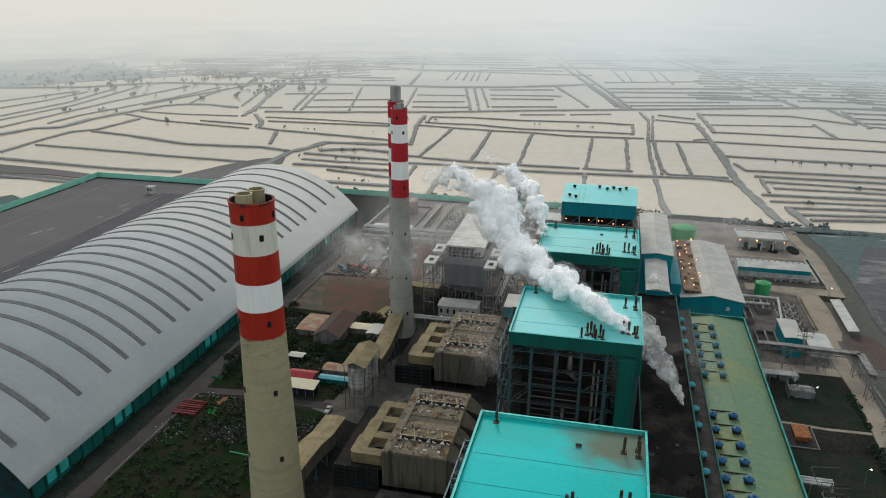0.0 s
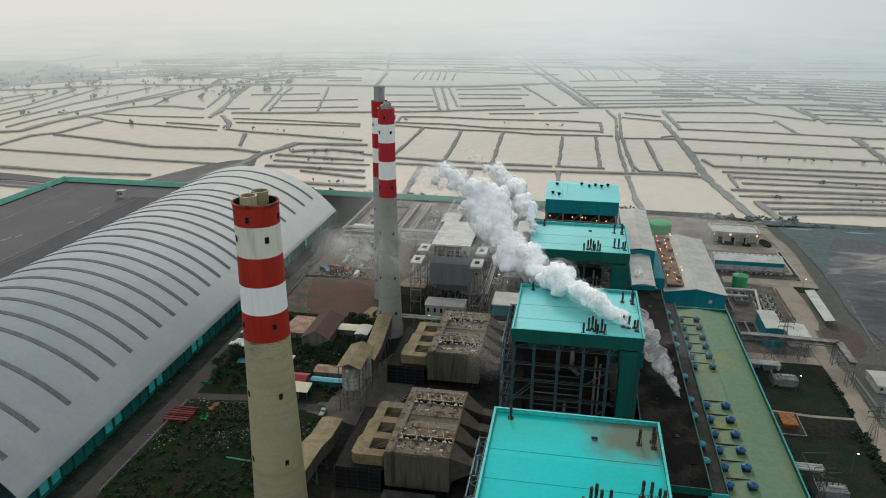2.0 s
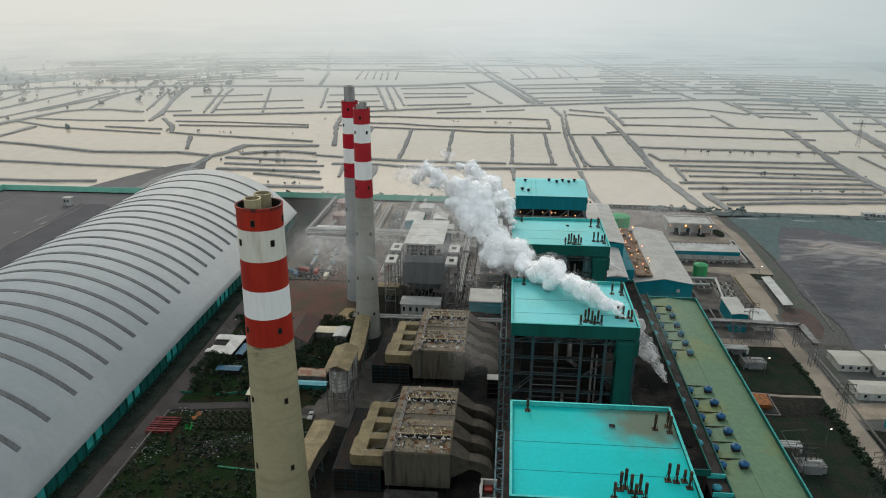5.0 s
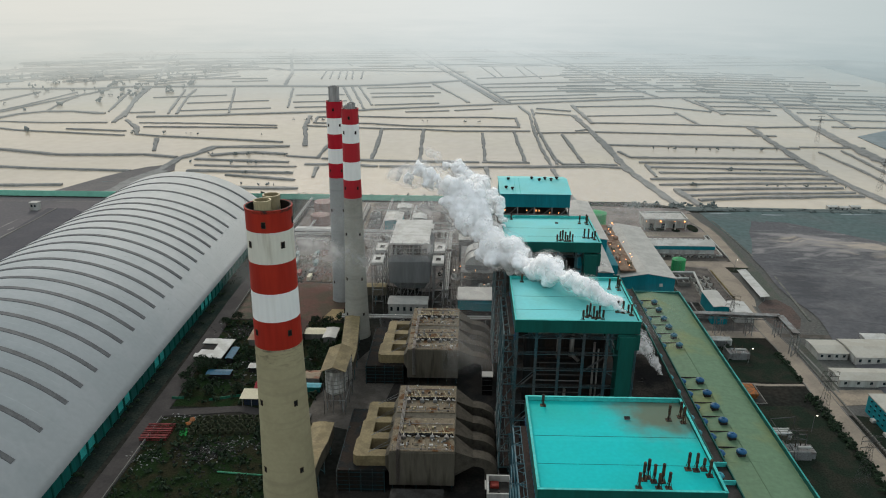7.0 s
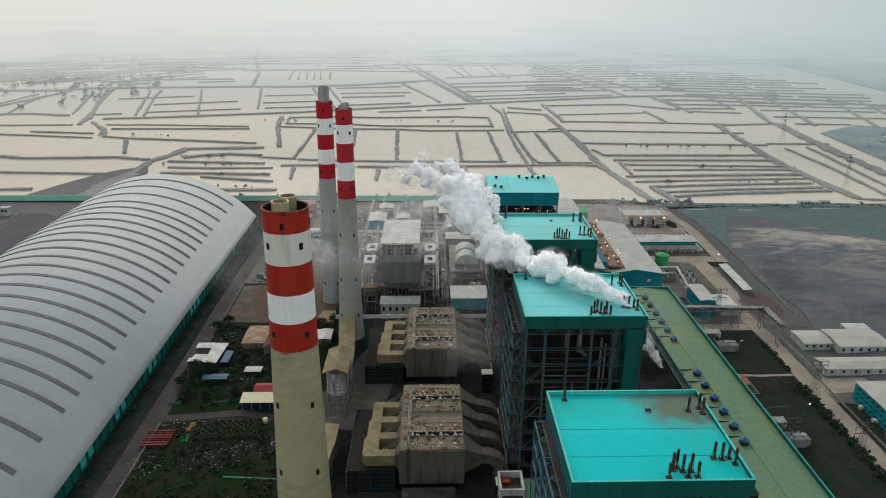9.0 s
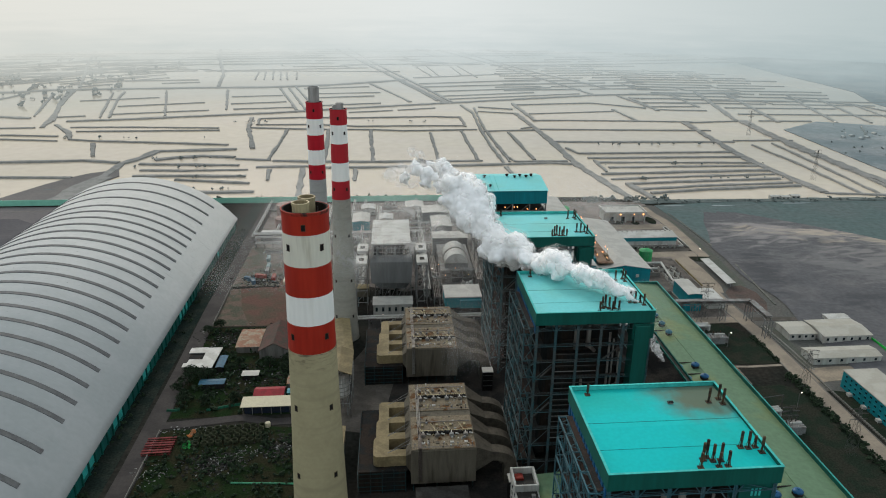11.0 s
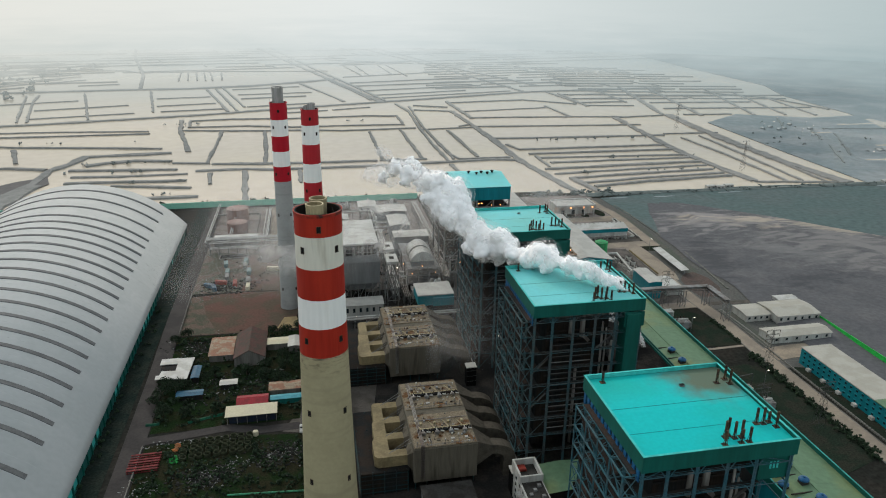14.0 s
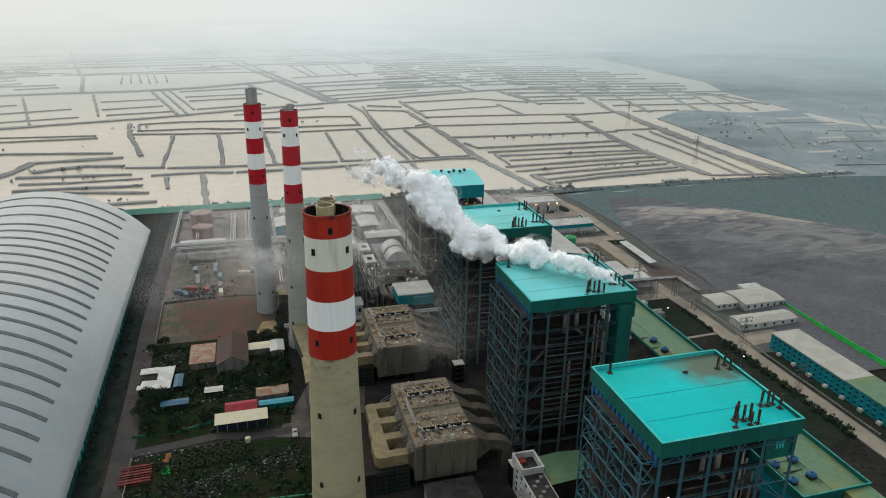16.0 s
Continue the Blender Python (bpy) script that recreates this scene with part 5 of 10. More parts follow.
# ---- boiler houses ----
def boiler_house(y0, roofmat, stained):
    x0, x1, y1, top = -37.5, 10.0, y0 + 46, 78.0
    steel = STEELNEAR if stained else STEEL
    th = thing("boiler_house", "open steel boiler house, turquoise roof" + (" stained brown at one corner" if stained else " with vent pipes"), "boiler house", "boiler houses", (-14, y0 + 23, 0))
    deck = part("roof_deck", Shape().add([(x0 + 0.5, y0 + 0.5, top - 1.3), (x1 - 0.5, y0 + 0.5, top - 1.3), (x1 - 0.5, y0 + 23, top - 0.75), (x0 + 0.5, y0 + 23, top - 0.75), (x1 - 0.5, y1 - 0.5, top - 1.3), (x0 + 0.5, y1 - 0.5, top - 1.3),
                                         (x0 + 0.5, y0 + 0.5, top - 2.3), (x1 - 0.5, y0 + 0.5, top - 2.3), (x1 - 0.5, y1 - 0.5, top - 2.3), (x0 + 0.5, y1 - 0.5, top - 2.3)],
                                        [(0, 1, 2, 3), (3, 2, 4, 5), (9, 8, 7, 6), (0, 6, 7, 1), (5, 4, 8, 9), (1, 7, 8, 4, 2), (0, 3, 5, 9, 6)]), roofmat, th, "turquoise sheet roof")
    for y, w in ((y0 + 12.4, 0.08), (y0 + 25.5, 0.12)):
        z = top - 0.75 - abs(y - y0 - 23) / 22.5 * 0.55
        part("roof_seam", Shape().box(x0 + 1, x1 - 1, y - w * 0.45, y + w * 0.45, z - 0.05, z + 0.06), FASCIA, deck)
    for nm, b in (("fascia", (x0, x1, y0, y0 + 0.45)), ("fascia", (x0, x1, y1 - 0.45, y1)), ("fascia", (x0, x0 + 0.45, y0 + 0.45, y1 - 0.45)), ("fascia", (x1 - 0.45, x1, y0 + 0.45, y1 - 0.45))):
        fs = part(nm, Shape().box(b[0], b[1], b[2], b[3], top - 5.2, top), FASCIA, th, "dark green sheet fascia")
        part("coping", Shape().box(b[0] - 0.12, b[1] + 0.12, b[2] - 0.12, b[3] + 0.12, top, top + 0.16), PARAPET, fs, "pale turquoise coping")
        if b[2] > y0 + 40:
            part("lining", Shape().box(b[0] + 0.5, b[1] - 0.5, b[2] - 0.12, b[2], top - 1.2, top - 0.1), PARAPET, fs, "turquoise parapet lining")
    # clerestory strips of blue sheet under the eaves on the duct side
    for i in range(15):
        yy = y0 + 2 + i * 2.95
        part("blue_panel", Shape().box(x0 + 0.2, x0 + 0.5, yy, yy + 1.7, top - 9.4, top - 5.2), STEELBLUE, th, "blue sheet panel")
    # steel frame
    cols_x = [x0 + 0.9, x0 + 8.5, x0 + 17.4, x0 + 26.7, x0 + 35.6, x1 - 0.9]
    cols_y = [y0 + 1.0, y0 + 12, y0 + 23, y0 + 34, y1 - 1.0]
    col = Shape().beam((0, 0, 0), (0, 0, top - 2.3), 0.12, 0.6).beam((0.28, 0, 0), (0.28, 0, top - 2.3), 0.55, 0.1).beam((-0.28, 0, 0), (-0.28, 0, top - 2.3), 0.55, 0.1).mesh("column", steel, local=True)
    for i, cx in enumerate(cols_x):
        for j, cy in enumerate(cols_y):
            if 0 < i < 5 and 0 < j < 4:
                continue
            part("column", col, None, th).location = site(cx, cy)
    levels = [9.0, 17.0, 25.0, 33.0, 41.0, 48.5, 56.0, 63.0, 70.0]
    lo = x0 - 3.8
    for k, z in enumerate(levels):
        s = Shape()
        for cy in (cols_y[0], cols_y[-1]):
            s.beam((x0, cy, z), (x1, cy, z), 0.2, 0.24)
        for cx in (cols_x[0], cols_x[-1]):
            s.beam((cx, y0 + 1, z), (cx, y1 - 1, z), 0.25, 0.4)
        lev = part("floor_frame", s, steel, th)
        g = Shape()
        g.box(x0 + 1.4, x0 + 4.2, y0 + 1.6, y1 - 1.6, z + 0.3, z + 0.42)
        g.box(x0 + 4.2, x1 - 9, y0 + 1.6, y0 + 2.7 + 0.5 * (k % 3), z + 0.1, z + 0.2)
        part("grating", g, GRATE, lev, "dark floor grating")
        r = Shape()
        for h in (0.9, 1.45):
            r.beam((x0 + 0.6, y0 + 0.5, z + h), (x1 - 8, y0 + 0.5, z + h), 0.07)
            r.beam((x0 + 0.5, y0 + 0.6, z + h), (x0 + 0.5, y1 - 0.6, z + h), 0.07)
        part("handrail", r, steel, lev)
    # pipe shelves between the middle columns of the front
    for k in range(16):
        z = 20 + k * 2.6
        part("pipe_shelf", Shape().beam((x0 + 8.8, y0 + 1.9, z), (x0 + 17.1, y0 + 1.9, z), 0.5, 0.2), DARKSTEEL if k % 4 else GREYSTEEL, th)
        part("pipe_shelf", Shape().beam((x0 + 17.7, y0 + 2.6, z - 0.5), (x0 + 26.4, y0 + 2.6, z - 0.5), 0.5, 0.2), DARKSTEEL if k % 4 else GREYSTEEL, th)
    for k, (xa, xb) in enumerate(((27, 35), (1.5, 8), (27, 35), (1.5, 8), (27, 35))):
        part("stair_flight", Shape().beam((x0 + xa, y0 + 2.4, 22 + k * 8.2), (x0 + xb, y0 + 2.4, 28.5 + k * 8.2), 1.0, 0.25), DARKSTEEL, th)
    # braces on the duct side and the front
    zs = [0.5] + levels + [top - 5]
    for k in range(len(zs) - 1):
        for j in range(len(cols_y) - 1):
            if (j + k) % 2 == 0:
                a, b = (cols_y[j], cols_y[j + 1]) if k % 2 else (cols_y[j + 1], cols_y[j])
                part("brace", Shape().beam((x0 + 0.9, a, zs[k]), (x0 + 0.9, b, zs[k + 1]), 0.24), steel, th)
        if k in (0, 2, 4, 6, 9):
            part("brace", Shape().beam((cols_x[0], y0 + 1, zs[k]), (cols_x[1], y0 + 1, zs[k + 1]), 0.18), steel, th)
            part("brace", Shape().beam((cols_x[4], y0 + 1, zs[k + 1]), (cols_x[5], y0 + 1, zs[k]), 0.18), steel, th)
    for cx in cols_x[1:5]:
        for sg in (-1, 1):
            part("knee_brace", Shape().beam((cx, y0 + 1, top - 9), (cx + sg * 2.6, y0 + 1, top - 5.3), 0.25), steel, th)
    # stair and lift tower in lattice beside the duct side
    st = part("lattice_tower", Shape(), steel, th)
    s = Shape()
    ty0, ty1 = y0 + 3.0, y0 + 41.0
    posts = [(lo, ty0), (lo, ty0 + 9.5), (lo, ty0 + 19), (lo, ty0 + 28.5), (lo, ty1)]
    for px, py in posts:
        part("tower_post", Shape().beam((px, py, 0), (px, py, 70.5), 0.38), steel, st)
    for k, z in enumerate(levels):
        s.beam((lo, ty0, z), (lo, ty1, z), 0.4, 0.45)
        s.beam((lo + 2.2, ty0, z + 0.1), (lo + 2.2, ty1, z + 0.1), 0.2, 0.25)
        for i in range(12):
            ya, yb = ty0 + (ty1 - ty0) * i / 12, ty0 + (ty1 - ty0) * (i + 1) / 12
            s.beam((lo, ya, z), (x0 + 0.9, yb, z), 0.14) if i % 2 else s.beam((x0 + 0.9, ya, z), (lo, yb, z), 0.14)
        for px, py in posts:
            s.beam((px, py, z), (x0 + 0.9, py, z), 0.25, 0.35)
        if k < len(levels) - 1:
            z2 = levels[k + 1]
            for j in range(4):
                a, b = posts[j][1], posts[j + 1][1]
                if (j + k) % 2:
                    s.beam((lo, a, z), (lo, b, z2), 0.2)
                else:
                    s.beam((lo, b, z), (lo, (a + b) / 2, (z + z2) / 2), 0.16)
                    s.beam((lo, a, z), (lo, (a + b) / 2, (z + z2) / 2), 0.16)
                if j % 2 == k % 2:
                    part("tower_stair", Shape().beam((lo + 1.2, a + 1, z + 0.3), (lo + 1.2, b - 1, z2 + 0.3), 1.1, 0.25), RUSTPLATE, st, "rust-brown stair flight")
            for px, py in posts[::2]:
                s.beam((px, py, z), (x0 + 0.9, py, z2), 0.2)
        part("tower_floor", Shape().box(lo + 2.3, x0 + 0.7, ty0 + 0.4 + 9.5 * (k % 2), ty1 - 0.4 - 9.5 * (k % 3 == 0), z + 0.5, z + 0.58), RUSTPLATE, st, "rust-brown floor plate")
    st.data = s.mesh("lattice_tower", steel)
    # lift shaft clad in green
    if stained:
        part("green_room", Shape().soft(x1 - 10.5, x1 - 0.2, y0 + 1.4, y0 + 8, 64.5, 72.4, 0.2), FASCIA, th, "green sheet room under the roof")
        for k in range(3):
            part("room_window", Shape().box(x1 - 7.2 + k * 1.1, x1 - 6.6 + k * 1.1, y0 + 1.3, y0 + 1.38, 68, 70.4), PARAPET, th)
    else:
        part("lift_shaft", Shape().soft(x1 - 7.6, x1 - 1.6, y0 - 0.5, y0 + 7, 0, 71.5, 0.2), FASCIA, th, "green-clad lift shaft")
        part("shaft_head", Shape().soft(x1 - 8.2, x1 + 0.4, y0 + 0.6, y0 + 7.6, 65.5, 72.0, 0.2), FASCIA, th)
    # furnace, ducts and headers inside; the near-black colour paints the interior shade
    fx0, fx1 = x0 + 9, x1 - 11
    f = part("furnace", Shape().box(fx0, fx1, y0 + 10, y1 - 9, 12, 71).add([(fx0, y0 + 10, 12), (fx1, y0 + 10, 12), (fx1, y1 - 9, 12), (fx0, y1 - 9, 12), (fx0 + 9, y0 + 18, 4), (fx1 - 9, y0 + 18, 4), (fx1 - 9, y1 - 16, 4), (fx0 + 9, y1 - 16, 4)], [(7, 6, 5, 4), (0, 4, 5, 1), (1, 5, 6, 2), (2, 6, 7, 3), (3, 7, 4, 0)]), DARK, th, "furnace casing coloured near-black for the interior shade")
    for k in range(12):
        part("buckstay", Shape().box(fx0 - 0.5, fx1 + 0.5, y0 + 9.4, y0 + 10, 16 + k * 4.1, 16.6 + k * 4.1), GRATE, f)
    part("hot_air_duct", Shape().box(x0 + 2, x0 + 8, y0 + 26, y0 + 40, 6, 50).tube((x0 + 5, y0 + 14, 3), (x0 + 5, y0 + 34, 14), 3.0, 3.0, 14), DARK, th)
    # box added behind the lattice, its black colour stands in for shade
    part("interior_shade_box", Shape().box(x0 + 4.6, fx0 - 0.1, y0 + 9, y1 - 4, 8, 71), DARK, th, "near-black box added for the interior shade")
    part("drum", Shape().tube((x0 + 6, y0 + 9, 69), (x1 - 12, y0 + 9, 69), 1.4, 1.4, 16), PIPE, th)
    for px, zb, zt, rr in ((x0 + 17.5, 60, 70, 0.8), (x0 + 22.6, 61, 71, 1.0), (x0 + 31.5, 22, 67, 0.45), (x0 + 33.2, 30, 64, 0.35), (x0 + 36.0, 18, 58, 0.5), (x0 + 21.0, 10, 46, 0.6)):
        part("riser_pipe", Shape().tube((px, y0 + 4.2, zb), (px, y0 + 4.2, zt), rr, rr, 10), PIPE, th, smooth=True)
    part("elbow_duct", Shape().beam((x0 + 22.6, y0 + 4, 62), (x0 + 25.6, y0 + 4, 59), 1.3), PIPE, th)
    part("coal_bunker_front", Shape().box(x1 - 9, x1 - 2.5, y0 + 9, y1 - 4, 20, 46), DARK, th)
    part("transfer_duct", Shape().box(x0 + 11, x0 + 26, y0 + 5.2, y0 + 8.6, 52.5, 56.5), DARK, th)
    part("work_lamp", Shape().blob((x0 + rng.uniform(4, 40), y0 + 0.8, rng.choice(levels) + 2.2), 0.17, rng, 0.1), LAMPWHITE, th, "lit work lamp")
    return th


def vent_stack(x, y, z, h=3.4, group="roof vent stacks"):
    th = thing("vent_stack", "dark rusty silencer pipe on tripod feet standing on the sheet roof", "vent pipe", group, (x, y, z))
    part("silencer", Shape().lathe(x, y, [(0.01, z + h), (0.36, z + h), (0.43, z + h - 0.15), (0.43, z + h * 0.45), (0.24, z + h * 0.38), (0.22, z)], 12), STACKM, th)
    for q in range(3):
        a = 2.1 * q + x
        part("leg", Shape().beam((x + 0.75 * math.cos(a), y + 0.75 * math.sin(a), z - 0.05), (x + 0.3 * math.cos(a), y + 0.3 * math.sin(a), z + h * 0.5), 0.12), STACKM, th)
    part("foot_plate", Shape().box(x - 0.85, x + 0.85, y - 0.85, y + 0.85, z - 0.06, z + 0.14), STACKM, th)
    return th


for y0, rm, st in ((133.9, ROOF_RUSTY, True), (236.3, ROOF_TEAL, False), (329.6, ROOF_TEAL, False)):
    boiler_house(y0, rm, st)
    for dx, dy, h in ((-11.6, 2.9, 5.6), (-9.7, 6.3, 6.4), (-8.4, 7.2, 6.8), (-7.2, 5.6, 6.3), (-6.5, 2.9, 5.4), (-5.0, 5.6, 6.6), (-4.0, 3.0, 5.8), (3.0, 11.0, 6.2), (5.0, 10.6, 6.4), (7.1, 11.0, 4.2), (7.9, 8.4, 6.0), (3.8, 35.2, 6.0), (7.6, 36.9, 6.2), (7.7, 33.8, 6.4), (-32.4, 42.5, 4.6)):
        vent_stack(dx, y0 + dy, 76.75 + min(0.5, 0.5 * (1 - abs(dy - 23) / 22.5)), h * (0.84 if st else 0.78))
    hatch = thing("roof_hatch", "small dark louvred hatch on the turquoise roof", "roof hatch", "roof hatches", (-8.2, y0 + 35.4, 77))
    part("hatch_box", Shape().soft(-9.1, -7.6, y0 + 34.8, y0 + 35.8, 76.6, 77.5, 0.2), GREYSTEEL, hatch)
    part("hatch_lid", Shape().box(-9.2, -7.5, y0 + 34.7, y0 + 35.9, 77.52, 77.6), DARK, hatch)


# ---- precipitators ----
def precipitator(y0):
    x0, x1, top, y1 = -86.0, -59.5, 25.0, y0 + 47
    th = thing("precipitator", "dusty brown electrostatic precipitator with rusty top gear and tan ducts", "precipitator", "precipitators", (-72, y0 + 23, 0))
    part("casing", Shape().box(x0, x1, y0, y1, 5.6, top - 0.4), ESPWALL, th, "dusty ribbed steel casing")
    for i in range(4):
        xa = x0 + 0.4 + i * 6.5
        for j in range(4):
            ya = y0 + 0.6 + j * 11.6
            part("hopper", Shape().add([(xa, ya, 5.6), (xa + 6.2, ya, 5.6), (xa + 6.2, ya + 11, 5.6), (xa, ya + 11, 5.6), (xa + 2.6, ya + 5, 1.5), (xa + 3.6, ya + 5, 1.5), (xa + 3.6, ya + 6, 1.5), (xa + 2.6, ya + 6, 1.5)], [(7, 6, 5, 4), (0, 4, 5, 1), (1, 5, 6, 2), (2, 6, 7, 3), (3, 7, 4, 0), (0, 1, 2, 3)]), ESPWALL, th)
    rib = Shape().box(-0.12, 0.12, -0.22, 0, 5.8, top - 0.6).mesh("stiffener", ESPWALL, local=True)
    for i in range(9):
        part("stiffener", rib, None, th).location = site(x0 + 1.2 + i * 3.0, y0)
    part("girt", Shape().box(x0, x1, y0 - 0.3, y0 - 0.004, top - 1.2, top - 0.9), ESPWALL, th)
    for i in range(3):
        part("drain_pipe", Shape().tube((x0 + 3.1 + i * 0.55, y0 - 0.6, 8), (x0 + 3.1 + i * 0.55, y0 - 0.6, top + 1.2), 0.2, 0.2, 8).tube((x0 + 3.1 + i * 0.55, y0 - 0.6, top + 1.2), (x0 + 3.1 + i * 0.55, y1 - 2, top + 1.2), 0.2, 0.2, 8), PIPE, th)
    for i in range(6):
        for yy in (y0 + 2, y0 + 23, y1 - 2):
            part("leg", Shape().beam((x0 + 1 + i * 4.9, yy, 0), (x0 + 1 + i * 4.9, yy, 5.6), 0.5), FRAMEDARK, th)
    # roof: two decks of transformers with a lower strip between
    for a, b, z in ((y0 + 0.2, y0 + 22, top), (y0 + 26, y1 - 0.2, top + 0.05)):
        deck = part("top_deck", Shape().soft(x0 + 0.4, x1 - 0.4, a, b, top - 0.4, z, 0.1), ESPTOP, th, "rusty top deck")
        cy = a + 9.6
        part("bus_trough", Shape().box(x0 + 3, x1 - 0.8, cy - 0.6, cy + 0.45, z, z + 1.2), DARK, deck, "soot-dark busbar trough")
        part("bus_cover", Shape().box(x0 + 3.2, x1 - 1, cy + 0.5, cy + 0.9, z + 1.2, z + 1.35), FLUE, deck, "rust-yellow cover")
        for i in range(22):
            xx = x0 + 3.4 + i * 1.02
            part("bus_post", Shape().beam((xx, cy, z + 1.1), (xx, cy, z + rng.uniform(1.5, 2.2)), 0.24), rng.choice((STACKM, DARK, GREYSTEEL, FLUE)), deck)
        for i in range(4):
            cx = x0 + 5.2 + i * 5.9
            s = Shape().soft(cx - 0.8, cx + 0.8, cy - 2.6, cy - 1.2, z, z + 1.7, 0.2)
            s.box(cx - 0.95, cx - 0.8, cy - 2.4, cy - 1.4, z + 0.3, z + 1.2).box(cx + 0.8, cx + 0.95, cy - 2.4, cy - 1.4, z + 0.3, z + 1.2)
            part("transformer", s, GREYSTEEL if i % 3 else PIPE, deck, "grey transformer box")
            part("insulator", Shape().tube((cx + 1.5, cy - 1.0, z + 0.9), (cx + 3.0, cy - 1.6, z + 0.9), 0.32, 0.32, 8), GREYROOF, deck, "pale insulator")
            part("insulator", Shape().tube((cx, cy - 1.4, z + 1.5), (cx, cy, z + 1.3), 0.25, 0.25, 8), GREYROOF, deck, "pale insulator")
            part("slanted_pipe", Shape().tube((cx - 0.6, cy + 0.2, z + 1.5), (cx - 2.4, cy + 6.6, z + 0.4), 0.2, 0.2, 6), FLUE, deck, "rust-yellow pipe")
            part("cable_box", Shape().soft(cx - 0.5, cx + 0.5, cy + 4.4, cy + 5.6, z, z + 1.1, 0.1), rng.choice((GREYSTEEL, FLUE)), deck)
            part("access_hatch", Shape().soft(cx - 1.0, cx + 0.6, cy - 6.6, cy - 5.4, z, z + 0.4, 0.08), rng.choice((GREYROOF, ESPWALL, FLUE)), deck)
        part("header_pipe", Shape().tube((x0 + 3, cy + 7.4, z + 0.6), (x1 - 1.2, cy + 7.4, z + 0.6), 0.22, 0.22, 8), PIPE, deck)
        for j in range(70):
            xx, yy = x0 + 2 + rng.uniform(0, 23), a + rng.uniform(0.8, b - a - 1.0)
            q1, q2 = rng.uniform(0.12, 0.45), rng.uniform(0.12, 0.45)
            part("rapper_box", Shape().soft(xx - q1, xx + q1, yy - q2, yy + q2, z, z + rng.uniform(0.3, 1.0), 0.05), rng.choice((GREYSTEEL, ESPTOP, FLUE, STACKM, PIPE, GREYROOF)), deck)
        for yy in (a + 0.4,):
            part("rail_line", Shape().beam((x0 + 1, yy, z + 0.9), (x1 - 1, yy, z + 0.9), 0.09).beam((x0 + 1, yy, z + 0.5), (x1 - 1, yy, z + 0.5), 0.07), GREYSTEEL, deck)
            for i in range(10):
                part("rail_post", Shape().beam((x0 + 1 + i * 2.7, yy, z), (x0 + 1 + i * 2.7, yy, z + 1.0), 0.1), GREYSTEEL, deck)
        for i in range(5):
            part("lamp_post", Shape().tube((x0 + 1.5 + i * 5.8, a + 0.4, z), (x0 + 1.5 + i * 5.8, a + 0.4, z + 2.4), 0.09, 0.09, 6).box(x0 + 1.2 + i * 5.8, x0 + 1.8 + i * 5.8, a + 0.2, a + 0.7, z + 2.4, z + 2.7), GREYSTEEL, deck)
    # tan outlet header with its arms
    hd = part("outlet_header", Shape().prism([(-100, y0 + 4), (-95, y0 + 4), (-95, y0 + 42), (-98.2, y0 + 42), (-99.4, y0 + 40.5), (-99.4, y0 + 29), (-100.4, y0 + 27), (-100.4, y0 + 17), (-101.4, y0 + 15), (-101.4, y0 + 5.5)], 12.5, 18.2), TAN, th, "tan sheet-metal duct header")
    for k in range(4):
        ya = y0 + 4.1 + k * 11.2
        part("outlet_arm", Shape().box(-95, -88, ya, ya + 4.2, 12.5, 18.18), TAN, hd, "tan branch duct")
        part("outlet_hood", Shape().add([(-88, ya, 12.5), (x0, ya - 2.6, 10.5), (x0, ya + 6.8, 10.5), (-88, ya + 4.2, 12.5), (-88, ya, 18.18), (x0, ya - 2.6, 21.5), (x0, ya + 6.8, 21.5), (-88, ya + 4.2, 18.18)], [(3, 2, 1, 0), (4, 5, 6, 7), (0, 1, 5, 4), (2, 3, 7, 6), (1, 2, 6, 5), (3, 0, 4, 7)]), ESPWALL, hd, "dusty flaring hood")
        for dy in (0.9, 3.6):
            part("tie_rod", Shape().beam((-95.5, ya + 2.1, 18.3), (x0 - 0.2, ya + dy, 24.2), 0.14), GREYSTEEL, hd)
        # inlet funnels and curved ducts on the boiler side
        yb = y0 + 1.0 + k * 11.6
        part("inlet_funnel", Shape().add([(x1, yb, 10.2), (x1, yb + 10.4, 10.2), (x1, yb + 10.4, 24), (x1, yb, 24), (x1 + 7.5, yb + 2.6, 13.5), (x1 + 7.5, yb + 7.6, 13.5), (x1 + 7.5, yb + 7.6, 18.5), (x1 + 7.5, yb + 2.6, 18.5)], [(0, 1, 2, 3), (7, 6, 5, 4), (0, 4, 5, 1), (1, 5, 6, 2), (2, 6, 7, 3), (3, 7, 4, 0)]), ESPDUCT, th, "dark tapering inlet duct")
        s = Shape()
        prev = None
        for i in range(9):
            a = radians(90 * i / 8)
            px, pz = x1 + 7.5 + 7.5 * math.sin(a), 11 + 5.0 * math.cos(a)
            ring = [(px - 0.0 + 2.5 * math.sin(a), yb + 2.6, pz + 2.5 * math.cos(a)), (px + 2.5 * math.sin(a), yb + 7.6, pz + 2.5 * math.cos(a)), (px - 2.5 * math.sin(a), yb + 7.6, pz - 2.5 * math.cos(a)), (px - 2.5 * math.sin(a), yb + 2.6, pz - 2.5 * math.cos(a))]
            k0 = len(s.v)
            s.v += ring
            if prev is not None:
                s.f += [(prev + q, prev + (q + 1) % 4, k0 + (q + 1) % 4, k0 + q) for q in range(4)]
            prev = k0
        s.box(x1 + 12.5, x1 + 17.5, yb + 2.6, yb + 7.6, 0, 11)
        part("inlet_bend", s, ESPDUCT, th, "dark curved duct")
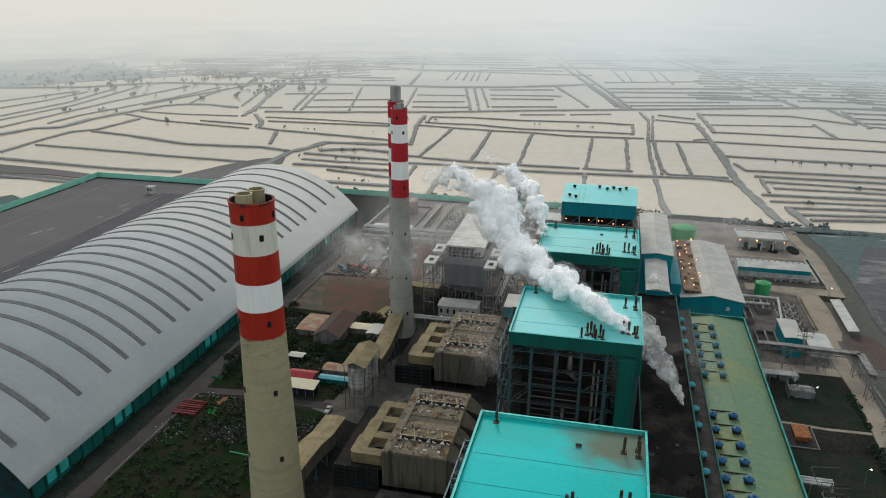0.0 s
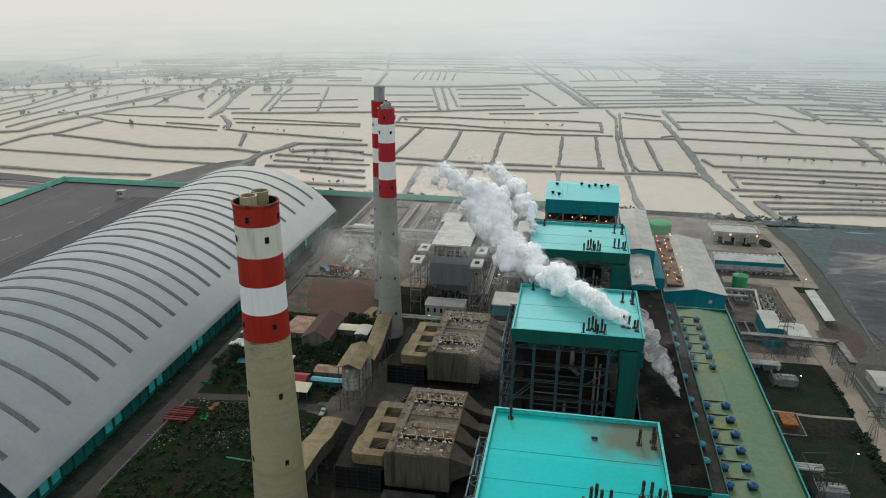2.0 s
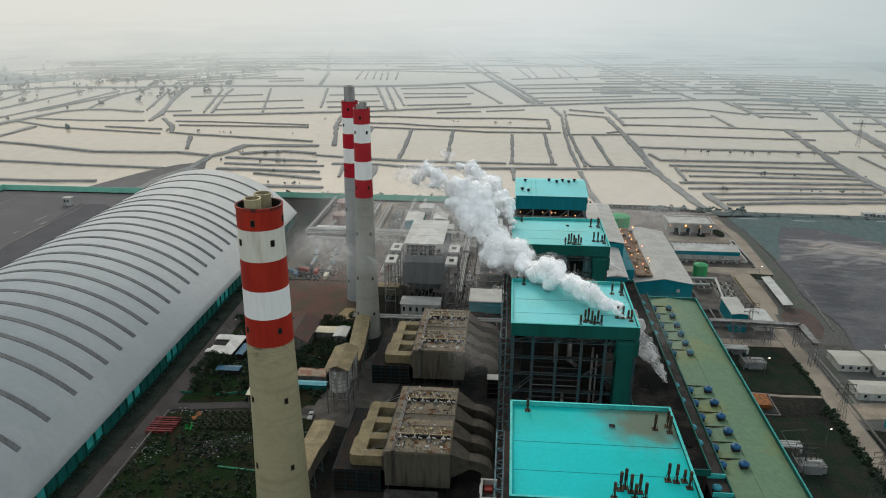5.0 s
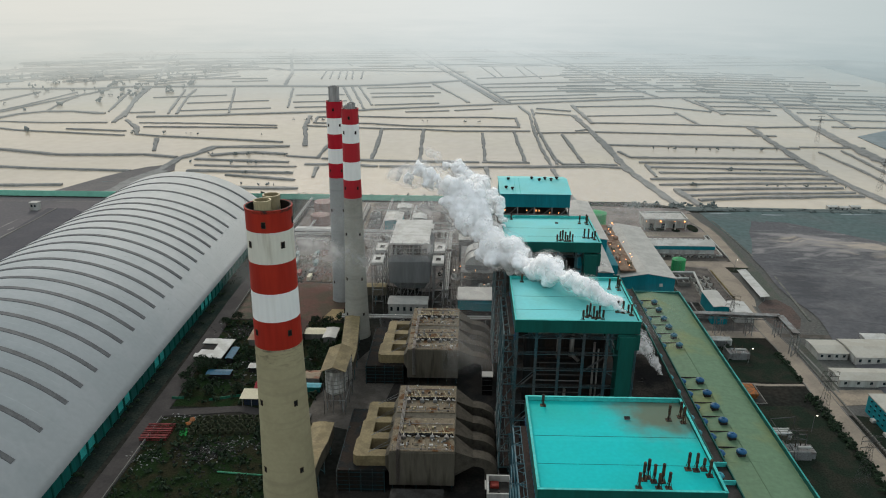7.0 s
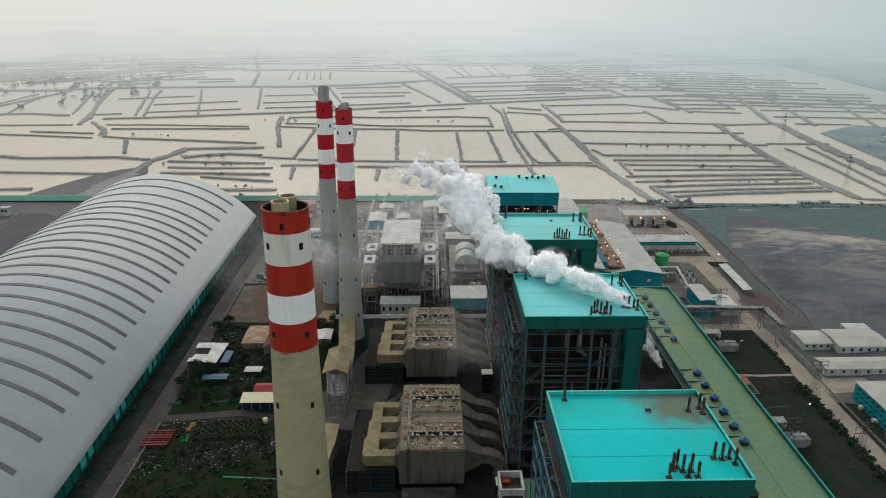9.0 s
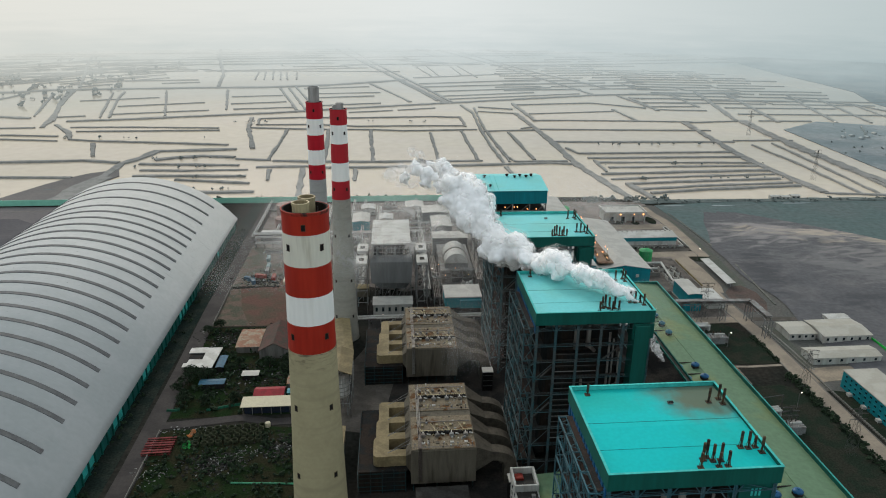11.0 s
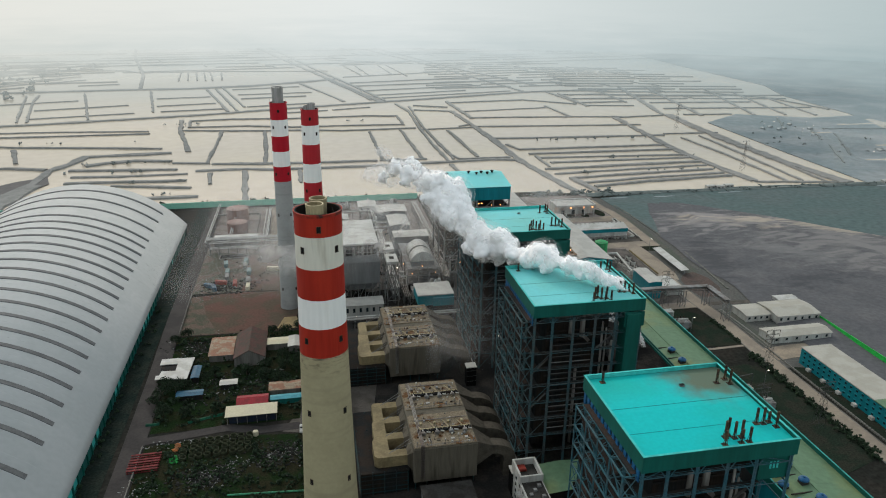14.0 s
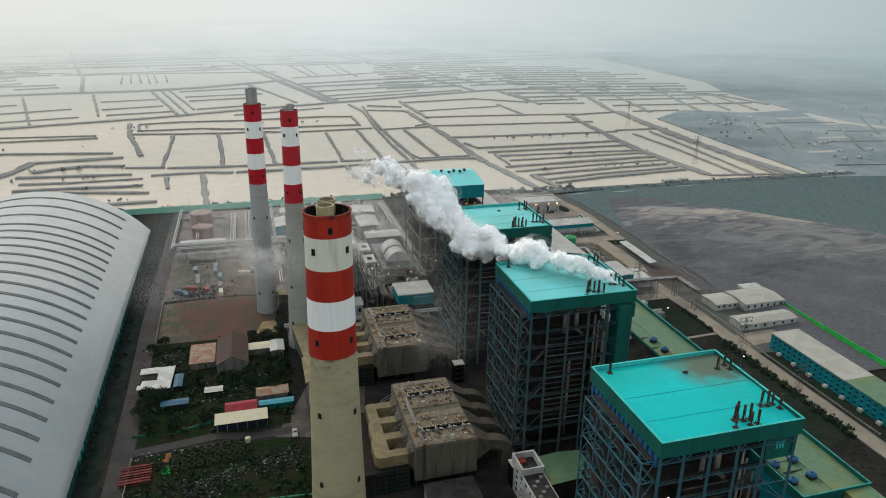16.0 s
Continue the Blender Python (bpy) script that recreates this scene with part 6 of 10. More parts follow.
    part("inlet_walkway", Shape().beam((x1 + 18.2, y0, 9), (x1 + 18.2, y1, 9), 0.5, 0.4), GREYSTEEL, th)
    # fan house below the header; its near-black plate paints the shade between the arms
    fh = part("fan_house_frame", Shape().box(-107.4, -87.5, y0 + 1.8, y0 + 44, 11.6, 12.0), DARK, th)
    for i in range(5):
        for yy in (y0 + 2, y0 + 16, y0 + 30, y0 + 43):
            part("frame_post", Shape().beam((-107 + i * 4.6, yy, 0), (-107 + i * 4.6, yy, 12.4), 0.4), FRAMEDARK, fh)
    for z in (3.6, 7.2):
        part("frame_beam", Shape().beam((-107.5, y0 + 2, z), (-88.5, y0 + 2, z), 0.35, 0.5).beam((-107, y0 + 2, z), (-107, y0 + 43, z), 0.3, 0.4), FRAMEDARK, fh)
    for k in range(2):
        yy = y0 + 12 + 20 * k
        part("draught_fan", Shape().tube((-101, yy - 2.4, 4.2), (-101, yy + 2.4, 4.2), 4.0, 4.0, 20).box(-99, -92, yy - 2, yy + 2, 2, 6), DARK, th)
    part("side_cladding", Shape().box(-107.3, -88, y0 + 1.4, y0 + 1.7, 0, 12.3).box(-107.5, -107.2, y0 + 1.7, y0 + 43, 0, 12.3), DARK, fh, "near-black sheet cladding")
    for k in range(5):
        z = 1.6 + k * 2.4
        part("cladding_rail", Shape().beam((-107.5, y0 + 1.2, z), (-88, y0 + 1.2, z), 0.25, 0.3).beam((-107.8, y0 + 1.2, z), (-107.8, y0 + 43, z), 0.25, 0.3), FRAMEDARK, fh)
    for k in range(5):
        x = -107.4 + k * 4.8
        part("cladding_post", Shape().beam((x, y0 + 1.0, 0), (x, y0 + 1.0, 12.4), 0.3), FRAMEDARK, fh)
    th.scale = (1.0, 1.13, 0.852)
    return th


precipitator(234.8)
precipitator(325.0)
def inlet_hut(y):
    th = thing("inlet_hut", "small soot-dark cladding hut with a pale roof", "hut", "inlet huts", (-44.5, y + 2.5, 0))
    part("wall", Shape().box(-47, -42, y, y + 5, 0, 10.8), HALLDARK, th, "soot-dark cladding")
    part("roof", Shape().soft(-47.3, -41.7, y - 0.3, y + 5.3, 10.8, 11.2, 0.1), GREYROOF, th, "pale roof")
    for k in range(3):
        part("wall_rail", Shape().beam((-47, y - 0.1, 3 + k * 3), (-42, y - 0.1, 3 + k * 3), 0.12), DARKSTEEL, th)


inlet_hut(222)
inlet_hut(313)


def flue_duct(pts, w, h, label):
    """A covered duct on trestles running towards a chimney."""
    th = thing("flue_duct", label, "flue duct", "flue ducts", (pts[0][0], pts[0][1], 0))
    for (xa, ya, za), (xb, yb, zb) in zip(pts, pts[1:]):
        a, b = w / 2, h
        d = math.hypot(xb - xa, yb - ya)
        nx, ny = (yb - ya) / d * a, -(xb - xa) / d * a
        part("duct_run", Shape().add([(xa - nx, ya - ny, za - b), (xa + nx, ya + ny, za - b), (xb + nx, yb + ny, zb - b), (xb - nx, yb - ny, zb - b), (xa - nx, ya - ny, za), (xa + nx, ya + ny, za), (xb + nx, yb + ny, zb), (xb - nx, yb - ny, zb)], [(0, 1, 2, 3), (0, 4, 5, 1), (1, 5, 6, 2), (2, 6, 7, 3), (3, 7, 4, 0)]), TANDARK, th, "darker tan duct casing")
        part("duct_cover", Shape().add([(xa - nx * 1.08, ya - ny * 1.08, za + 0.02), (xa + nx * 1.08, ya + ny * 1.08, za + 0.02), (xb + nx * 1.08, yb + ny * 1.08, zb + 0.02), (xb - nx * 1.08, yb - ny * 1.08, zb + 0.02), (xa, ya, za + 0.7), (xb, yb, zb + 0.7)], [(3, 2, 1, 0), (0, 1, 4), (2, 3, 5), (1, 2, 5, 4), (3, 0, 4, 5)]), TAN, th, "tan sheet cover")
        n = max(1, int(d / 9))
        for i in range(n):
            k = (i + 0.5) / n
            px, py, pz = xa + (xb - xa) * k, ya + (yb - ya) * k, za + (zb - za) * k - b
            part("trestle", Shape().beam((px - nx * 0.9, py - ny * 0.9, 0), (px - nx * 0.9, py - ny * 0.9, pz), 0.45).beam((px + nx * 0.9, py + ny * 0.9, 0), (px + nx * 0.9, py + ny * 0.9, pz), 0.45).beam((px - nx * 0.9, py - ny * 0.9, 1), (px + nx * 0.9, py + ny * 0.9, pz * 0.9), 0.25), STEEL, th)
    return th


flue_duct([(-119, 267, 11.5), (-119, 251, 12.4), (-119.3, 239, 15.2), (-119.6, 215, 17)], 9, 7, "tan covered flue duct leading to the large chimney")
flue_duct([(-117.5, 319, 15), (-118, 335, 14.5), (-120, 356, 14.5), (-122, 376, 15)], 8, 7, "tan covered flue duct leading to the grey chimney")
flue_duct([(-108, 430, 13), (-122, 430, 13), (-131, 430, 14)], 7, 6, "tan covered flue duct leading to the far chimney")


SILOM = material("grimy_silo_steel", (0.46, 0.45, 0.42), 0.6, 0, (0.24, 0.225, 0.20), 1.6, 0.6, 0.15, streak=True)


def ash_silo(x, y):
    th = thing("ash_silo", "round steel ash silo on legs under a tan gabled roof", "silo", "ash silos", (x, y, 0))
    part("shell", Shape().lathe(x, y, [(2.6, 9.0), (4.9, 11.0), (4.9, 22.5), (0.01, 23)], 28), SILOM, th, "streaked pale steel shell")
    for z in (11.7, 13.8, 16, 18.2, 20.6):
        part("hoop", Shape().lathe(x, y, [(4.92, z - 0.12), (5.05, z - 0.12), (5.05, z + 0.12), (4.92, z + 0.12)], 28), GREYSTEEL, th)
    for q in range(6):
        a = radians(60 * q + 20)
        part("leg", Shape().beam((x + 4.6 * math.cos(a), y + 4.6 * math.sin(a), 0), (x + 4.6 * math.cos(a), y + 4.6 * math.sin(a), 11.4), 0.45), GREYSTEEL, th)
    return th


ash_silo(-118.6, 297.5)
ash_silo(-117.4, 309.5)
sr = thing("silo_roof", "tan gabled sheet roof over the ash silos on steel posts", "roof", "", (-117, 305, 0))
part("roof_sheet", Shape().gable(-124, -113, 291.5, 316, 24, 26.4, None, 0.3, 0.6), TAN, sr)
for px, py in ((-123.6, 292), (-113.4, 292), (-123.6, 315.5), (-113.4, 315.5), (-123.6, 303.5), (-113.4, 303.5)):
    part("roof_post", Shape().beam((px, py, 0), (px, py, 24), 0.28), DARKSTEEL, sr)
part("tie_beam", Shape().beam((-123.6, 292, 8), (-113.4, 292, 8), 0.3).beam((-113.4, 292, 8), (-113.4, 315.5, 8), 0.3), GREYSTEEL, sr)


# ---- coal storage hall ----
def storage_hall():
    xc, half, rise, eave, y0, y1 = -300.0, 76.0, 36.0, 10.0, 192.0, 600.0
    R = (half ** 2 + rise ** 2) / (2 * rise)
    span = math.asin(half / R)
    th = thing("coal_storage_hall", "vast arched pale grey coal storage hall with dark rooflight strips", "storage hall", "", (xc, 396, 0))

    def arc(a, lift=0.0):
        return xc + (R + lift) * math.sin(a), eave + rise - R + (R + lift) * math.cos(a)

    def askew(sh):
        """The hall stands slightly askew to the rest of the plant."""
        sh.v = [(x + 4.5 * (600.0 - y) / 400.0, y, z) for x, y, z in sh.v]
        return sh

    n = 48
    s = Shape()
    for lift in (0.0, -0.5):
        for y in (y0 - 1.0, y1 + 1.0):
            s.v += [(arc(-span * 1.015 + 2.03 * span * i / n, lift)[0], y, arc(-span * 1.015 + 2.03 * span * i / n, lift)[1]) for i in range(n + 1)]
    m = n + 1
    s.f = [(i, i + 1, m + i + 1, m + i) for i in range(n)] + [(3 * m + i, 3 * m + i + 1, 2 * m + i + 1, 2 * m + i) for i in range(n)]
    s.f += [(2 * m + i, 2 * m + i + 1, i + 1, i) for i in range(n)] + [(m + i, m + i + 1, 3 * m + i + 1, 3 * m + i) for i in range(n)]
    s.f += [(0, m, 3 * m, 2 * m), (n, 2 * m + n, 3 * m + n, m + n)]
    part("roof", askew(s), DOME, th, "pale grey arched sheet roof", True)
    # roof joints between the strips
    bays = [199.8, 219.4, 240.9, 262.7] + [277.1 + 14.92 * i for i in range(17)] + [537.8, 560.8, 582.6]
    for k, y in enumerate(bays):
        gs = Shape()
        a0, a1 = -math.asin(66 / R), math.asin((65.3 - 0.0085 * (y - 200)) / R)
        for lift in (0.06, 0.34):
            for yy in (y - 1.45, y + 1.45):
                gs.v += [(arc(a0 + (a1 - a0) * i / 30, lift)[0], yy, arc(a0 + (a1 - a0) * i / 30, lift)[1]) for i in range(31)]
        q = 31
        gs.f = [(2 * q + i, 2 * q + i + 1, 3 * q + i + 1, 3 * q + i) for i in range(30)] + [(i, i + 1, 2 * q + i + 1, 2 * q + i) for i in range(30)] + [(3 * q + i, 3 * q + i + 1, q + i + 1, q + i) for i in range(30)] + [(30, q + 30, 3 * q + 30, 2 * q + 30), (0, 2 * q, 3 * q, q)]
        part("rooflight_strip", askew(gs), GROOVE, th, "dark grey translucent strip")
        js = Shape()
        for i in range(30):
            b0, b1 = -span + 2 * span * i / 30, -span + 2 * span * (i + 1) / 30
            js.beam((arc(b0, 0.01)[0], y + 7.6, arc(b0, 0.01)[1]), (arc(b1, 0.01)[0], y + 7.6, arc(b1, 0.01)[1]), 0.10, 0.04)
        part("sheet_joint", askew(js), DOME, th)
    # side walls in teal sheet with posts
    for sg in (-1, 1):
        xw = xc + sg * (half - 1.5)
        w = part("side_wall", askew(Shape().box(xw - 0.25, xw + 0.25, y0, y1, 0, eave + 0.6)), DOMEWALL, th, "teal sheet side wall")
        if sg == 1:
            post = Shape().box(0.26, 0.9, -0.35, 0.35, 0, eave).mesh("wall_post", FASCIA, local=True)
            pane = Shape().box(0.26, 0.4, -2.4, 2.4, 2.2, eave - 0.8).mesh("wall_sheet", PARAPET, local=True)
            yy = y0 + 2
            i = 0
            while yy < y1:
                part("wall_post", post, None, w).location = site(xw + 4.5 * (600 - yy) / 400, yy)
                if rng.random() < 0.16:
                    part("wall_sheet", pane, None, w, "paler replaced sheet").location = site(xw + 4.5 * (600 - yy) / 400, yy + 3.8)
                yy += 7.6
    for y in (y0, y1):
        gw = Shape()
        pts = [(arc(-span + 2 * span * i / 30)[0], arc(-span + 2 * span * i / 30)[1] - 0.6) for i in range(31)]
        for dy in (-0.2, 0.2):
            gw.v += [(px, y + dy, pz) for px, pz in pts] + [(px, y + dy, 0) for px, pz in pts]
        for o in (0, 62):
            gw.f += [(o + i, o + i + 1, o + 31 + i + 1, o + 31 + i) if o else (o + 31 + i, o + 31 + i + 1, o + i + 1, o + i) for i in range(30)]
        part("end_wall", askew(gw), FRAMEDARK, th, "teal sheet end wall")
    return th


storage_hall()


# ---- turbine hall and bunker bay ----
def turbine_hall():
    x0, x1, xr, y0, y1 = 42.4, 72.0, 55.6, 159.0, 398.0
    th = thing("turbine_hall", "long turbine hall with a dull green algae-stained roof and teal edges", "turbine hall", "", (58, 283, 0))
    part("wall", Shape().box(x0 + 0.3, x1 - 0.3, y0 + 0.3, y1 - 0.3, 0, 22.6), BLUEWALL, th, "turquoise sheet walls")
    roof = part("roof", Shape().add([(x0, y0, 22.8), (xr, y0, 24.2), (x1, y0, 22.6), (x0, y1, 22.8), (xr, y1, 24.2), (x1, y1, 22.6), (x0, y0, 22.2), (x1, y0, 22.2), (x0, y1, 22.2), (x1, y1, 22.2)], [(0, 1, 4, 3), (1, 2, 5, 4), (0, 6, 7, 2, 1), (3, 4, 5, 9, 8), (0, 3, 8, 6), (2, 7, 9, 5), (6, 8, 9, 7)]), HALLROOF, th, "dull green stained roof sheets")
    part("ridge_cap", Shape().box(xr - 0.25, xr + 0.25, y0, y1, 24.15, 24.35), HALLROOF, roof)
    for i in range(19):
        yy = y0 + 6 + i * 12.0
        part("sheet_lap", Shape().beam((x0 + 0.6, yy, 22.9), (xr, yy, 24.22), 0.03, 0.015).beam((xr, yy, 24.22), (x1 - 0.6, yy, 22.7), 0.03, 0.015), HALLROOF, roof)
    for b in ((x0 - 0.5, x0, y0 - 0.5, y1 + 0.5), (x1, x1 + 0.6, y0 - 0.5, y1 + 0.5), (x0, x1, y0 - 0.5, y0), (x0, x1, y1, y1 + 0.5)):
        pr = part("parapet", Shape().box(*b, 20.5, 24.4), FASCIA, th, "dark teal parapet")
        part("coping", Shape().box(b[0] - 0.02, b[1] + 0.02, b[2] - 0.02, b[3] + 0.02, 24.4, 24.55), COPING, pr, "dull turquoise coping")
    for ys in ([168, 178.5, 189], [229.5, 241, 252.5, 264, 275.5, 287], [324, 335, 346, 357, 369, 380]):
        for yy in ys:
            part("roof_walkway", Shape().box(x0 + 2.5, xr - 1.5, yy + 5.1, yy + 5.6, 23.6, 24.0), GRATE, roof, "dark roof walkway")
    part("front_wing", Shape().box(60.5, x1, 60, y0 - 0.51, 0, 23.4), HALLROOF, th, "dull green lower wing")
    part("front_wing", Shape().box(x0, 60, 100, y0 - 0.51, 0, 17), HALLDARK, th, "soot-dark lower wing")
    return th


turbine_hall()


def roof_fan(x, y, z, mat, r=1.9, group="turbine hall roof fans", colour="blue"):
    th = thing("roof_fan", colour + " mushroom-shaped roof fan on a square curb", "roof fan", group, (x, y, z))
    part("curb", Shape().soft(x - r * 0.8, x + r * 0.8, y - r * 0.8, y + r * 0.8, z - 0.8, z + 0.5, 0.1), STRIP, th)
    part("cowl", Shape().lathe(x, y, [(r * 0.75, z + 0.4), (r * 0.8, z + 0.9), (r * 1.12, z + 1.0), (r * 1.15, z + 1.25), (r * 0.95, z + 1.75), (r * 0.5, z + 2.1), (0.01, z + 2.2)], 20), mat, th, colour + " fan cowl", True)
    part("motor_cap", Shape().lathe(x, y, [(r * 0.3, z + 2.0), (r * 0.3, z + 2.45), (0.01, z + 2.5)], 10), mat, th)
    return th


for ys in ([168, 178.5, 189], [229.5, 241, 252.5, 264, 275.5, 287], [324, 335, 346, 357, 369, 380]):
    for yy in ys:
        far = yy > 320
        roof_fan(44.9, yy, 23.6, FANFAR if far else FANBLUE, 1.65 if far else 1.8, colour="dull teal" if far else "blue")
        roof_fan(53.2, yy, 24.4, FANFAR if far else FANBLUE, 1.65 if far else 1.8, colour="dull teal" if far else "blue")

bay = thing("bunker_bay", "coal bunker bay with a soot-black flat roof", "bunker bay", "", (24, 300, 0))
part("wall", Shape().box(14.2, 33.6, 209, 392, 0, 35), DARK, bay, "soot-dark walls")
part("roof", Shape().box(13.6, 34, 208.6, 392.4, 35, 35.6), HALLDARK, bay, "soot-black roof")
for b in ((13.2, 13.6, 208.2, 392.8), (34, 34.4, 208.2, 392.8), (13.6, 34, 208.2, 208.6), (13.6, 34, 392.4, 392.8)):
    part("parapet", Shape().box(*b, 34, 36.7), FASCIA, bay, "dark teal parapet edge")
for i in range(34):
    xx, yy = rng.uniform(15, 32.5), rng.uniform(212, 390)
    w, d = rng.uniform(0.3, 1.3), rng.uniform(0.3, 1.6)
    part("roof_debris", Shape().soft(xx - w, xx + w, yy - d, yy + d, 35.6, 35.6 + rng.uniform(0.1, 0.4), 0.08), rng.choice((STRIP, HALLDARK, HALLDARK)), bay)
strip = thing("heater_bay", "narrow heater bay with a grimy flat roof", "heater bay", "", (38, 300, 0))
part("wall", Shape().box(34.5, 42, 190, 390, 0, 28.5), DARK, strip)
part("roof", Shape().box(34.4, 42, 190, 390.2, 28.5, 29.1), STRIP, strip, "grimy grey flat roof")
part("parapet", Shape().box(41.7, 42.1, 190, 390.2, 29.1, 30.2), FASCIA, strip)
part("cross_wall", Shape().box(34.5, 41.7, 203, 203.4, 29.1, 31), PARAPET, strip)
part("cross_wall", Shape().box(34.5, 41.7, 214, 214.4, 29.1, 31), PARAPET, strip)
for yy in (206, 234, 245, 266, 279, 300, 333, 345, 360, 372):
    roof_fan(36.6, yy, 29.9, FANTEAL, 1.5, "heater bay roof fans", "turquoise")

# ---- rear halls ----
hall = thing("rear_hall", "large turquoise workshop hall with a grey gabled roof", "hall", "", (57, 473, 0))
part("wall", Shape().prism([(40, 420), (75.5, 420), (75.5, 527), (40, 527)], 0, 24.5), BLUEWALL, hall, "turquoise sheet walls")
part("gable_wall", Shape().add([(40, 420, 24.4), (75.5, 420, 24.4), (58, 420, 27.2), (40, 421, 24.4), (75.5, 421, 24.4), (58, 421, 27.2)], [(0, 1, 2), (5, 4, 3)]), BLUEWALL, hall)
part("roof", Shape().gable(40, 75.5, 420, 527, 24.6, 27.5, 58, 0.3, 0.6), GREYROOF, hall, "grey sheet roof")
for i in range(17):
    part("roof_joint", Shape().beam((40, 424 + i * 6.2, 24.96), (58, 424 + i * 6.2, 27.82), 0.12, 0.06).beam((58, 424 + i * 6.2, 27.82), (75.6, 424 + i * 6.2, 24.96), 0.12, 0.06), GREYROOF, hall)
part("plaque", Shape().box(66, 68, 419.7, 419.96, 19, 21), WHITEWALL, hall)
plat = thing("lamp_platform", "brown equipment platform lit by rows of orange lamps", "platform", "", (50, 470, 0))
part("deck", Shape().box(41.5, 51.5, 424, 522, 27.5, 28.2), material("rusty_tan_deck", (0.235, 0.165, 0.115), 0.85, 0, (0.17, 0.10, 0.065), 5, 0.8, 0.25), plat)
for i in range(11):
    xx, yy = rng.choice((42.6, 45.5, 48.2)), 427 + i * 8.4 + rng.uniform(-1.5, 1.5)
    part("cooler_box", Shape().soft(xx, xx + rng.uniform(1.6, 3.0), yy, yy + rng.uniform(2, 4), 28.2, 28.2 + rng.uniform(0.8, 2.0), 0.2), rng.choice((RUSTROOF, ESPTOP, GREYSTEEL)), plat)
for i in range(19):
    xx, yy = rng.choice((42.0, 46.8, 51.8)), 426 + i * 5.1 + rng.uniform(-1.5, 1.5)
    lp = part("lamp_pole", Shape().tube((xx, yy, 28), (xx, yy, 31.2), 0.1, 0.08, 6), GREYSTEEL, plat)
    part("lamp_globe", Shape().blob((xx, yy, 31.5), 0.36, rng, 0.05), LAMPGLOW, lp, "glowing orange lamp")

ctl = thing("conveyor_house", "tall turquoise conveyor house with a long grey roof", "conveyor house", "", (25, 484, 0))
part("wall", Shape().box(16.5, 34, 438, 528, 0, 44), BLUEWALL, ctl, "turquoise sheet walls")
part("roof", Shape().gable(16.2, 34.3, 437.6, 528.4, 44, 45.2, None, 0.3, 0.5), GREYROOF, ctl, "grey sheet roof")
part("annex", Shape().box(34, 40, 425, 470, 0, 31), BLUEWALL, ctl)
gal = thing("conveyor_gallery", "sloping grey-roofed conveyor gallery on posts", "conveyor gallery", "", (25, 415, 0))
part("gallery", Shape().add([(18.5, 392, 33), (30.5, 392, 33), (30.5, 438, 33), (18.5, 438, 33), (18.5, 392, 38.4), (30.5, 392, 38.4), (30.5, 438, 40.6), (18.5, 438, 40.6)], [(3, 2, 1, 0), (0, 1, 5, 4), (1, 2, 6, 5), (2, 3, 7, 6), (3, 0, 4, 7), (4, 5, 6, 7)]), BLUEWALL, gal)
part("gallery_roof", Shape().add([(18, 391.6, 38.5), (24.5, 391.6, 39.7), (31, 391.6, 38.5), (18, 438, 40.7), (24.5, 438, 41.9), (31, 438, 40.7)], [(0, 1, 4, 3), (1, 2, 5, 4), (0, 2, 1), (3, 4, 5), (0, 3, 5, 2)]), GREYROOF, gal, "grey sheet roof")
for yy in (396, 410, 424):
    for xx in (20, 29):
        part("gallery_post", Shape().beam((xx, yy, 0), (xx, yy, 33), 0.6), STEEL, gal)


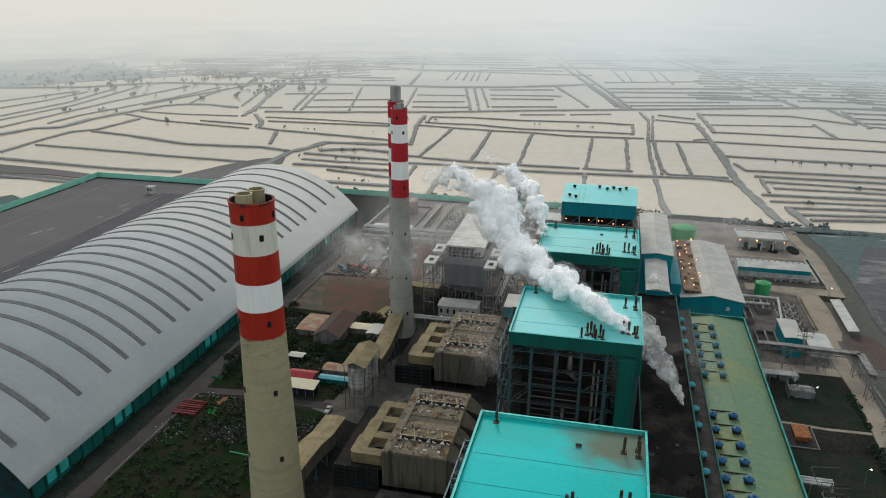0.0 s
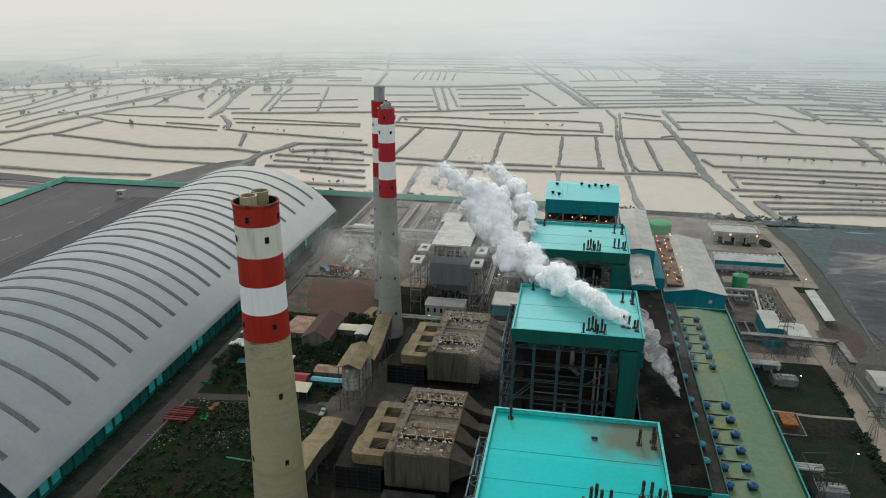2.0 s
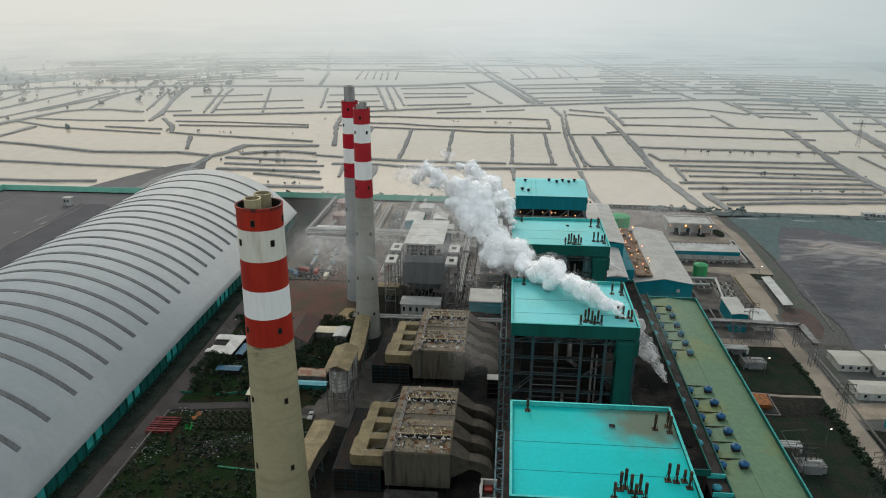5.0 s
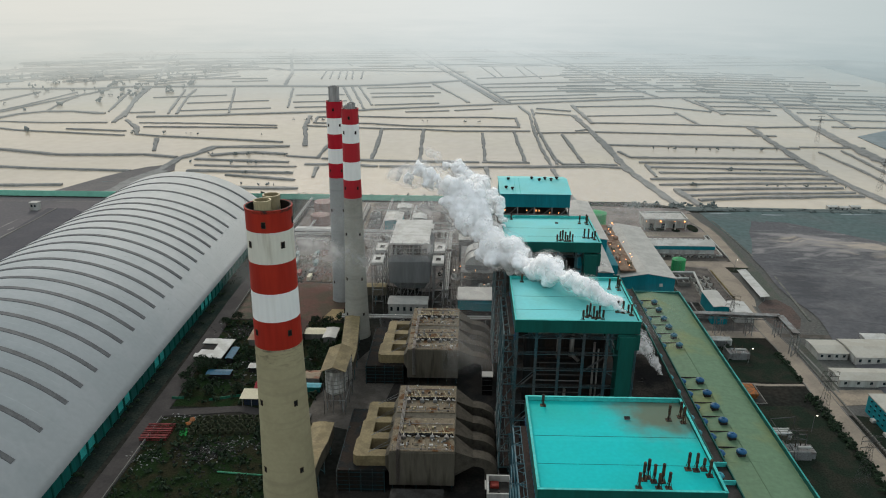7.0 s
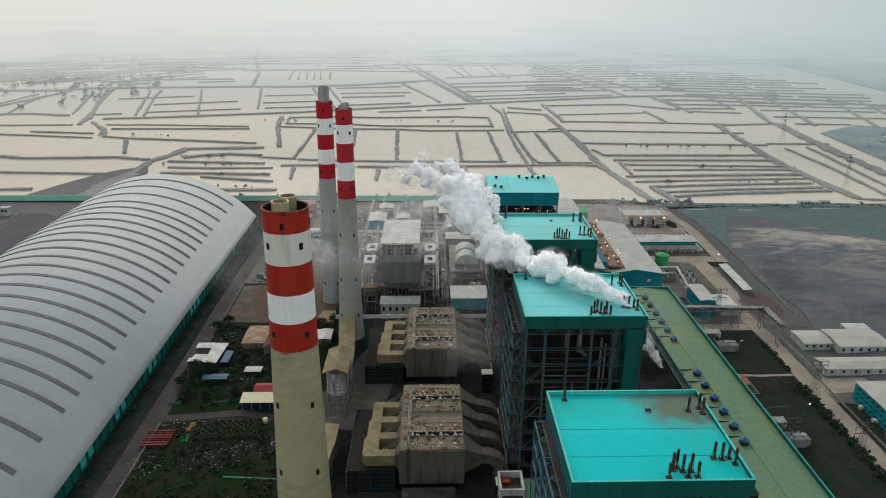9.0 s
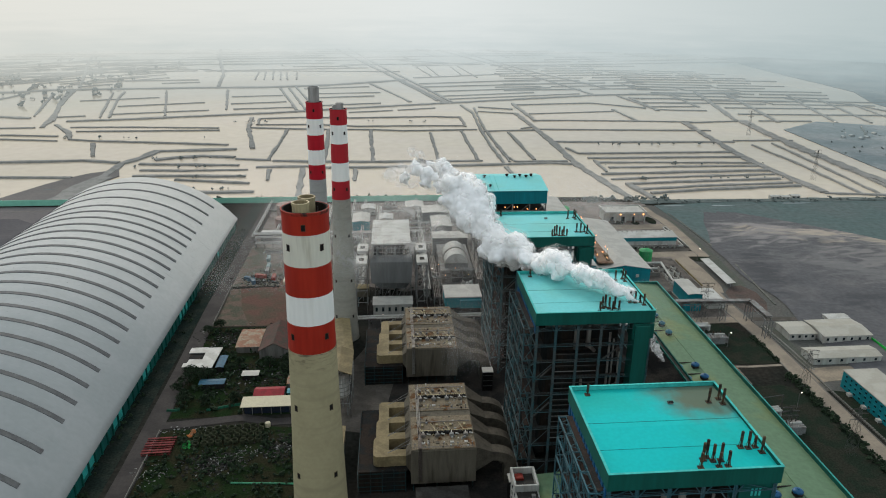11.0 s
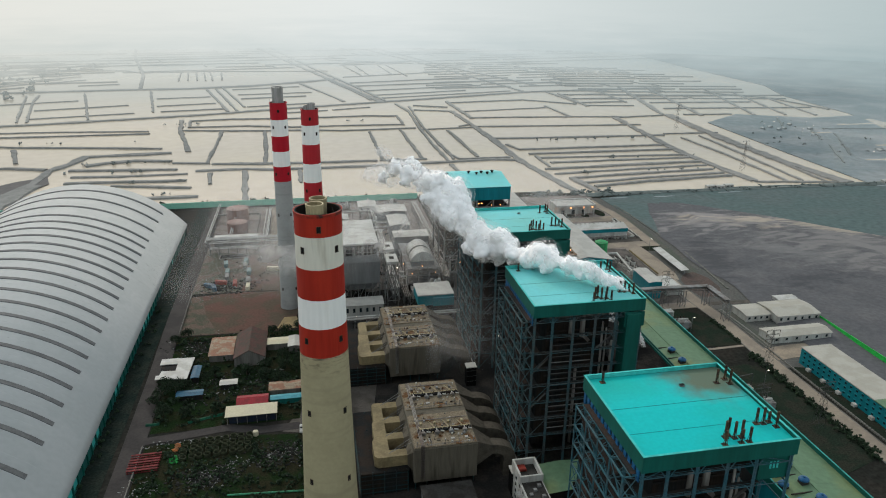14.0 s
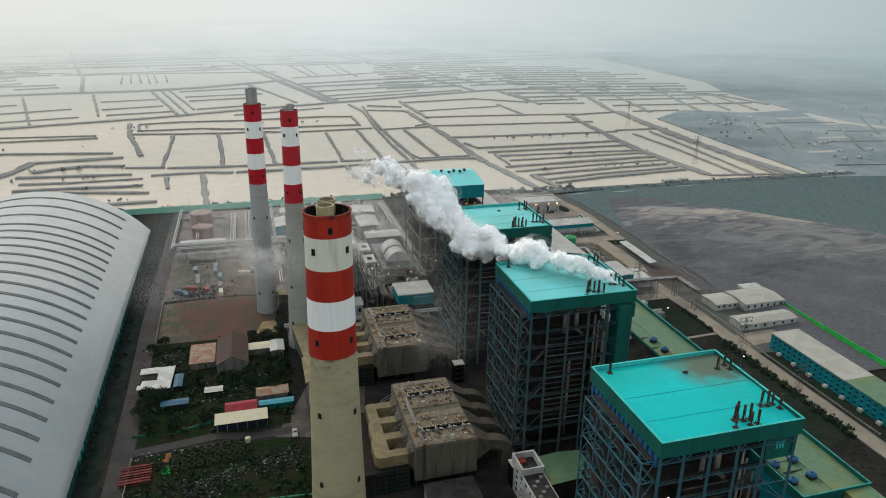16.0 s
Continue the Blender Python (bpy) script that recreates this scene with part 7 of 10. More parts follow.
def coal_tower():
    """The rear coal tower: a turquoise box high on open steel legs."""
    x0, x1, y0, y1 = -35.0, 10.5, 452.0, 500.0
    th = thing("coal_tower", "turquoise coal tower with a low gabled roof on open steel trusses", "coal tower", "", (-12, 476, 0))
    part("wall", Shape().box(x0, x1, y0, y1, 61, 70), BLUEWALL, th, "turquoise sheet walls")
    part("roof", Shape().add([(x0 - 0.6, y0 - 0.6, 70), (x1 + 0.6, y0 - 0.6, 70), (x1 + 0.6, y1 + 0.6, 70), (x0 - 0.6, y1 + 0.6, 70), (x0 - 0.6, y0 + 29, 73.4), (x1 + 0.6, y0 + 29, 73.4)], [(0, 1, 5, 4), (1, 2, 5), (2, 3, 4, 5), (3, 0, 4), (3, 2, 1, 0)]), ROOF_TEAL, th, "turquoise sheet roof")
    for i in range(2):
        part("roof_rib", Shape().beam((x0 + 10 + i * 3, y0 - 0.5, 70.1), (x0 + 10 + i * 3, y0 + 29, 73.5), 0.25, 0.15), PARAPET, th)
    for dx, dy in ((4, 10), (8, 8), (6, 26), (22, 28), (27, 25), (31, 27.5), (35, 25.5), (39, 28)):
        z = 70 + 3.4 * dy / 29.6
        vn = part("roof_vent", Shape().lathe(x0 + dx, y0 + dy, [(0.7, z - 0.3), (0.7, z + 0.9), (1.2, z + 1.0), (1.1, z + 1.5), (0.01, z + 1.8)], 12), DARK, th, "dark roof vent")
    for cx in (x0 + 0.6, x0 + 11.5, x0 + 22.5, x0 + 34, x1 - 0.6):
        for cy in (y0 + 0.6, y0 + 24, y1 - 0.6):
            part("leg", Shape().beam((cx, cy, 0), (cx, cy, 61), 0.8), GREYSTEEL, th)
    xs = [x0 + 0.6, x0 + 11.5, x0 + 22.5, x0 + 34, x1 - 0.6]
    for k, z in enumerate((10, 22, 34, 46, 56)):
        part("floor_frame", Shape().beam((x0, y0 + 0.6, z), (x1, y0 + 0.6, z), 0.4, 0.7).beam((x0 + 0.6, y0, z), (x0 + 0.6, y1, z), 0.4, 0.7).beam((x1 - 0.6, y0, z), (x1 - 0.6, y1, z), 0.4, 0.7), GREYSTEEL, th)
        part("floor_plate", Shape().box(x0 + 1, x1 - 1, y0 + 2, y1 - 2, z - 0.3, z), GRATE, th)
        for i in range(4):
            part("brace", Shape().beam((xs[i], y0 + 0.6, z - 5), (xs[i + 1], y0 + 0.6, z + 5), 0.3), GREYSTEEL, th)
    for i in range(10):
        part("work_lamp", Shape().blob((x0 + rng.uniform(2, 43), y0 - 0.4, rng.choice((47.5, 57.5, 59))), 0.35, rng, 0.1), LAMPGLOW, th, "glowing orange lamp")
    return th


coal_tower()

# ---- third precipitator and the yard behind ----
ep = thing("bag_filter_house", "grey-clad filter house with a white roof raised on steel trestles", "filter house", "", (-92, 460, 0))
part("hull", Shape().add([(-106.6, 437, 12), (-80.4, 437, 12), (-80.4, 490, 12), (-106.6, 490, 12), (-107.4, 436.6, 27), (-79.6, 436.6, 27), (-79.6, 490, 27), (-107.4, 490, 27), (-105.5, 438.6, 31), (-81.5, 438.6, 31), (-81.5, 490, 31), (-105.5, 490, 31)], [(3, 2, 1, 0), (0, 1, 5, 4), (1, 2, 6, 5), (2, 3, 7, 6), (3, 0, 4, 7), (4, 5, 9, 8), (5, 6, 10, 9), (6, 7, 11, 10), (7, 4, 8, 11), (8, 9, 10, 11)]), GREYBOX, ep, "grey cladding")
# solid near-black box, its colour is the shade behind the louvres
part("louvre_core", Shape().box(-104.6, -82.4, 440, 489, 31.02, 38.5), DARK, ep, "dark box painting the shade behind the louvres")
for i in range(9):
    part("louvre_post", Shape().beam((-104.9 + i * 2.85, 439, 31), (-104.9 + i * 2.85, 439, 38.5), 0.4), GREYSTEEL, ep)
for i in range(4):
    part("valve_pipe", Shape().tube((-102.5 + i * 5.7, 438.4, 31.4), (-102.5 + i * 5.7, 438.4, 34.6), 0.8, 0.8, 10).tube((-102.5 + i * 5.7, 438.4, 34.6), (-102.5 + i * 5.7, 440.5, 36), 0.8, 0.8, 10), GREYSTEEL, ep)
for z in (33.2, 35.8):
    part("walkway", Shape().box(-106.4, -80.6, 437.6, 438.3, z, z + 0.25), GREYSTEEL, ep)
    part("handrail", Shape().beam((-106.4, 437.6, z + 1.2), (-80.6, 437.6, z + 1.2), 0.12), GREYSTEEL, ep)
part("hopper_skirt", Shape().add([(-105.5, 438, 11.98), (-81.5, 438, 11.98), (-81.5, 489, 11.98), (-105.5, 489, 11.98), (-101, 440, 7), (-84, 440, 7), (-84, 480, 7), (-101, 480, 7)], [(7, 6, 5, 4), (0, 4, 5, 1), (1, 5, 6, 2), (2, 6, 7, 3), (3, 7, 4, 0)]), GREYBOX, ep)
for a, b in ((437.6, 455), (455.4, 472.6), (473, 490.6)):
    part("roof_panel", Shape().box(-106.2, -80.8, a, b, 38.6, 39.6), WHITEROOF, ep, "white roof panel")
for i in range(6):
    for yy in (436, 460, 484):
        part("trestle", Shape().beam((-104 + i * 4.7, yy, 0), (-104 + i * 4.7, yy, 12), 0.5), GREYSTEEL, ep)
for i in range(5):
    part("trestle_brace", Shape().beam((-104 + i * 4.7, 436, 0.5), (-99.3 + i * 4.7, 436, 11.5), 0.3), GREYSTEEL, ep)
for sx in (-112, -74):
    for k in range(2):
        yy = 414.5 + k * 23.5
        b = part("side_platform", Shape().soft(sx - 3.6, sx + 3.6, yy, yy + 15, 33, 34.5, 0.2), WHITEROOF, ep, "white-roofed side platform")
        part("platform_opening", Shape().box(sx - 1.5, sx + 1.5, yy + 5, yy + 10, 34.52, 34.6), STRIP, b)
        for dx in (-3.3, 3.3):
            for dy in (0.4, 14.6):
                part("platform_leg", Shape().beam((sx + dx, yy + dy, 0), (sx + dx, yy + dy, 33), 0.4), GREYSTEEL, b)
        for z in (8, 16, 24):
            part("platform_frame", Shape().beam((sx - 3.3, yy + 0.4, z), (sx + 3.3, yy + 0.4, z), 0.3, 0.5).beam((sx - 3.3, yy + 0.4, z), (sx + 3.3, yy + 0.4, z + 8), 0.25).beam((sx - 3.3, yy + 0.4, z), (sx - 3.3, yy + 8.6, z + 8), 0.25), GREYSTEEL, b)


def shed(name, x0, x1, y0, y1, h, wall, roof, label, category, rise=1.2, windows=0, along="y", group=""):
    th = thing(name, label, category, group, ((x0 + x1) / 2, (y0 + y1) / 2, 0))
    part("wall", Shape().box(x0, x1, y0, y1, 0, h), wall, th)
    if along == "y":
        part("roof", Shape().gable(x0, x1, y0, y1, h, h + rise, None, 0.25, 0.5), roof, th)
        part("gable_end", Shape().add([(x0, y0, h), (x1, y0, h), ((x0 + x1) / 2, y0, h + rise), (x0, y0 + 0.2, h), (x1, y0 + 0.2, h), ((x0 + x1) / 2, y0 + 0.2, h + rise)], [(0, 1, 2), (5, 4, 3)]), wall, th)
    else:
        part("roof", Shape().add([(x0 - 0.5, y0 - 0.5, h), (x1 + 0.5, y0 - 0.5, h), (x1 + 0.5, y1 + 0.5, h), (x0 - 0.5, y1 + 0.5, h), (x0 - 0.5, (y0 + y1) / 2, h + rise), (x1 + 0.5, (y0 + y1) / 2, h + rise)], [(0, 1, 5, 4), (1, 2, 5), (2, 3, 4, 5), (3, 0, 4), (3, 2, 1, 0)]), roof, th)
    for i in range(windows):
        xx = x0 + (x1 - x0) * (i + 0.5) / windows
        w = part("window", Shape().box(xx - 0.7, xx + 0.7, y0 - 0.12, y0 - 0.02, h * 0.4, h * 0.75), WINDOWGLASS, th, "dark glazed window")
        part("window_frame", Shape().box(xx - 0.85, xx + 0.85, y0 - 0.1, y0 - 0.004, h * 0.4 - 0.12, h * 0.4), WHITEWALL, w)
        part("window_frame", Shape().box(xx - 0.85, xx + 0.85, y0 - 0.1, y0 - 0.004, h * 0.75, h * 0.75 + 0.12), WHITEWALL, w)
    return th


shed("pump_shed", -105, -80.5, 411, 424, 8, WHITEWALL, GREYROOF, "low pump shed with a grey sheet roof", "shed", 0.9, 6, "x")
ax = thing("control_annex", "turquoise electrical annex with a grey roof on a dark base", "annex", "", (-50, 403, 0))
# inset box added below the wall, coloured as the open base's shade
part("base", Shape().box(-60.6, -39.4, 393.4, 412.6, 0, 12.5), DARK, ax, "dark box standing in for the shaded open base")
part("wall", Shape().box(-61, -39, 393, 413, 12.5, 19), BLUEWALL, ax, "turquoise sheet walls")
part("roof", Shape().soft(-61.4, -38.6, 392.6, 413.4, 19, 19.6, 0.2), GREYROOF, ax, "grey sheet roof")
part("porch", Shape().box(-52, -39, 391.4, 392.98, 12.5, 17.6), BLUEWALL, ax)
part("yard_wall", Shape().box(-38.9, -30, 392, 392.4, 10, 15).box(-38.9, -30, 410, 410.4, 10, 15).box(-30.4, -30, 392.4, 410, 10, 15), GREYSTEEL, ax)

# pipe rack along the far side of the precipitators
pr = thing("pipe_rack", "long elevated pipe rack with pale pipes", "pipe rack", "", (-90, 386, 0))
for i in range(14):
    part("rack_post", Shape().beam((-128 + i * 7, 384, 0), (-128 + i * 7, 384, 10), 0.4).beam((-128 + i * 7, 388, 0), (-128 + i * 7, 388, 10), 0.4).beam((-128 + i * 7, 383, 9.7), (-128 + i * 7, 389, 9.7), 0.35), GREYSTEEL, pr)
for k, (yy, rr) in enumerate(((383.6, 0.35), (384.8, 0.45), (386.2, 0.3), (387.5, 0.55), (388.6, 0.25))):
    part("pipe", Shape().tube((-130, yy, 10.2 + rr), (-36, yy, 10.2 + rr), rr, rr, 8), WHITEROOF if k % 2 else PIPE, pr)

pr2 = thing("pipe_rack", "white pipe rack across the works yard", "pipe rack", "", (-150, 560, 0))
for i in range(16):
    for yy in (558, 563):
        part("rack_post", Shape().beam((-203 + i * 8.6, yy, 0), (-203 + i * 8.6, yy, 8), 0.35), GREYSTEEL, pr2)
    if i % 2:
        part("rack_brace", Shape().beam((-203 + i * 8.6, 558, 0.5), (-194.4 + i * 8.6, 558, 7.8), 0.2), GREYSTEEL, pr2)
for k, yy in enumerate((558, 559.6, 561.2, 562.8)):
    part("pipe", Shape().tube((-204, yy, 8.4), (-66, yy, 8.4), 0.4, 0.4, 8), WHITEROOF, pr2)
for xx in (-205, -188, -118, -128, -70):
    rk = thing("pipe_run", "white pipe run along the works yard", "pipe run", "pipe runs", (xx, 600, 0))
    part("pipe", Shape().tube((xx, 470 if xx > -130 else 560, 6), (xx, 670, 6), 0.4, 0.4, 8).tube((xx + 1.4, 470 if xx > -130 else 560, 6), (xx + 1.4, 670, 6), 0.3, 0.3, 8), WHITEROOF, rk)
    for i in range(9):
        part("pipe_support", Shape().beam((xx - 0.4, 566 + i * 12, 0), (xx - 0.4, 566 + i * 12, 5.7), 0.3).beam((xx + 1.9, 566 + i * 12, 0), (xx + 1.9, 566 + i * 12, 5.7), 0.3).beam((xx - 0.7, 566 + i * 12, 5.5), (xx + 2.2, 566 + i * 12, 5.5), 0.25), GREYSTEEL, rk)


def yard_rack(x0, y0, x1, y1, h, tiers, pale):
    """A braced pipe rack between two points, with pipes on each tier."""
    th = thing("yard_pipe_rack", "pale steel pipe rack with " + ("white" if pale else "grey") + " pipes in the works yard", "pipe rack", "yard pipe racks", ((x0 + x1) / 2, (y0 + y1) / 2, 0))
    a, b = Vector((x0, y0, 0)), Vector((x1, y1, 0))
    u = (b - a).normalized()
    v = Vector((-u.y, u.x, 0)) * 1.8
    n = max(2, int((b - a).length / 6.5))
    for i in range(n + 1):
        c = a + (b - a) * i / n
        bent = Shape().beam(c - v, c - v + Vector((0, 0, h)), 0.4).beam(c + v, c + v + Vector((0, 0, h)), 0.4)
        for t in range(tiers):
            z = h * (t + 1) / tiers - 0.3
            bent.beam(c - v * 1.3 + Vector((0, 0, z)), c + v * 1.3 + Vector((0, 0, z)), 0.35)
        part("rack_bent", bent, GREYSTEEL, th)
        if i < n:
            d = a + (b - a) * (i + 1) / n
            part("rack_brace", Shape().beam(c - v + Vector((0, 0, 0.3 if i % 2 else h - 0.4)), d - v + Vector((0, 0, h - 0.4 if i % 2 else 0.3)), 0.22), GREYSTEEL, th)
    for t in range(tiers):
        z = h * (t + 1) / tiers
        for k in (-1, -0.35, 0.3, 0.95):
            r = rng.uniform(0.2, 0.42)
            part("pipe", Shape().tube(a + v * k + Vector((0, 0, z + r)), b + v * k + Vector((0, 0, z + r)), r, r, 8), WHITEROOF if pale and k != 0.3 else PIPE, th)
    return th


for q in ((-114, 436, -114, 540, 9, 2, True), (-70, 430, -70, 556, 10, 2, True), (-112, 506, -64, 506, 11, 2, False), (-64, 420, -64, 500, 8, 1, False), (-108, 530, -44, 530, 8, 1, True), (-34, 440, -34, 560, 12, 2, False), (-104, 548, -104, 640, 7, 1, True), (-86, 584, -50, 584, 8, 2, True), (-130, 500, -130, 556, 6, 1, False), (-200, 548, -120, 548, 9, 2, True), (-148, 566, -148, 650, 6, 1, True), (-160, 566, -160, 650, 5, 1, True), (-140, 628, -60, 628, 6, 1, True), (-30, 470, -30, 640, 9, 1, True)):
    yard_rack(*q)


def process_unit(x, y, w, d, h):
    """A small open steel process unit: two floors, drums and a handrail."""
    th = thing("process_unit", "small open steel process unit with pale drums in the works yard", "process unit", "process units", (x, y, 0))
    for i, j in ((0, 0), (1, 0), (1, 1), (0, 1)):
        part("unit_post", Shape().beam((x + i * w, y + j * d, 0), (x + i * w, y + j * d, h + 1.1), 0.35), GREYSTEEL, th)
    for z in (h * 0.5, h):
        part("unit_floor", Shape().box(x - 0.3, x + w + 0.3, y - 0.3, y + d + 0.3, z - 0.25, z), GREYSTEEL, th)
        part("handrail", Shape().beam((x, y, z + 1.1), (x + w, y, z + 1.1), 0.12).beam((x, y, z + 1.1), (x, y + d, z + 1.1), 0.12), GREYSTEEL, th)
    for k in range(3):
        cx, cy, r = x + w * (0.2 + 0.3 * k), y + d * rng.uniform(0.3, 0.7), min(w, d) * rng.uniform(0.1, 0.2)
        part("drum", Shape().lathe(cx, cy, [(r, h), (r, h + r * 2.2), (r * 0.6, h + r * 2.7), (0.01, h + r * 2.8)], 14), rng.choice((WHITEROOF, PIPE, GREYROOF)), th)
    part("unit_brace", Shape().beam((x, y, 0.2), (x + w, y, h * 0.5), 0.2).beam((x + w, y, h * 0.5), (x, y, h), 0.2), GREYSTEEL, th)
    return th


for x, y, w, d, h in ((-100, 512, 10, 8, 7), (-84, 514, 8, 10, 9), (-96, 538, 12, 8, 6), (-80, 542, 9, 9, 8), (-58, 536, 10, 12, 9), (-66, 444, 5, 9, 12), (-60, 424, 9, 10, 9), (-48, 424, 8, 12, 12), (-76, 596, 9, 10, 6), (-128, 516, 9, 12, 5), (-124, 540, 8, 9, 6), (-140, 588, 10, 8, 5), (-142, 612, 9, 9, 5), (-120, 470, 4.5, 12, 16), (-100, 650, 12, 8, 5), (-54, 646, 10, 8, 6)):
    process_unit(x, y, w, d, h)


def tank(x, y, r, h, mat, label, group, cone=1.2):
    th = thing("storage_tank", label, "tank", group, (x, y, 0))
    part("shell", Shape().lathe(x, y, [(r, 0), (r, h)], 32), mat, th, smooth=True)
    part("tank_roof", Shape().lathe(x, y, [(r + 0.15, h), (r + 0.15, h + 0.2), (0.01, h + cone)], 32), mat, th)
    for k in range(1, 4):
        part("shell_ring", Shape().lathe(x, y, [(r, h * k / 4 - 0.1), (r + 0.15, h * k / 4 - 0.1), (r + 0.15, h * k / 4 + 0.1), (r, h * k / 4 + 0.1)], 32), mat, th)
    part("ladder", Shape().beam((x - 0.3, y - r - 0.3, 0), (x - 0.3, y - r - 0.3, h + 0.8), 0.1).beam((x + 0.3, y - r - 0.3, 0), (x + 0.3, y - r - 0.3, h + 0.8), 0.1), GREYSTEEL, th)
    part("rim_rail", Shape().lathe(x, y, [(r, h + 1.0), (r + 0.1, h + 1.0), (r + 0.1, h + 1.15), (r, h + 1.15)], 32), GREYSTEEL, th)
    return th


tank(-186, 634, 9.2, 12, TANKRED, "large dull oxide-red oil tank", "oil tanks")
tank(-184, 602, 8.2, 9, TANKRED, "dull oxide-red oil tank", "oil tanks")
tank(55, 606, 9.5, 13, TANKGREEN, "large green water tank", "water tanks", 2.0)
tank(100.3, 500, 5.0, 9, TANKGREEN, "round green water tank with a domed top", "water tanks", 2.2)
bund = thing("tank_bund", "low pale wall round the oil tanks", "bund wall", "", (-187, 612, 0))
for b in ((-206, -168, 580, 580.8), (-206, -168, 652, 652.8), (-206, -205.2, 580.8, 652), (-168.8, -168, 580.8, 652)):
    part("bund_wall", Shape().box(*b, 0, 1.6), KERB, bund)
shed("yard_canopy", -199, -166, 566, 578, 5.5, GREYSTEEL, WHITEROOF, "long white canopy beside the pipe rack", "canopy", 0.4, 0, "x")
for i, (x0, x1, y0, y1, h, wm, rm, cat) in enumerate(((-126, -112, 586, 612, 9, BLUEWALL, GREYROOF, "workshop"), (-104, -92, 600, 616, 7, WHITEWALL, WHITEROOF, "workshop"), (-98, -84, 566, 578, 9, WHITEWALL, WHITEROOF, "workshop"), (-60, -44, 560, 590, 12, GREYBOX, GREYROOF, "workshop"), (-66, -40, 610, 632, 9, GREYBOX, GREYROOF, "workshop"), (-120, -108, 636, 650, 6, WHITEWALL, WHITEROOF, "hut"), (-80, -64, 640, 660, 6, WHITEWALL, GREYROOF, "hut"))):
    shed("yard_" + cat, x0, x1, y0, y1, h, wm, rm, ("turquoise" if wm is BLUEWALL else "white" if wm is WHITEWALL else "grey") + " sheet-clad " + cat + " in the works yard", cat, 1.0, 3 if wm is WHITEWALL else 0, "y", "works yard sheds")
ch = thing("crusher_house", "crusher house with two barrel-vaulted grey roofs on open steel floors", "crusher house", "", (-48, 480, 0))
for ya, yb in ((455, 467), (470, 483)):
    s = Shape()
    for yy in (ya, yb):
        s.v += [(-49 - 8.2 * math.cos(math.pi * i / 12), yy, 18.5 + 7.0 * math.sin(math.pi * i / 12) ** 1.3) for i in range(13)]
    s.f = [(i, i + 1, 14 + i, 13 + i) for i in range(12)] + [tuple(range(12, -1, -1)), tuple(range(13, 26))]
    part("vaulted_roof", s, WHITEROOF, ch, "grey barrel-vaulted roof", False)
part("upper_wall", Shape().box(-56.8, -41.2, 455.2, 482.8, 15, 18.48), GREYBOX, ch)
for z in (5, 10, 15):
    part("floor_plate", Shape().box(-60, -38, 450, 506, z - 0.3, z), GREYSTEEL, ch)
    part("floor_edge", Shape().beam((-60, 450, z), (-38, 450, z), 0.3, 0.5), GREYSTEEL, ch)
    part("floor_edge", Shape().beam((-60, 450, z), (-60, 506, z), 0.3, 0.5), GREYSTEEL, ch)
    part("handrail", Shape().beam((-60, 450, z + 1.1), (-38, 450, z + 1.1), 0.1), GREYSTEEL, ch)
for xx in (-60, -52.6, -45.3, -38):
    for yy in (450, 468, 487, 506):
        part("floor_post", Shape().beam((xx, yy, 0), (xx, yy, 15), 0.45), GREYSTEEL, ch)
for xx, yy, z in ((-57, 449.5, 12), (-50, 449.5, 17), (-44, 449.5, 7), (-60.4, 470, 12), (-41, 449.5, 12)):
    part("work_lamp", Shape().blob((xx, yy, z), 0.3, rng, 0.1), LAMPGLOW, ch, "glowing orange lamp")
shed("long_gallery", -62, -36, 512, 528, 18, GREYBOX, GREYROOF, "long grey-roofed conveyor gallery across the yard", "gallery", 0.8, 0, "x")
for i in range(12):
    x, y = rng.uniform(-36, -22), rng.uniform(396, 446)
    h = rng.uniform(8, 30)
    fr = thing("steel_trestle", "rusty steel support trestle", "trestle", "works yard trestles", (x, y, 0))
    for dx in (0, 5):
        for dy in (0, 5):
            part("trestle_leg", Shape().beam((x + dx, y + dy, 0), (x + dx, y + dy, h), 0.4), GREYSTEEL, fr)
    for k in range(int(h / 6) + 1):
        z = min(h, k * 6 + 4)
        part("cross_beam", Shape().beam((x, y, z), (x + 5, y, z), 0.3), GREYSTEEL, fr)
        part("side_beam", Shape().beam((x, y, z), (x, y + 5, z), 0.3), GREYSTEEL, fr)
        part("brace", Shape().beam((x, y, k * 6), (x + 5, y, min(h, k * 6 + 6)), 0.2), GREYSTEEL, fr)
    if i % 2:
        part("work_lamp", Shape().blob((x + 2, y - 0.4, h + 0.3), 0.4, rng, 0.1), LAMPGLOW, fr, "glowing orange lamp")


def container(x, y, turn, mat, colour):
    th = thing("container", colour + " steel site container standing on bare soil", "container", "site containers", (x, y, 0.08))
    th.rotation_euler = (0, 0, radians(turn))
    me = Shape().box(-1.3, 1.3, -4, 4, 0, 2.7)
    ob = new("container_body", me.mesh("container_body", mat, local=True))
    ob.parent = th
    for sg in (-1, 1):
        s = Shape()
        for i in range(41):
            y, x = -3.95 + i * 0.1975, sg * (1.31 + 0.06 * (i % 4 in (1, 2)))
            s.v += [(x, y, 0.12), (x, y, 2.6)]
        s.f = [(2 * i, 2 * i + 2, 2 * i + 3, 2 * i + 1) for i in range(40)]
        ob = new("corrugated_side", s.mesh("corrugated_side", mat, local=True))
        ob.parent = th
    ob = new("container_roof", Shape().box(-1.25, 1.25, -3.95, 3.95, 2.704, 2.76).mesh("container_roof", mat, local=True))
    ob.parent = th
    return th


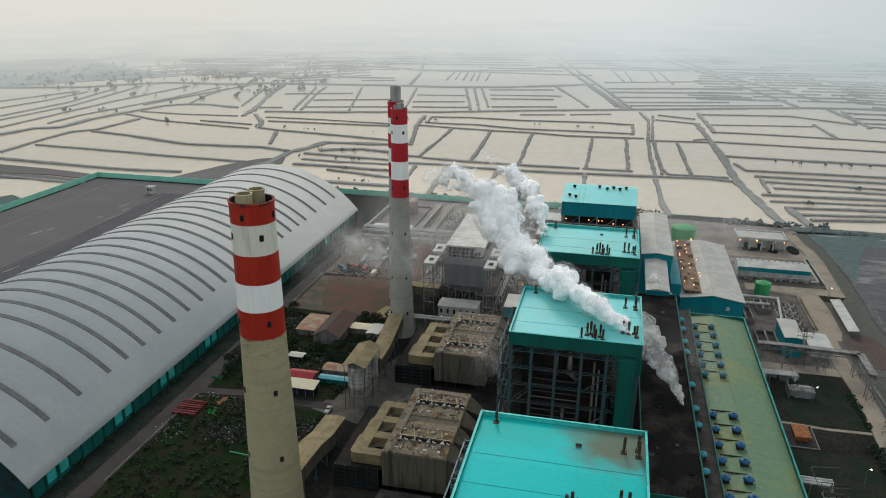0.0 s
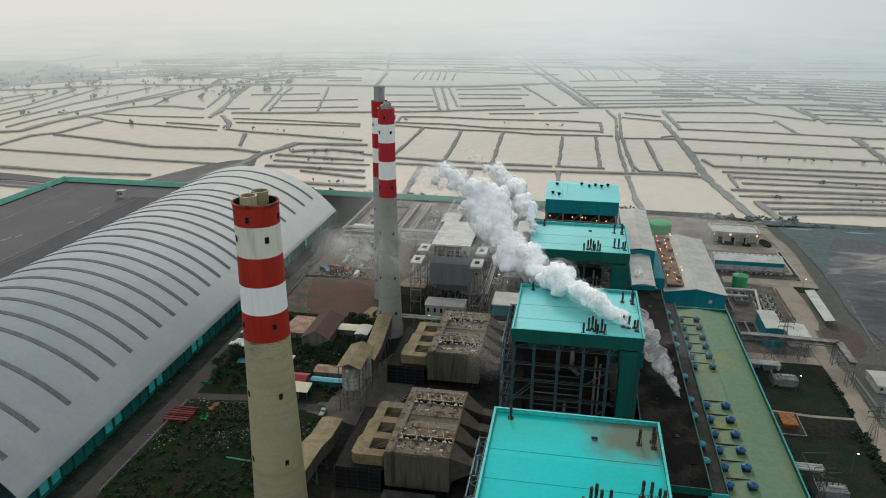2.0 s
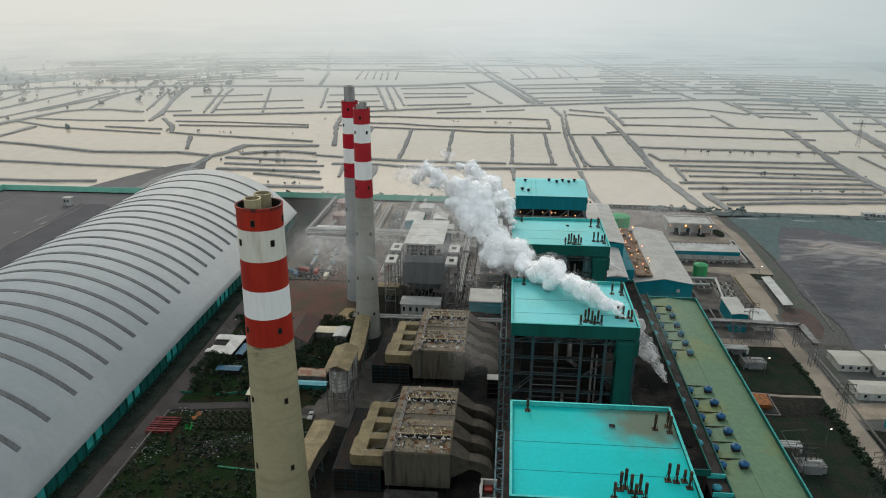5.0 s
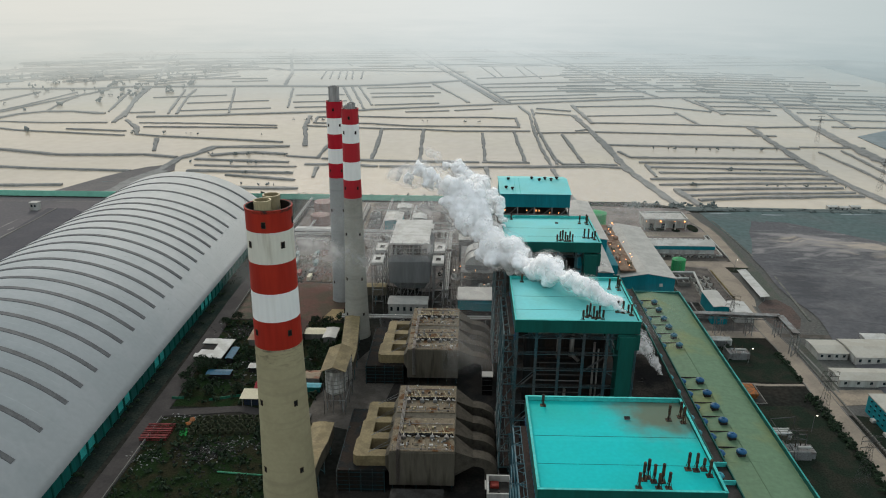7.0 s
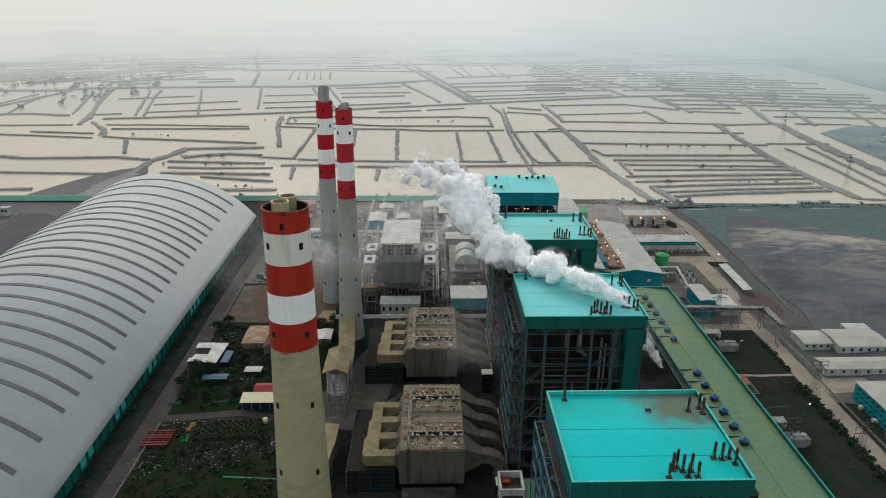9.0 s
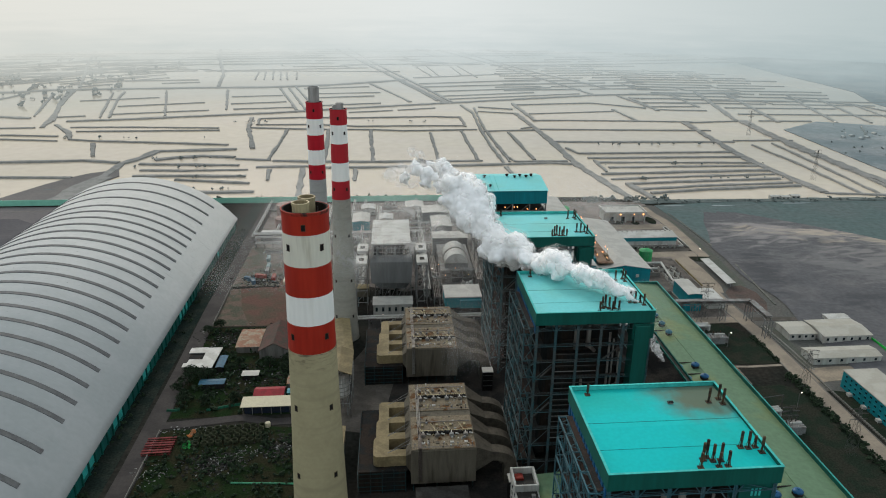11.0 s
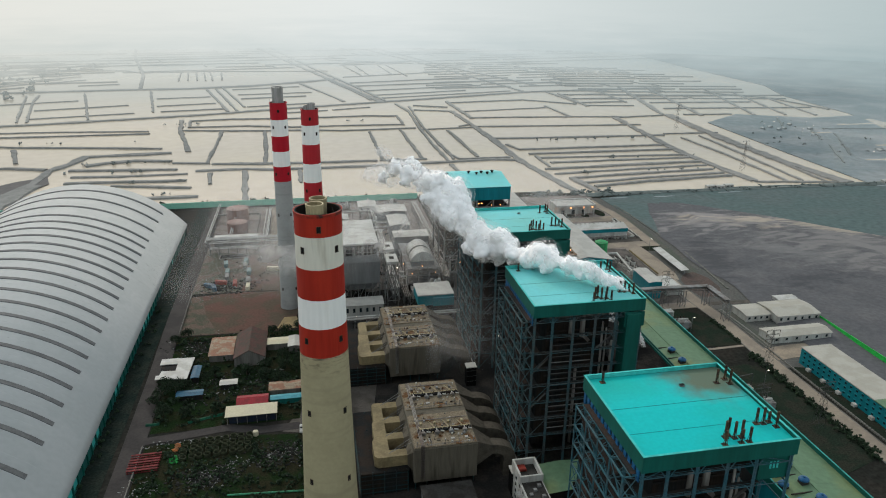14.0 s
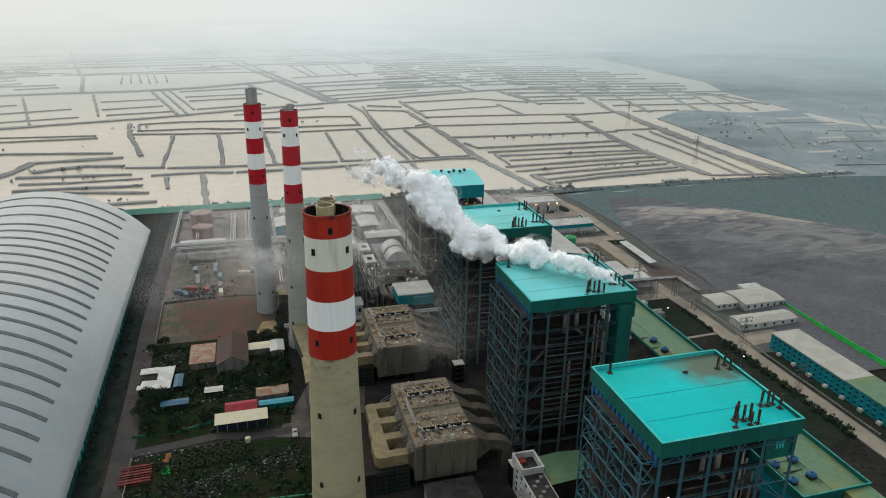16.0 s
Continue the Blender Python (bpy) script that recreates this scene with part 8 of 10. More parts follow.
CONTTEAL = material("faded_teal_container", (0.15, 0.235, 0.235), 0.6, 0, (0.12, 0.18, 0.18), 2, 0.5, 0.2)
CONTBLUE = material("dull_blue_container", (0.035, 0.10, 0.16), 0.6, 0, (0.05, 0.09, 0.12), 2, 0.5, 0.2)
for x, y, t, m, c in ((-186, 520, 5, CONTTEAL, "pale teal"), (-183.5, 503, 3, CONTTEAL, "pale teal"), (-183, 494, 3, GREYSTEEL, "grey"), (-172, 524, 0, CONTTEAL, "pale teal"), (-172, 514.5, 2, GREYSTEEL, "grey"), (-168.5, 502, 0, CONTTEAL, "pale teal"), (-168, 484, 0, GREYSTEEL, "grey"), (-167.4, 472, 0, CREAM, "cream"), (-176.5, 480, 2, REDPAINT, "red"), (-193, 478, 60, CONTBLUE, "blue"), (-190, 474, 20, CONTBLUE, "blue"), (-186, 483, 75, REDPAINT, "red"), (-152, 505, 80, CREAM, "cream"), (-147, 512, 10, GREYSTEEL, "grey"), (-160, 528, 90, GREYSTEEL, "grey")):
    container(x, y, t, m, c)


def scatter(name, count, area, size, mat, label, flat=0.5):
    """Loose scrap: many small uneven pieces, nobody could count them."""
    s = Shape()
    for _ in range(count):
        x, y = area(rng)
        w, d, h, a = rng.uniform(*size), rng.uniform(*size) * (0.45 if mat is SCRAPPALE else 1.0), rng.uniform(0.15, 0.8) * flat, rng.uniform(0, math.pi)
        c, q = math.cos(a), math.sin(a)
        z = 0.12
        base = [(x + c * u * w - q * v * d, y + q * u * w + c * v * d) for u, v in ((-0.5, -0.5), (0.5, -0.5), (0.5, 0.5), (-0.5, 0.5))]
        k = len(s.v)
        s.v += [(px, py, z) for px, py in base] + [(px + rng.uniform(-0.1, 0.1), py + rng.uniform(-0.1, 0.1), z + h * rng.uniform(0.5, 1.4)) for px, py in base]
        s.f += [(k + 4, k + 5, k + 6, k + 7), (k, k + 1, k + 5, k + 4), (k + 1, k + 2, k + 6, k + 5), (k + 2, k + 3, k + 7, k + 6), (k + 3, k, k + 4, k + 7)]
    return tagged(part(name, s, mat), label, "scrap", kind="stuff")


def heap(cx, cy, sx, sy):
    return lambda r: (r.gauss(cx, sx), r.gauss(cy, sy))


scatter("scrap_heap", 420, heap(-170, 259, 7, 4), (0.3, 1.2), SCRAP, "heap of dark scrap metal on the grass")
scatter("scrap_heap", 120, heap(-170, 259, 6.5, 4), (0.25, 1.0), SCRAPPALE, "pale scrap strewn over the heap")
scatter("scrap_heap", 60, heap(-156, 266, 6, 3), (0.25, 1.0), SCRAPPALE, "pale scrap strewn along the grass")
scatter("scrap_heap", 420, heap(-140, 270, 6, 5), (0.3, 1.2), SCRAP, "heap of dark scrap metal by the duct")
scatter("scrap_heap", 120, heap(-140, 270, 6, 4), (0.25, 1.2), SCRAPPALE, "pale scrap by the duct")
scatter("scrap_heap", 60, heap(-196, 254, 4, 4), (0.3, 1.3), SCRAPPALE, "pale litter beside the steel frames")
scatter("scrap_heap", 120, lambda r: (r.uniform(-200, -150), r.uniform(205, 250)), (0.3, 1.0), SCRAP, "thin litter of scrap on dark soil")
scatter("scrap_heap", 500, heap(-186, 383, 9, 8), (0.3, 1.3), SCRAP, "heap of scrap behind the white-roofed shed")
scatter("scrap_heap", 70, heap(-186, 383, 9, 8), (0.3, 1.4), SCRAPPALE, "pale scrap behind the white-roofed shed")
scatter("scrap_heap", 350, lambda r: (r.uniform(-190, -138), r.uniform(318, 352)), (0.3, 1.3), SCRAP, "scrap strewn between the huts")
scatter("scrap_heap", 80, lambda r: (r.uniform(-190, -138), r.uniform(318, 352)), (0.4, 1.8), SCRAPPALE, "pale scrap strewn between the huts")
scatter("scrap_heap", 70, lambda r: (r.uniform(-201, -160), r.gauss(287, 1.6)), (0.4, 1.5), SCRAPPALE, "pale rubbish along the cross road")
scatter("scrap_heap", 140, lambda r: (r.uniform(-190, -125), r.uniform(490, 545)), (0.4, 1.6), SCRAP, "site clutter in the works yard")
scatter("scrap_heap", 60, lambda r: (r.uniform(-195, -130), r.uniform(480, 550)), (0.4, 1.8), SCRAPPALE, "pale site clutter in the works yard")


scatter("scrap_heap", 160, heap(-180, 478, 9, 6), (0.4, 1.7), SCRAP, "dark site clutter among the containers", 1.4)
scatter("scrap_heap", 70, heap(-178, 490, 10, 12), (0.4, 1.8), SCRAPPALE, "pale site clutter among the containers", 1.4)
pit = thing("sump_pit", "long dark sump with a pale rim before the pipe rack", "sump", "", (-182, 539, 0))
part("sump_water", Shape().box(-192, -172, 534.5, 543.5, 0.1, 0.3), DARK, pit)
for b in ((-192.6, -171.4, 533.9, 534.5), (-192.6, -171.4, 543.5, 544.1), (-192.6, -192, 534.5, 543.5), (-172, -171.4, 534.5, 543.5)):
    part("sump_rim", Shape().box(*b, 0.1, 0.8), KERB, pit)


def filter_block(x, y, w, d, h):
    """A small process unit: a slab with a grey tank block, a lid and pipes."""
    th = thing("filter_block", "small grey filter block with pipes on a slab", "filter block", "filter blocks", (x, y, 0))
    part("slab", Shape().box(x - 0.5, x + w + 0.5, y - 0.5, y + d + 0.5, 0.1, 0.35), KERB, th)
    part("block", Shape().soft(x, x + w, y, y + d, 0.35, h, 0.15), GREYROOF, th, "pale grey block")
    part("lid", Shape().box(x + 0.4, x + w - 0.4, y + 0.4, y + d - 0.4, h + 0.004, h + 0.2), STRIP, th)
    part("pipe", Shape().tube((x - 0.6, y + d * 0.3, h * 0.6), (x + w + 1.6, y + d * 0.3, h * 0.6), 0.25, 0.25, 8), PIPE, th)
    part("valve", Shape().tube((x + w + 1.2, y + d * 0.3, 0.3), (x + w + 1.2, y + d * 0.3, h * 0.9), 0.3, 0.2, 8), STACKM, th)
    return th


for j in range(5):
    for i in range(3):
        if (i, j) != (0, 0):
            filter_block(103 + i * 4.6 + j * 0.4, 440 + j * 9.4, 2.9, 4.6 + (i + j) % 3, 2.0 + 0.5 * ((i * 2 + j) % 3))
for x0, x1, y0, y1 in ((85.5, 97, 412, 433), (79, 88, 448, 470), (92, 101, 468, 484)):
    bs = thing("walled_basin", "open pale-walled basin holding dark water", "basin", "walled basins", ((x0 + x1) / 2, (y0 + y1) / 2, 0))
    for b in ((x0, x1, y0, y0 + 0.6), (x0, x1, y1 - 0.6, y1), (x0, x0 + 0.6, y0 + 0.6, y1 - 0.6), (x1 - 0.6, x1, y0 + 0.6, y1 - 0.6)):
        part("basin_wall", Shape().box(*b, 0.1, 3.2), KERB, bs)
    part("basin_water", Shape().box(x0 + 0.6, x1 - 0.6, y0 + 0.6, y1 - 0.6, 0.15, 1.6), STRIP, bs)
    part("basin_bridge", Shape().box((x0 + x1) / 2 - 0.5, (x0 + x1) / 2 + 0.5, y0, y1, 3.21, 3.4), GREYSTEEL, bs)
bs = thing("settling_basin", "long dark planted strip between pale low walls", "basin", "", (145, 555, 0))
for b in ((143, 143.8, 534, 583), (138.6, 143.8, 533.2, 533.9), (146.3, 146.9, 529, 584), (143.8, 146.3, 583, 583.8)):
    part("basin_wall", Shape().box(*b, 0.1, 1.2), WHITEROOF, bs)
part("basin_water", Shape().box(143.8, 146.3, 529, 583, 0.1, 0.5), STRIP, bs)
rw = thing("road_wall", "low pale double wall between the filter blocks and the road", "low wall", "", (124.6, 473, 0))
for k in range(10):
    part("wall_slab", Shape().soft(124.4, 125.0, 447 + k * 5.3, 452.1 + k * 5.3, 0.1, 1.3, 0.08), TAN, rw)
    part("wall_slab", Shape().soft(122.6, 123.0, 447 + k * 5.3, 452.1 + k * 5.3, 0.1, 0.9, 0.08), KERB, rw)
scatter("plant_clutter", 110, lambda r: (r.uniform(-108, -40), r.uniform(392, 600)), (0.5, 2.4), SCRAP, "dark small plant in the works yard", 1.8)
scatter("plant_clutter", 150, lambda r: (r.uniform(-108, -40), r.uniform(392, 660)), (0.5, 2.6), SCRAPPALE, "pale small plant in the works yard", 1.8)

# ---- huts and plots between the hall and the chimneys ----
NAVY = material("dark_blue_sheet", (0.010, 0.018, 0.035), 0.8, 0, (0.016, 0.02, 0.03), 2, 0.5, 0.2)
yl = thing("open_shed", "cream-roofed shed with dark blue sheet walls beside the cross road", "shed", "", (-154, 302, 0))
part("wall", Shape().box(-165, -143.5, 299.2, 299.4, 0.1, 4.5), NAVY, yl, "dark blue sheet wall")
part("roof", Shape().add([(-166.5, 297.5, 4.6), (-142.5, 297.5, 4.6), (-142.5, 306, 5.6), (-166.5, 306, 5.6), (-166.5, 297.5, 4.8), (-142.5, 297.5, 4.8), (-142.5, 306, 5.8), (-166.5, 306, 5.8)], [(3, 2, 1, 0), (4, 5, 6, 7), (0, 1, 5, 4), (1, 2, 6, 5), (2, 3, 7, 6), (3, 0, 4, 7)]), CREAM, yl, "cream sheet roof")
for i in range(6):
    part("post", Shape().beam((-165.5 + i * 4.5, 298.3, 0), (-165.5 + i * 4.5, 298.3, 4.6), 0.25), GREYSTEEL, yl)
    part("post", Shape().beam((-165.5 + i * 4.5, 305.1, 0), (-165.5 + i * 4.5, 305.1, 5.5), 0.25), GREYSTEEL, yl)
part("back_wall", Shape().box(-166, -143, 305.3, 305.6, 0, 5.4), DOMEWALL, yl)
shed("red_roof_shed", -161.5, -147.5, 307, 316, 5, HUTWALL, REDROOF, "shed with a dark red sheet roof", "shed", 1.6, 0, "x")
ws = thing("white_roof_shed", "white flat-roofed shed with a hole in its roof", "shed", "", (-196, 353, 0))
part("roof", Shape().prism([(-205, 342), (-189, 340), (-188, 364), (-196, 364), (-196, 350), (-203, 350.5), (-203.5, 346), (-205, 346)], 4.2, 4.6), WHITEROOF, ws, "white sheet roof")
part("roof", Shape().box(-205, -196.05, 358, 364.5, 4.2, 4.6), WHITEROOF, ws, "white sheet roof")
part("wall", Shape().box(-204, -189.5, 343, 363, 0, 3.9), DARK, ws)
shed("tiled_house", -167, -151, 357, 388, 5, HUTWALL, TILE, "house with a brown tiled roof", "house", 4.5, 0, "y")
shed("rust_roof_hut", -181, -168.5, 365, 388, 4, HUTWALL, RUSTROOF, "row hut with a rust-orange and cream sheet roof", "hut", 0.8, 0, "x")
shed("rust_roof_hut", -150.5, -139, 374, 382, 4, HUTWALL, CREAM, "small hut with a cream sheet roof", "hut", 0.7, 0, "x")
shed("grey_roof_hut", -138.5, -131.5, 369, 382, 4, HUTWALL, GREYROOF, "hut with a grey sheet roof", "hut", 0.6, 0, "y")
shed("rust_roof_hut", -147, -132, 321, 329, 4, HUTWALL, RUSTROOF, "long hut with a rust-stained pale roof", "hut", 0.8, 0, "x")
shed("teal_roof_hut", -146, -130, 313, 317, 3.2, DOMEWALL, FANTEAL, "low hut with a teal roof", "hut", 0.5, 0, "x")
shed("blue_tarp_hut", -192, -180, 325, 330, 3, DARK, BLUETARP, "low hut under a blue tarpaulin", "hut", 0.5, 0, "x")
shed("blue_tarp_hut", -187.5, -184, 343, 356, 3, DARK, BLUETARP, "lean-to under a blue tarpaulin", "hut", 0.4, 0, "y")
shed("grey_roof_hut", -172, -164, 333, 338, 3, DARK, GREYROOF, "small hut with a pale grey roof", "hut", 0.4, 0, "x")
REDRACK = material("dull_red_steel", (0.17, 0.026, 0.026), 0.8, 0, (0.10, 0.02, 0.02), 2, 0.5, 0.3)
for i in range(7):
    rk = thing("steel_rack", "rust-red steel frame lying on the grass", "steel frame", "steel frames", (-198, 268 + i * 1.8, 0.1))
    for z in (0.3, 1.6):
        part("rail", Shape().beam((-204, 267 + i * 1.9, z), (-191.5, 267.4 + i * 1.9, z), 0.35 if z < 1 or i % 3 == 2 else 1.1, 0.3), REDRACK, rk)
    for k in range(5):
        part("rung", Shape().beam((-203.5 + k * 2.9, 267 + i * 1.9, 0.1), (-203.5 + k * 2.9, 267 + i * 1.9, 1.7), 0.25), REDRACK, rk)
NETPALE = material("pale_green_pipe", (0.055, 0.26, 0.14), 0.7, 0, (0.04, 0.16, 0.09), 1.6, 0.4, 0.3)
NETDARK = material("dark_green_tarp", (0.008, 0.085, 0.045), 0.8, 0, (0.006, 0.05, 0.03), 1.5, 0.4, 0.3)


def ribbon_shape(pts, w, z0, z1):
    s = Shape()
    ribbon(s, pts, w, z0, z1, 0.5, 0.1)
    return s


NETGREEN = material("faded_green_net", (0.02, 0.26, 0.05), 0.9, 0, (0.015, 0.12, 0.03), 1.2, 0.3, 0.4)
for nm, x, y, mat, label, cat in (("green_net", -186, 274, NETGREEN, "green netting heaped on the grass", "netting"), ("orange_sheet", -185.6, 283, ORANGE, "orange sheet heaped on the grass", "sheet")):
    s = Shape()
    for _ in range(16):
        s.blob((x + rng.gauss(0, 0.7), y + rng.gauss(0, 1.9), 0.3), rng.uniform(0.5, 1.1), rng, 0.5, 0.5)
    solo(nm, s, mat, label, cat, kind="stuff")
ring0 = solo("concrete_ring", Shape().lathe(-182, 273, [(1.35, 0.11), (1.5, 0.5), (1.5, 1.9), (1.25, 1.9), (1.2, 0.2)], 16), RINGM, "mossy concrete well ring standing on the grass", "concrete ring", "concrete rings")
for j in range(4):
    for i in range(9):
        if (i, j) == (0, 0):
            continue
        copy_thing(ring0, Matrix.Translation((i * 3.4 + rng.uniform(-0.4, 0.4), j * 3.7 + i * 0.35 + rng.uniform(-0.4, 0.4), 0)))
solo("cream_drum", Shape().lathe(-152, 287, [(1.2, 0.1), (1.3, 1.2), (1.2, 2.4), (0.01, 2.7)], 16), CREAM, "cream water drum beside the concrete rings", "drum")
hs = thing("boundary_pipe", "long pale green pipe lying on the grass", "pipe", "", (-160, 250, 0.1))
part("pipe", Shape().tube((-161, 244.2, 0.4), (-127, 241, 0.4), 0.42, 0.42, 8), NETPALE, hs)
for pts in ([(-184, 303.5), (-179.5, 304.9), (-173, 307.2), (-167, 308.6)], [(-203, 305), (-200, 304.6), (-197, 305)]):
    solo("green_tarp", ribbon_shape(pts, 1.7, 0.1, 1.0), NETDARK, "dark green tarpaulin over a low bank by the road", "tarpaulin", "green tarpaulins")
tw = thing("pickup_truck", "white pickup truck parked in the silo yard", "truck", "", (-131, 287, 0.2))
part("body", Shape().soft(-132.2, -129.8, 284, 290.5, 0.7, 1.5, 0.2), WHITEWALL, tw)
part("cab", Shape().soft(-132.1, -129.9, 287, 289.4, 1.5, 2.4, 0.35), WHITEWALL, tw)
part("window", Shape().box(-131.9, -130.1, 286.95, 287.0, 1.6, 2.1), WINDOWGLASS, tw)
for wx in (-132.1, -129.9):
    for wy in (285.2, 289.2):
        part("wheel", Shape().tube((wx - 0.12, wy, 0.6), (wx + 0.12, wy, 0.6), 0.42, 0.42, 12), BLACK, tw)

wb = thing("switch_house", "narrow white switch house with a red tarpaulin on its sunken roof", "house", "", (-42, 210, 0))
part("wall", Shape().box(-46.6, -37.4, 195, 224, 0, 13.2), WHITEWALL, wb, "streaked white wall")
part("roof", Shape().box(-46, -38, 212.8, 223.4, 13.21, 13.5), STRIP, wb)
for b in ((-46.8, -46, 212, 224.2), (-38, -37.2, 212, 224.2), (-46, -38, 223.4, 224.2), (-46, -38, 212, 212.8)):
    part("parapet", Shape().box(*b, 13.22, 16.3), WHITEWALL, wb)
part("roof_tarp", Shape().soft(-45.4, -42, 219, 222.6, 13.52, 14.6, 0.3), REDPAINT, wb, "red tarpaulin")
for i in range(5):
    part("roof_junk", Shape().soft(-45.4 + i * 1.4, -44.5 + i * 1.4, 213.6 + (i % 3), 215 + (i % 3), 13.52, 14.1 + 0.2 * i, 0.1), STRIP, wb)
for i in range(4):
    part("balcony", Shape().box(-48.4, -46.61, 196, 211, 1.6 + i * 2.9, 1.9 + i * 2.9), GREYSTEEL, wb)
    for k in range(5):
        part("window", Shape().box(-46.68, -46.61, 197 + k * 5, 198.6 + k * 5, 2.4 + i * 2.9, 3.8 + i * 2.9), WINDOWGLASS, wb, "dark window")
part("lower_roof", Shape().box(-46, -38, 195.4, 211.98, 13.21, 13.5), STRIP, wb)
for i in range(6):
    part("roof_junk", Shape().soft(-45 + (i % 3) * 2.2, -43.6 + (i % 3) * 2.2, 197 + i * 2.2, 198.4 + i * 2.2, 13.52, 14.0 + 0.25 * (i % 3), 0.1), GREYSTEEL, wb)
shed("green_roof_shed", -36.6, -17.5, 205, 223, 12.5, DARK, HALLROOF, "low shed with a dull green roof beside the boiler house", "shed", 0.8, 0, "y")
shed("compressor_house", -84, -64, 206, 224, 8.5, GREYBOX, STRIP, "grey flat compressor house", "house", 0.3, 0, "x")

# ---- plant on the east side ----
sub = thing("substation_house", "white flat-roofed switchgear house with warm lamps under its eaves", "house", "", (115, 612, 0))
part("wall", Shape().box(97, 133, 606, 622, 0, 9), WHITEWALL, sub)
part("roof", Shape().box(97.6, 132.4, 600.6, 621.4, 9, 9.5), GREYROOF, sub)
for b in ((96, 134, 599.4, 600.4), (96, 134, 621.6, 622.6), (96, 97, 600.4, 621.6), (133, 134, 600.4, 621.6)):
    part("parapet", Shape().box(*b, 8.6, 10.4), WHITEWALL, sub)
for i in range(5):
    part("porch_column", Shape().box(97 + i * 8.8, 98 + i * 8.8, 600.4, 601.4, 0, 8.6), WHITEWALL, sub)
for xx in (99, 112, 125, 133):
    part("porch_lamp", Shape().soft(xx - 0.55, xx + 0.55, 605.2, 605.9, 5.8, 6.8, 0.2), LAMPGLOW, sub, "glowing warm lamp")
for i in range(3):
    part("door", Shape().box(103 + i * 10, 106 + i * 10, 605.9, 605.98, 0, 4), WINDOWGLASS, sub)
wt = thing("water_house", "long white-roofed water treatment house with a teal band", "house", "", (113, 541, 0))
part("wall", Shape().box(89, 137, 534, 551, 0, 8), WHITEWALL, wt)
part("band", Shape().box(88.7, 137.3, 533.6, 533.98, 5, 8), BLUEWALL, wt, "teal wall band")
part("roof", Shape().add([(88.4, 533, 8.2), (137.6, 533, 8.2), (137.6, 552, 8.2), (88.4, 552, 8.2), (88.4, 545, 10), (137.6, 545, 10)], [(0, 1, 5, 4), (1, 2, 5), (2, 3, 4, 5), (3, 0, 4), (3, 2, 1, 0)]), WHITEROOF, wt, "white sheet roof")
for i in range(14):
    part("filter_vessel", Shape().lathe(90.5 + i * 3.4, 530.4, [(0.95, 0), (0.95, 2.2 + 0.5 * (i % 3)), (0.5, 2.7 + 0.5 * (i % 3)), (0.01, 2.9 + 0.5 * (i % 3))], 12), GREYROOF if i % 3 else GREYSTEEL, wt)
for k in range(3):
    part("feed_pipe", Shape().tube((88, 527.4 + k * 0.9, 3.0), (137, 527.4 + k * 0.9, 3.0), 0.22, 0.22, 8), PIPE, wt)
for i in range(8):
    part("pipe_bent", Shape().beam((88.5 + i * 6.8, 526.8, 0), (88.5 + i * 6.8, 526.8, 2.8), 0.2).beam((88.5 + i * 6.8, 530, 0), (88.5 + i * 6.8, 530, 2.8), 0.2).beam((88.5 + i * 6.8, 526.6, 2.7), (88.5 + i * 6.8, 530.2, 2.7), 0.2), GREYSTEEL, wt)
for i in range(12):
    part("roof_vent", Shape().soft(90.6 + i * 4.0, 91.4 + i * 4.0, 544.4, 545.6, 9.8, 10.6, 0.15), GREYSTEEL, wt)
setting("ground_filter_yard", Shape().prism([(89, 516), (134, 518), (147, 524), (147, 530), (140, 532.8), (89, 532.8)], 0.0, 0.15), YARDDIM, "stained dark slab before the water house")
for cx, cy, a, b in ((108, 602, 7, 6), (124, 599, 3.6, 5), (140, 606, 4.4, 11)):
    setting("ground_flower_bed", Shape().prism([(cx + a * math.cos(2 * math.pi * i / 20), cy + b * math.sin(2 * math.pi * i / 20)) for i in range(20)], 0.0, 0.2), LAWN, "dark kerbed oval bed")
shed("teal_store", 97, 106.5, 405, 431, 12, BLUEWALL, GREYROOF, "small turquoise store with a pale roof", "store", 0.5, 0, "y")
shed("white_store", 112.5, 124.5, 408, 431, 4.6, WHITEWALL, WHITEROOF, "low store with a white sheet roof", "store", 0.6, 0, "y")
ut = thing("bridge_skid", "grey pump skid in the shade of the pipe bridge", "pump skid", "", (92, 376, 0))
for k in range(4):
    part("skid_box", Shape().soft(80 + k * 5.5, 84 + k * 5.5, 374 + (k % 2) * 3, 379 + (k % 2) * 3, 0.1, 2.6 + (k % 3), 0.2), GREYSTEEL if k % 2 else GREYBOX, ut)
    part("skid_pipe", Shape().tube((81 + k * 5.5, 373, 3.4), (81 + k * 5.5, 384, 3.4), 0.3, 0.3, 8), PIPE, ut)
for i in range(2):
    bp = thing("coolant_pipe", "thick white coolant pipe on saddles", "pipe", "coolant pipes", (90, 474 + i * 12, 0))
    part("pipe", Shape().tube((76, 474 + i * 12, 4), (101, 474 + i * 12, 4), 0.9, 0.9, 12), WHITEROOF, bp)
    for k in range(3):
        part("saddle", Shape().box(78 + k * 7.5, 79.4 + k * 7.5, 473.4 + i * 12, 474.6 + i * 12, 0, 3.3), KERB, bp)
    if i:
        part("pipe", Shape().tube((101, 486, 4), (108, 486, 4), 0.9, 0.9, 12).tube((108, 486.6, 4), (103.6, 447, 4), 0.8, 0.8, 12), WHITEROOF, bp)
cn = thing("car_port", "long white car port roof on slim posts beside the road", "car port", "", (146, 458, 0))
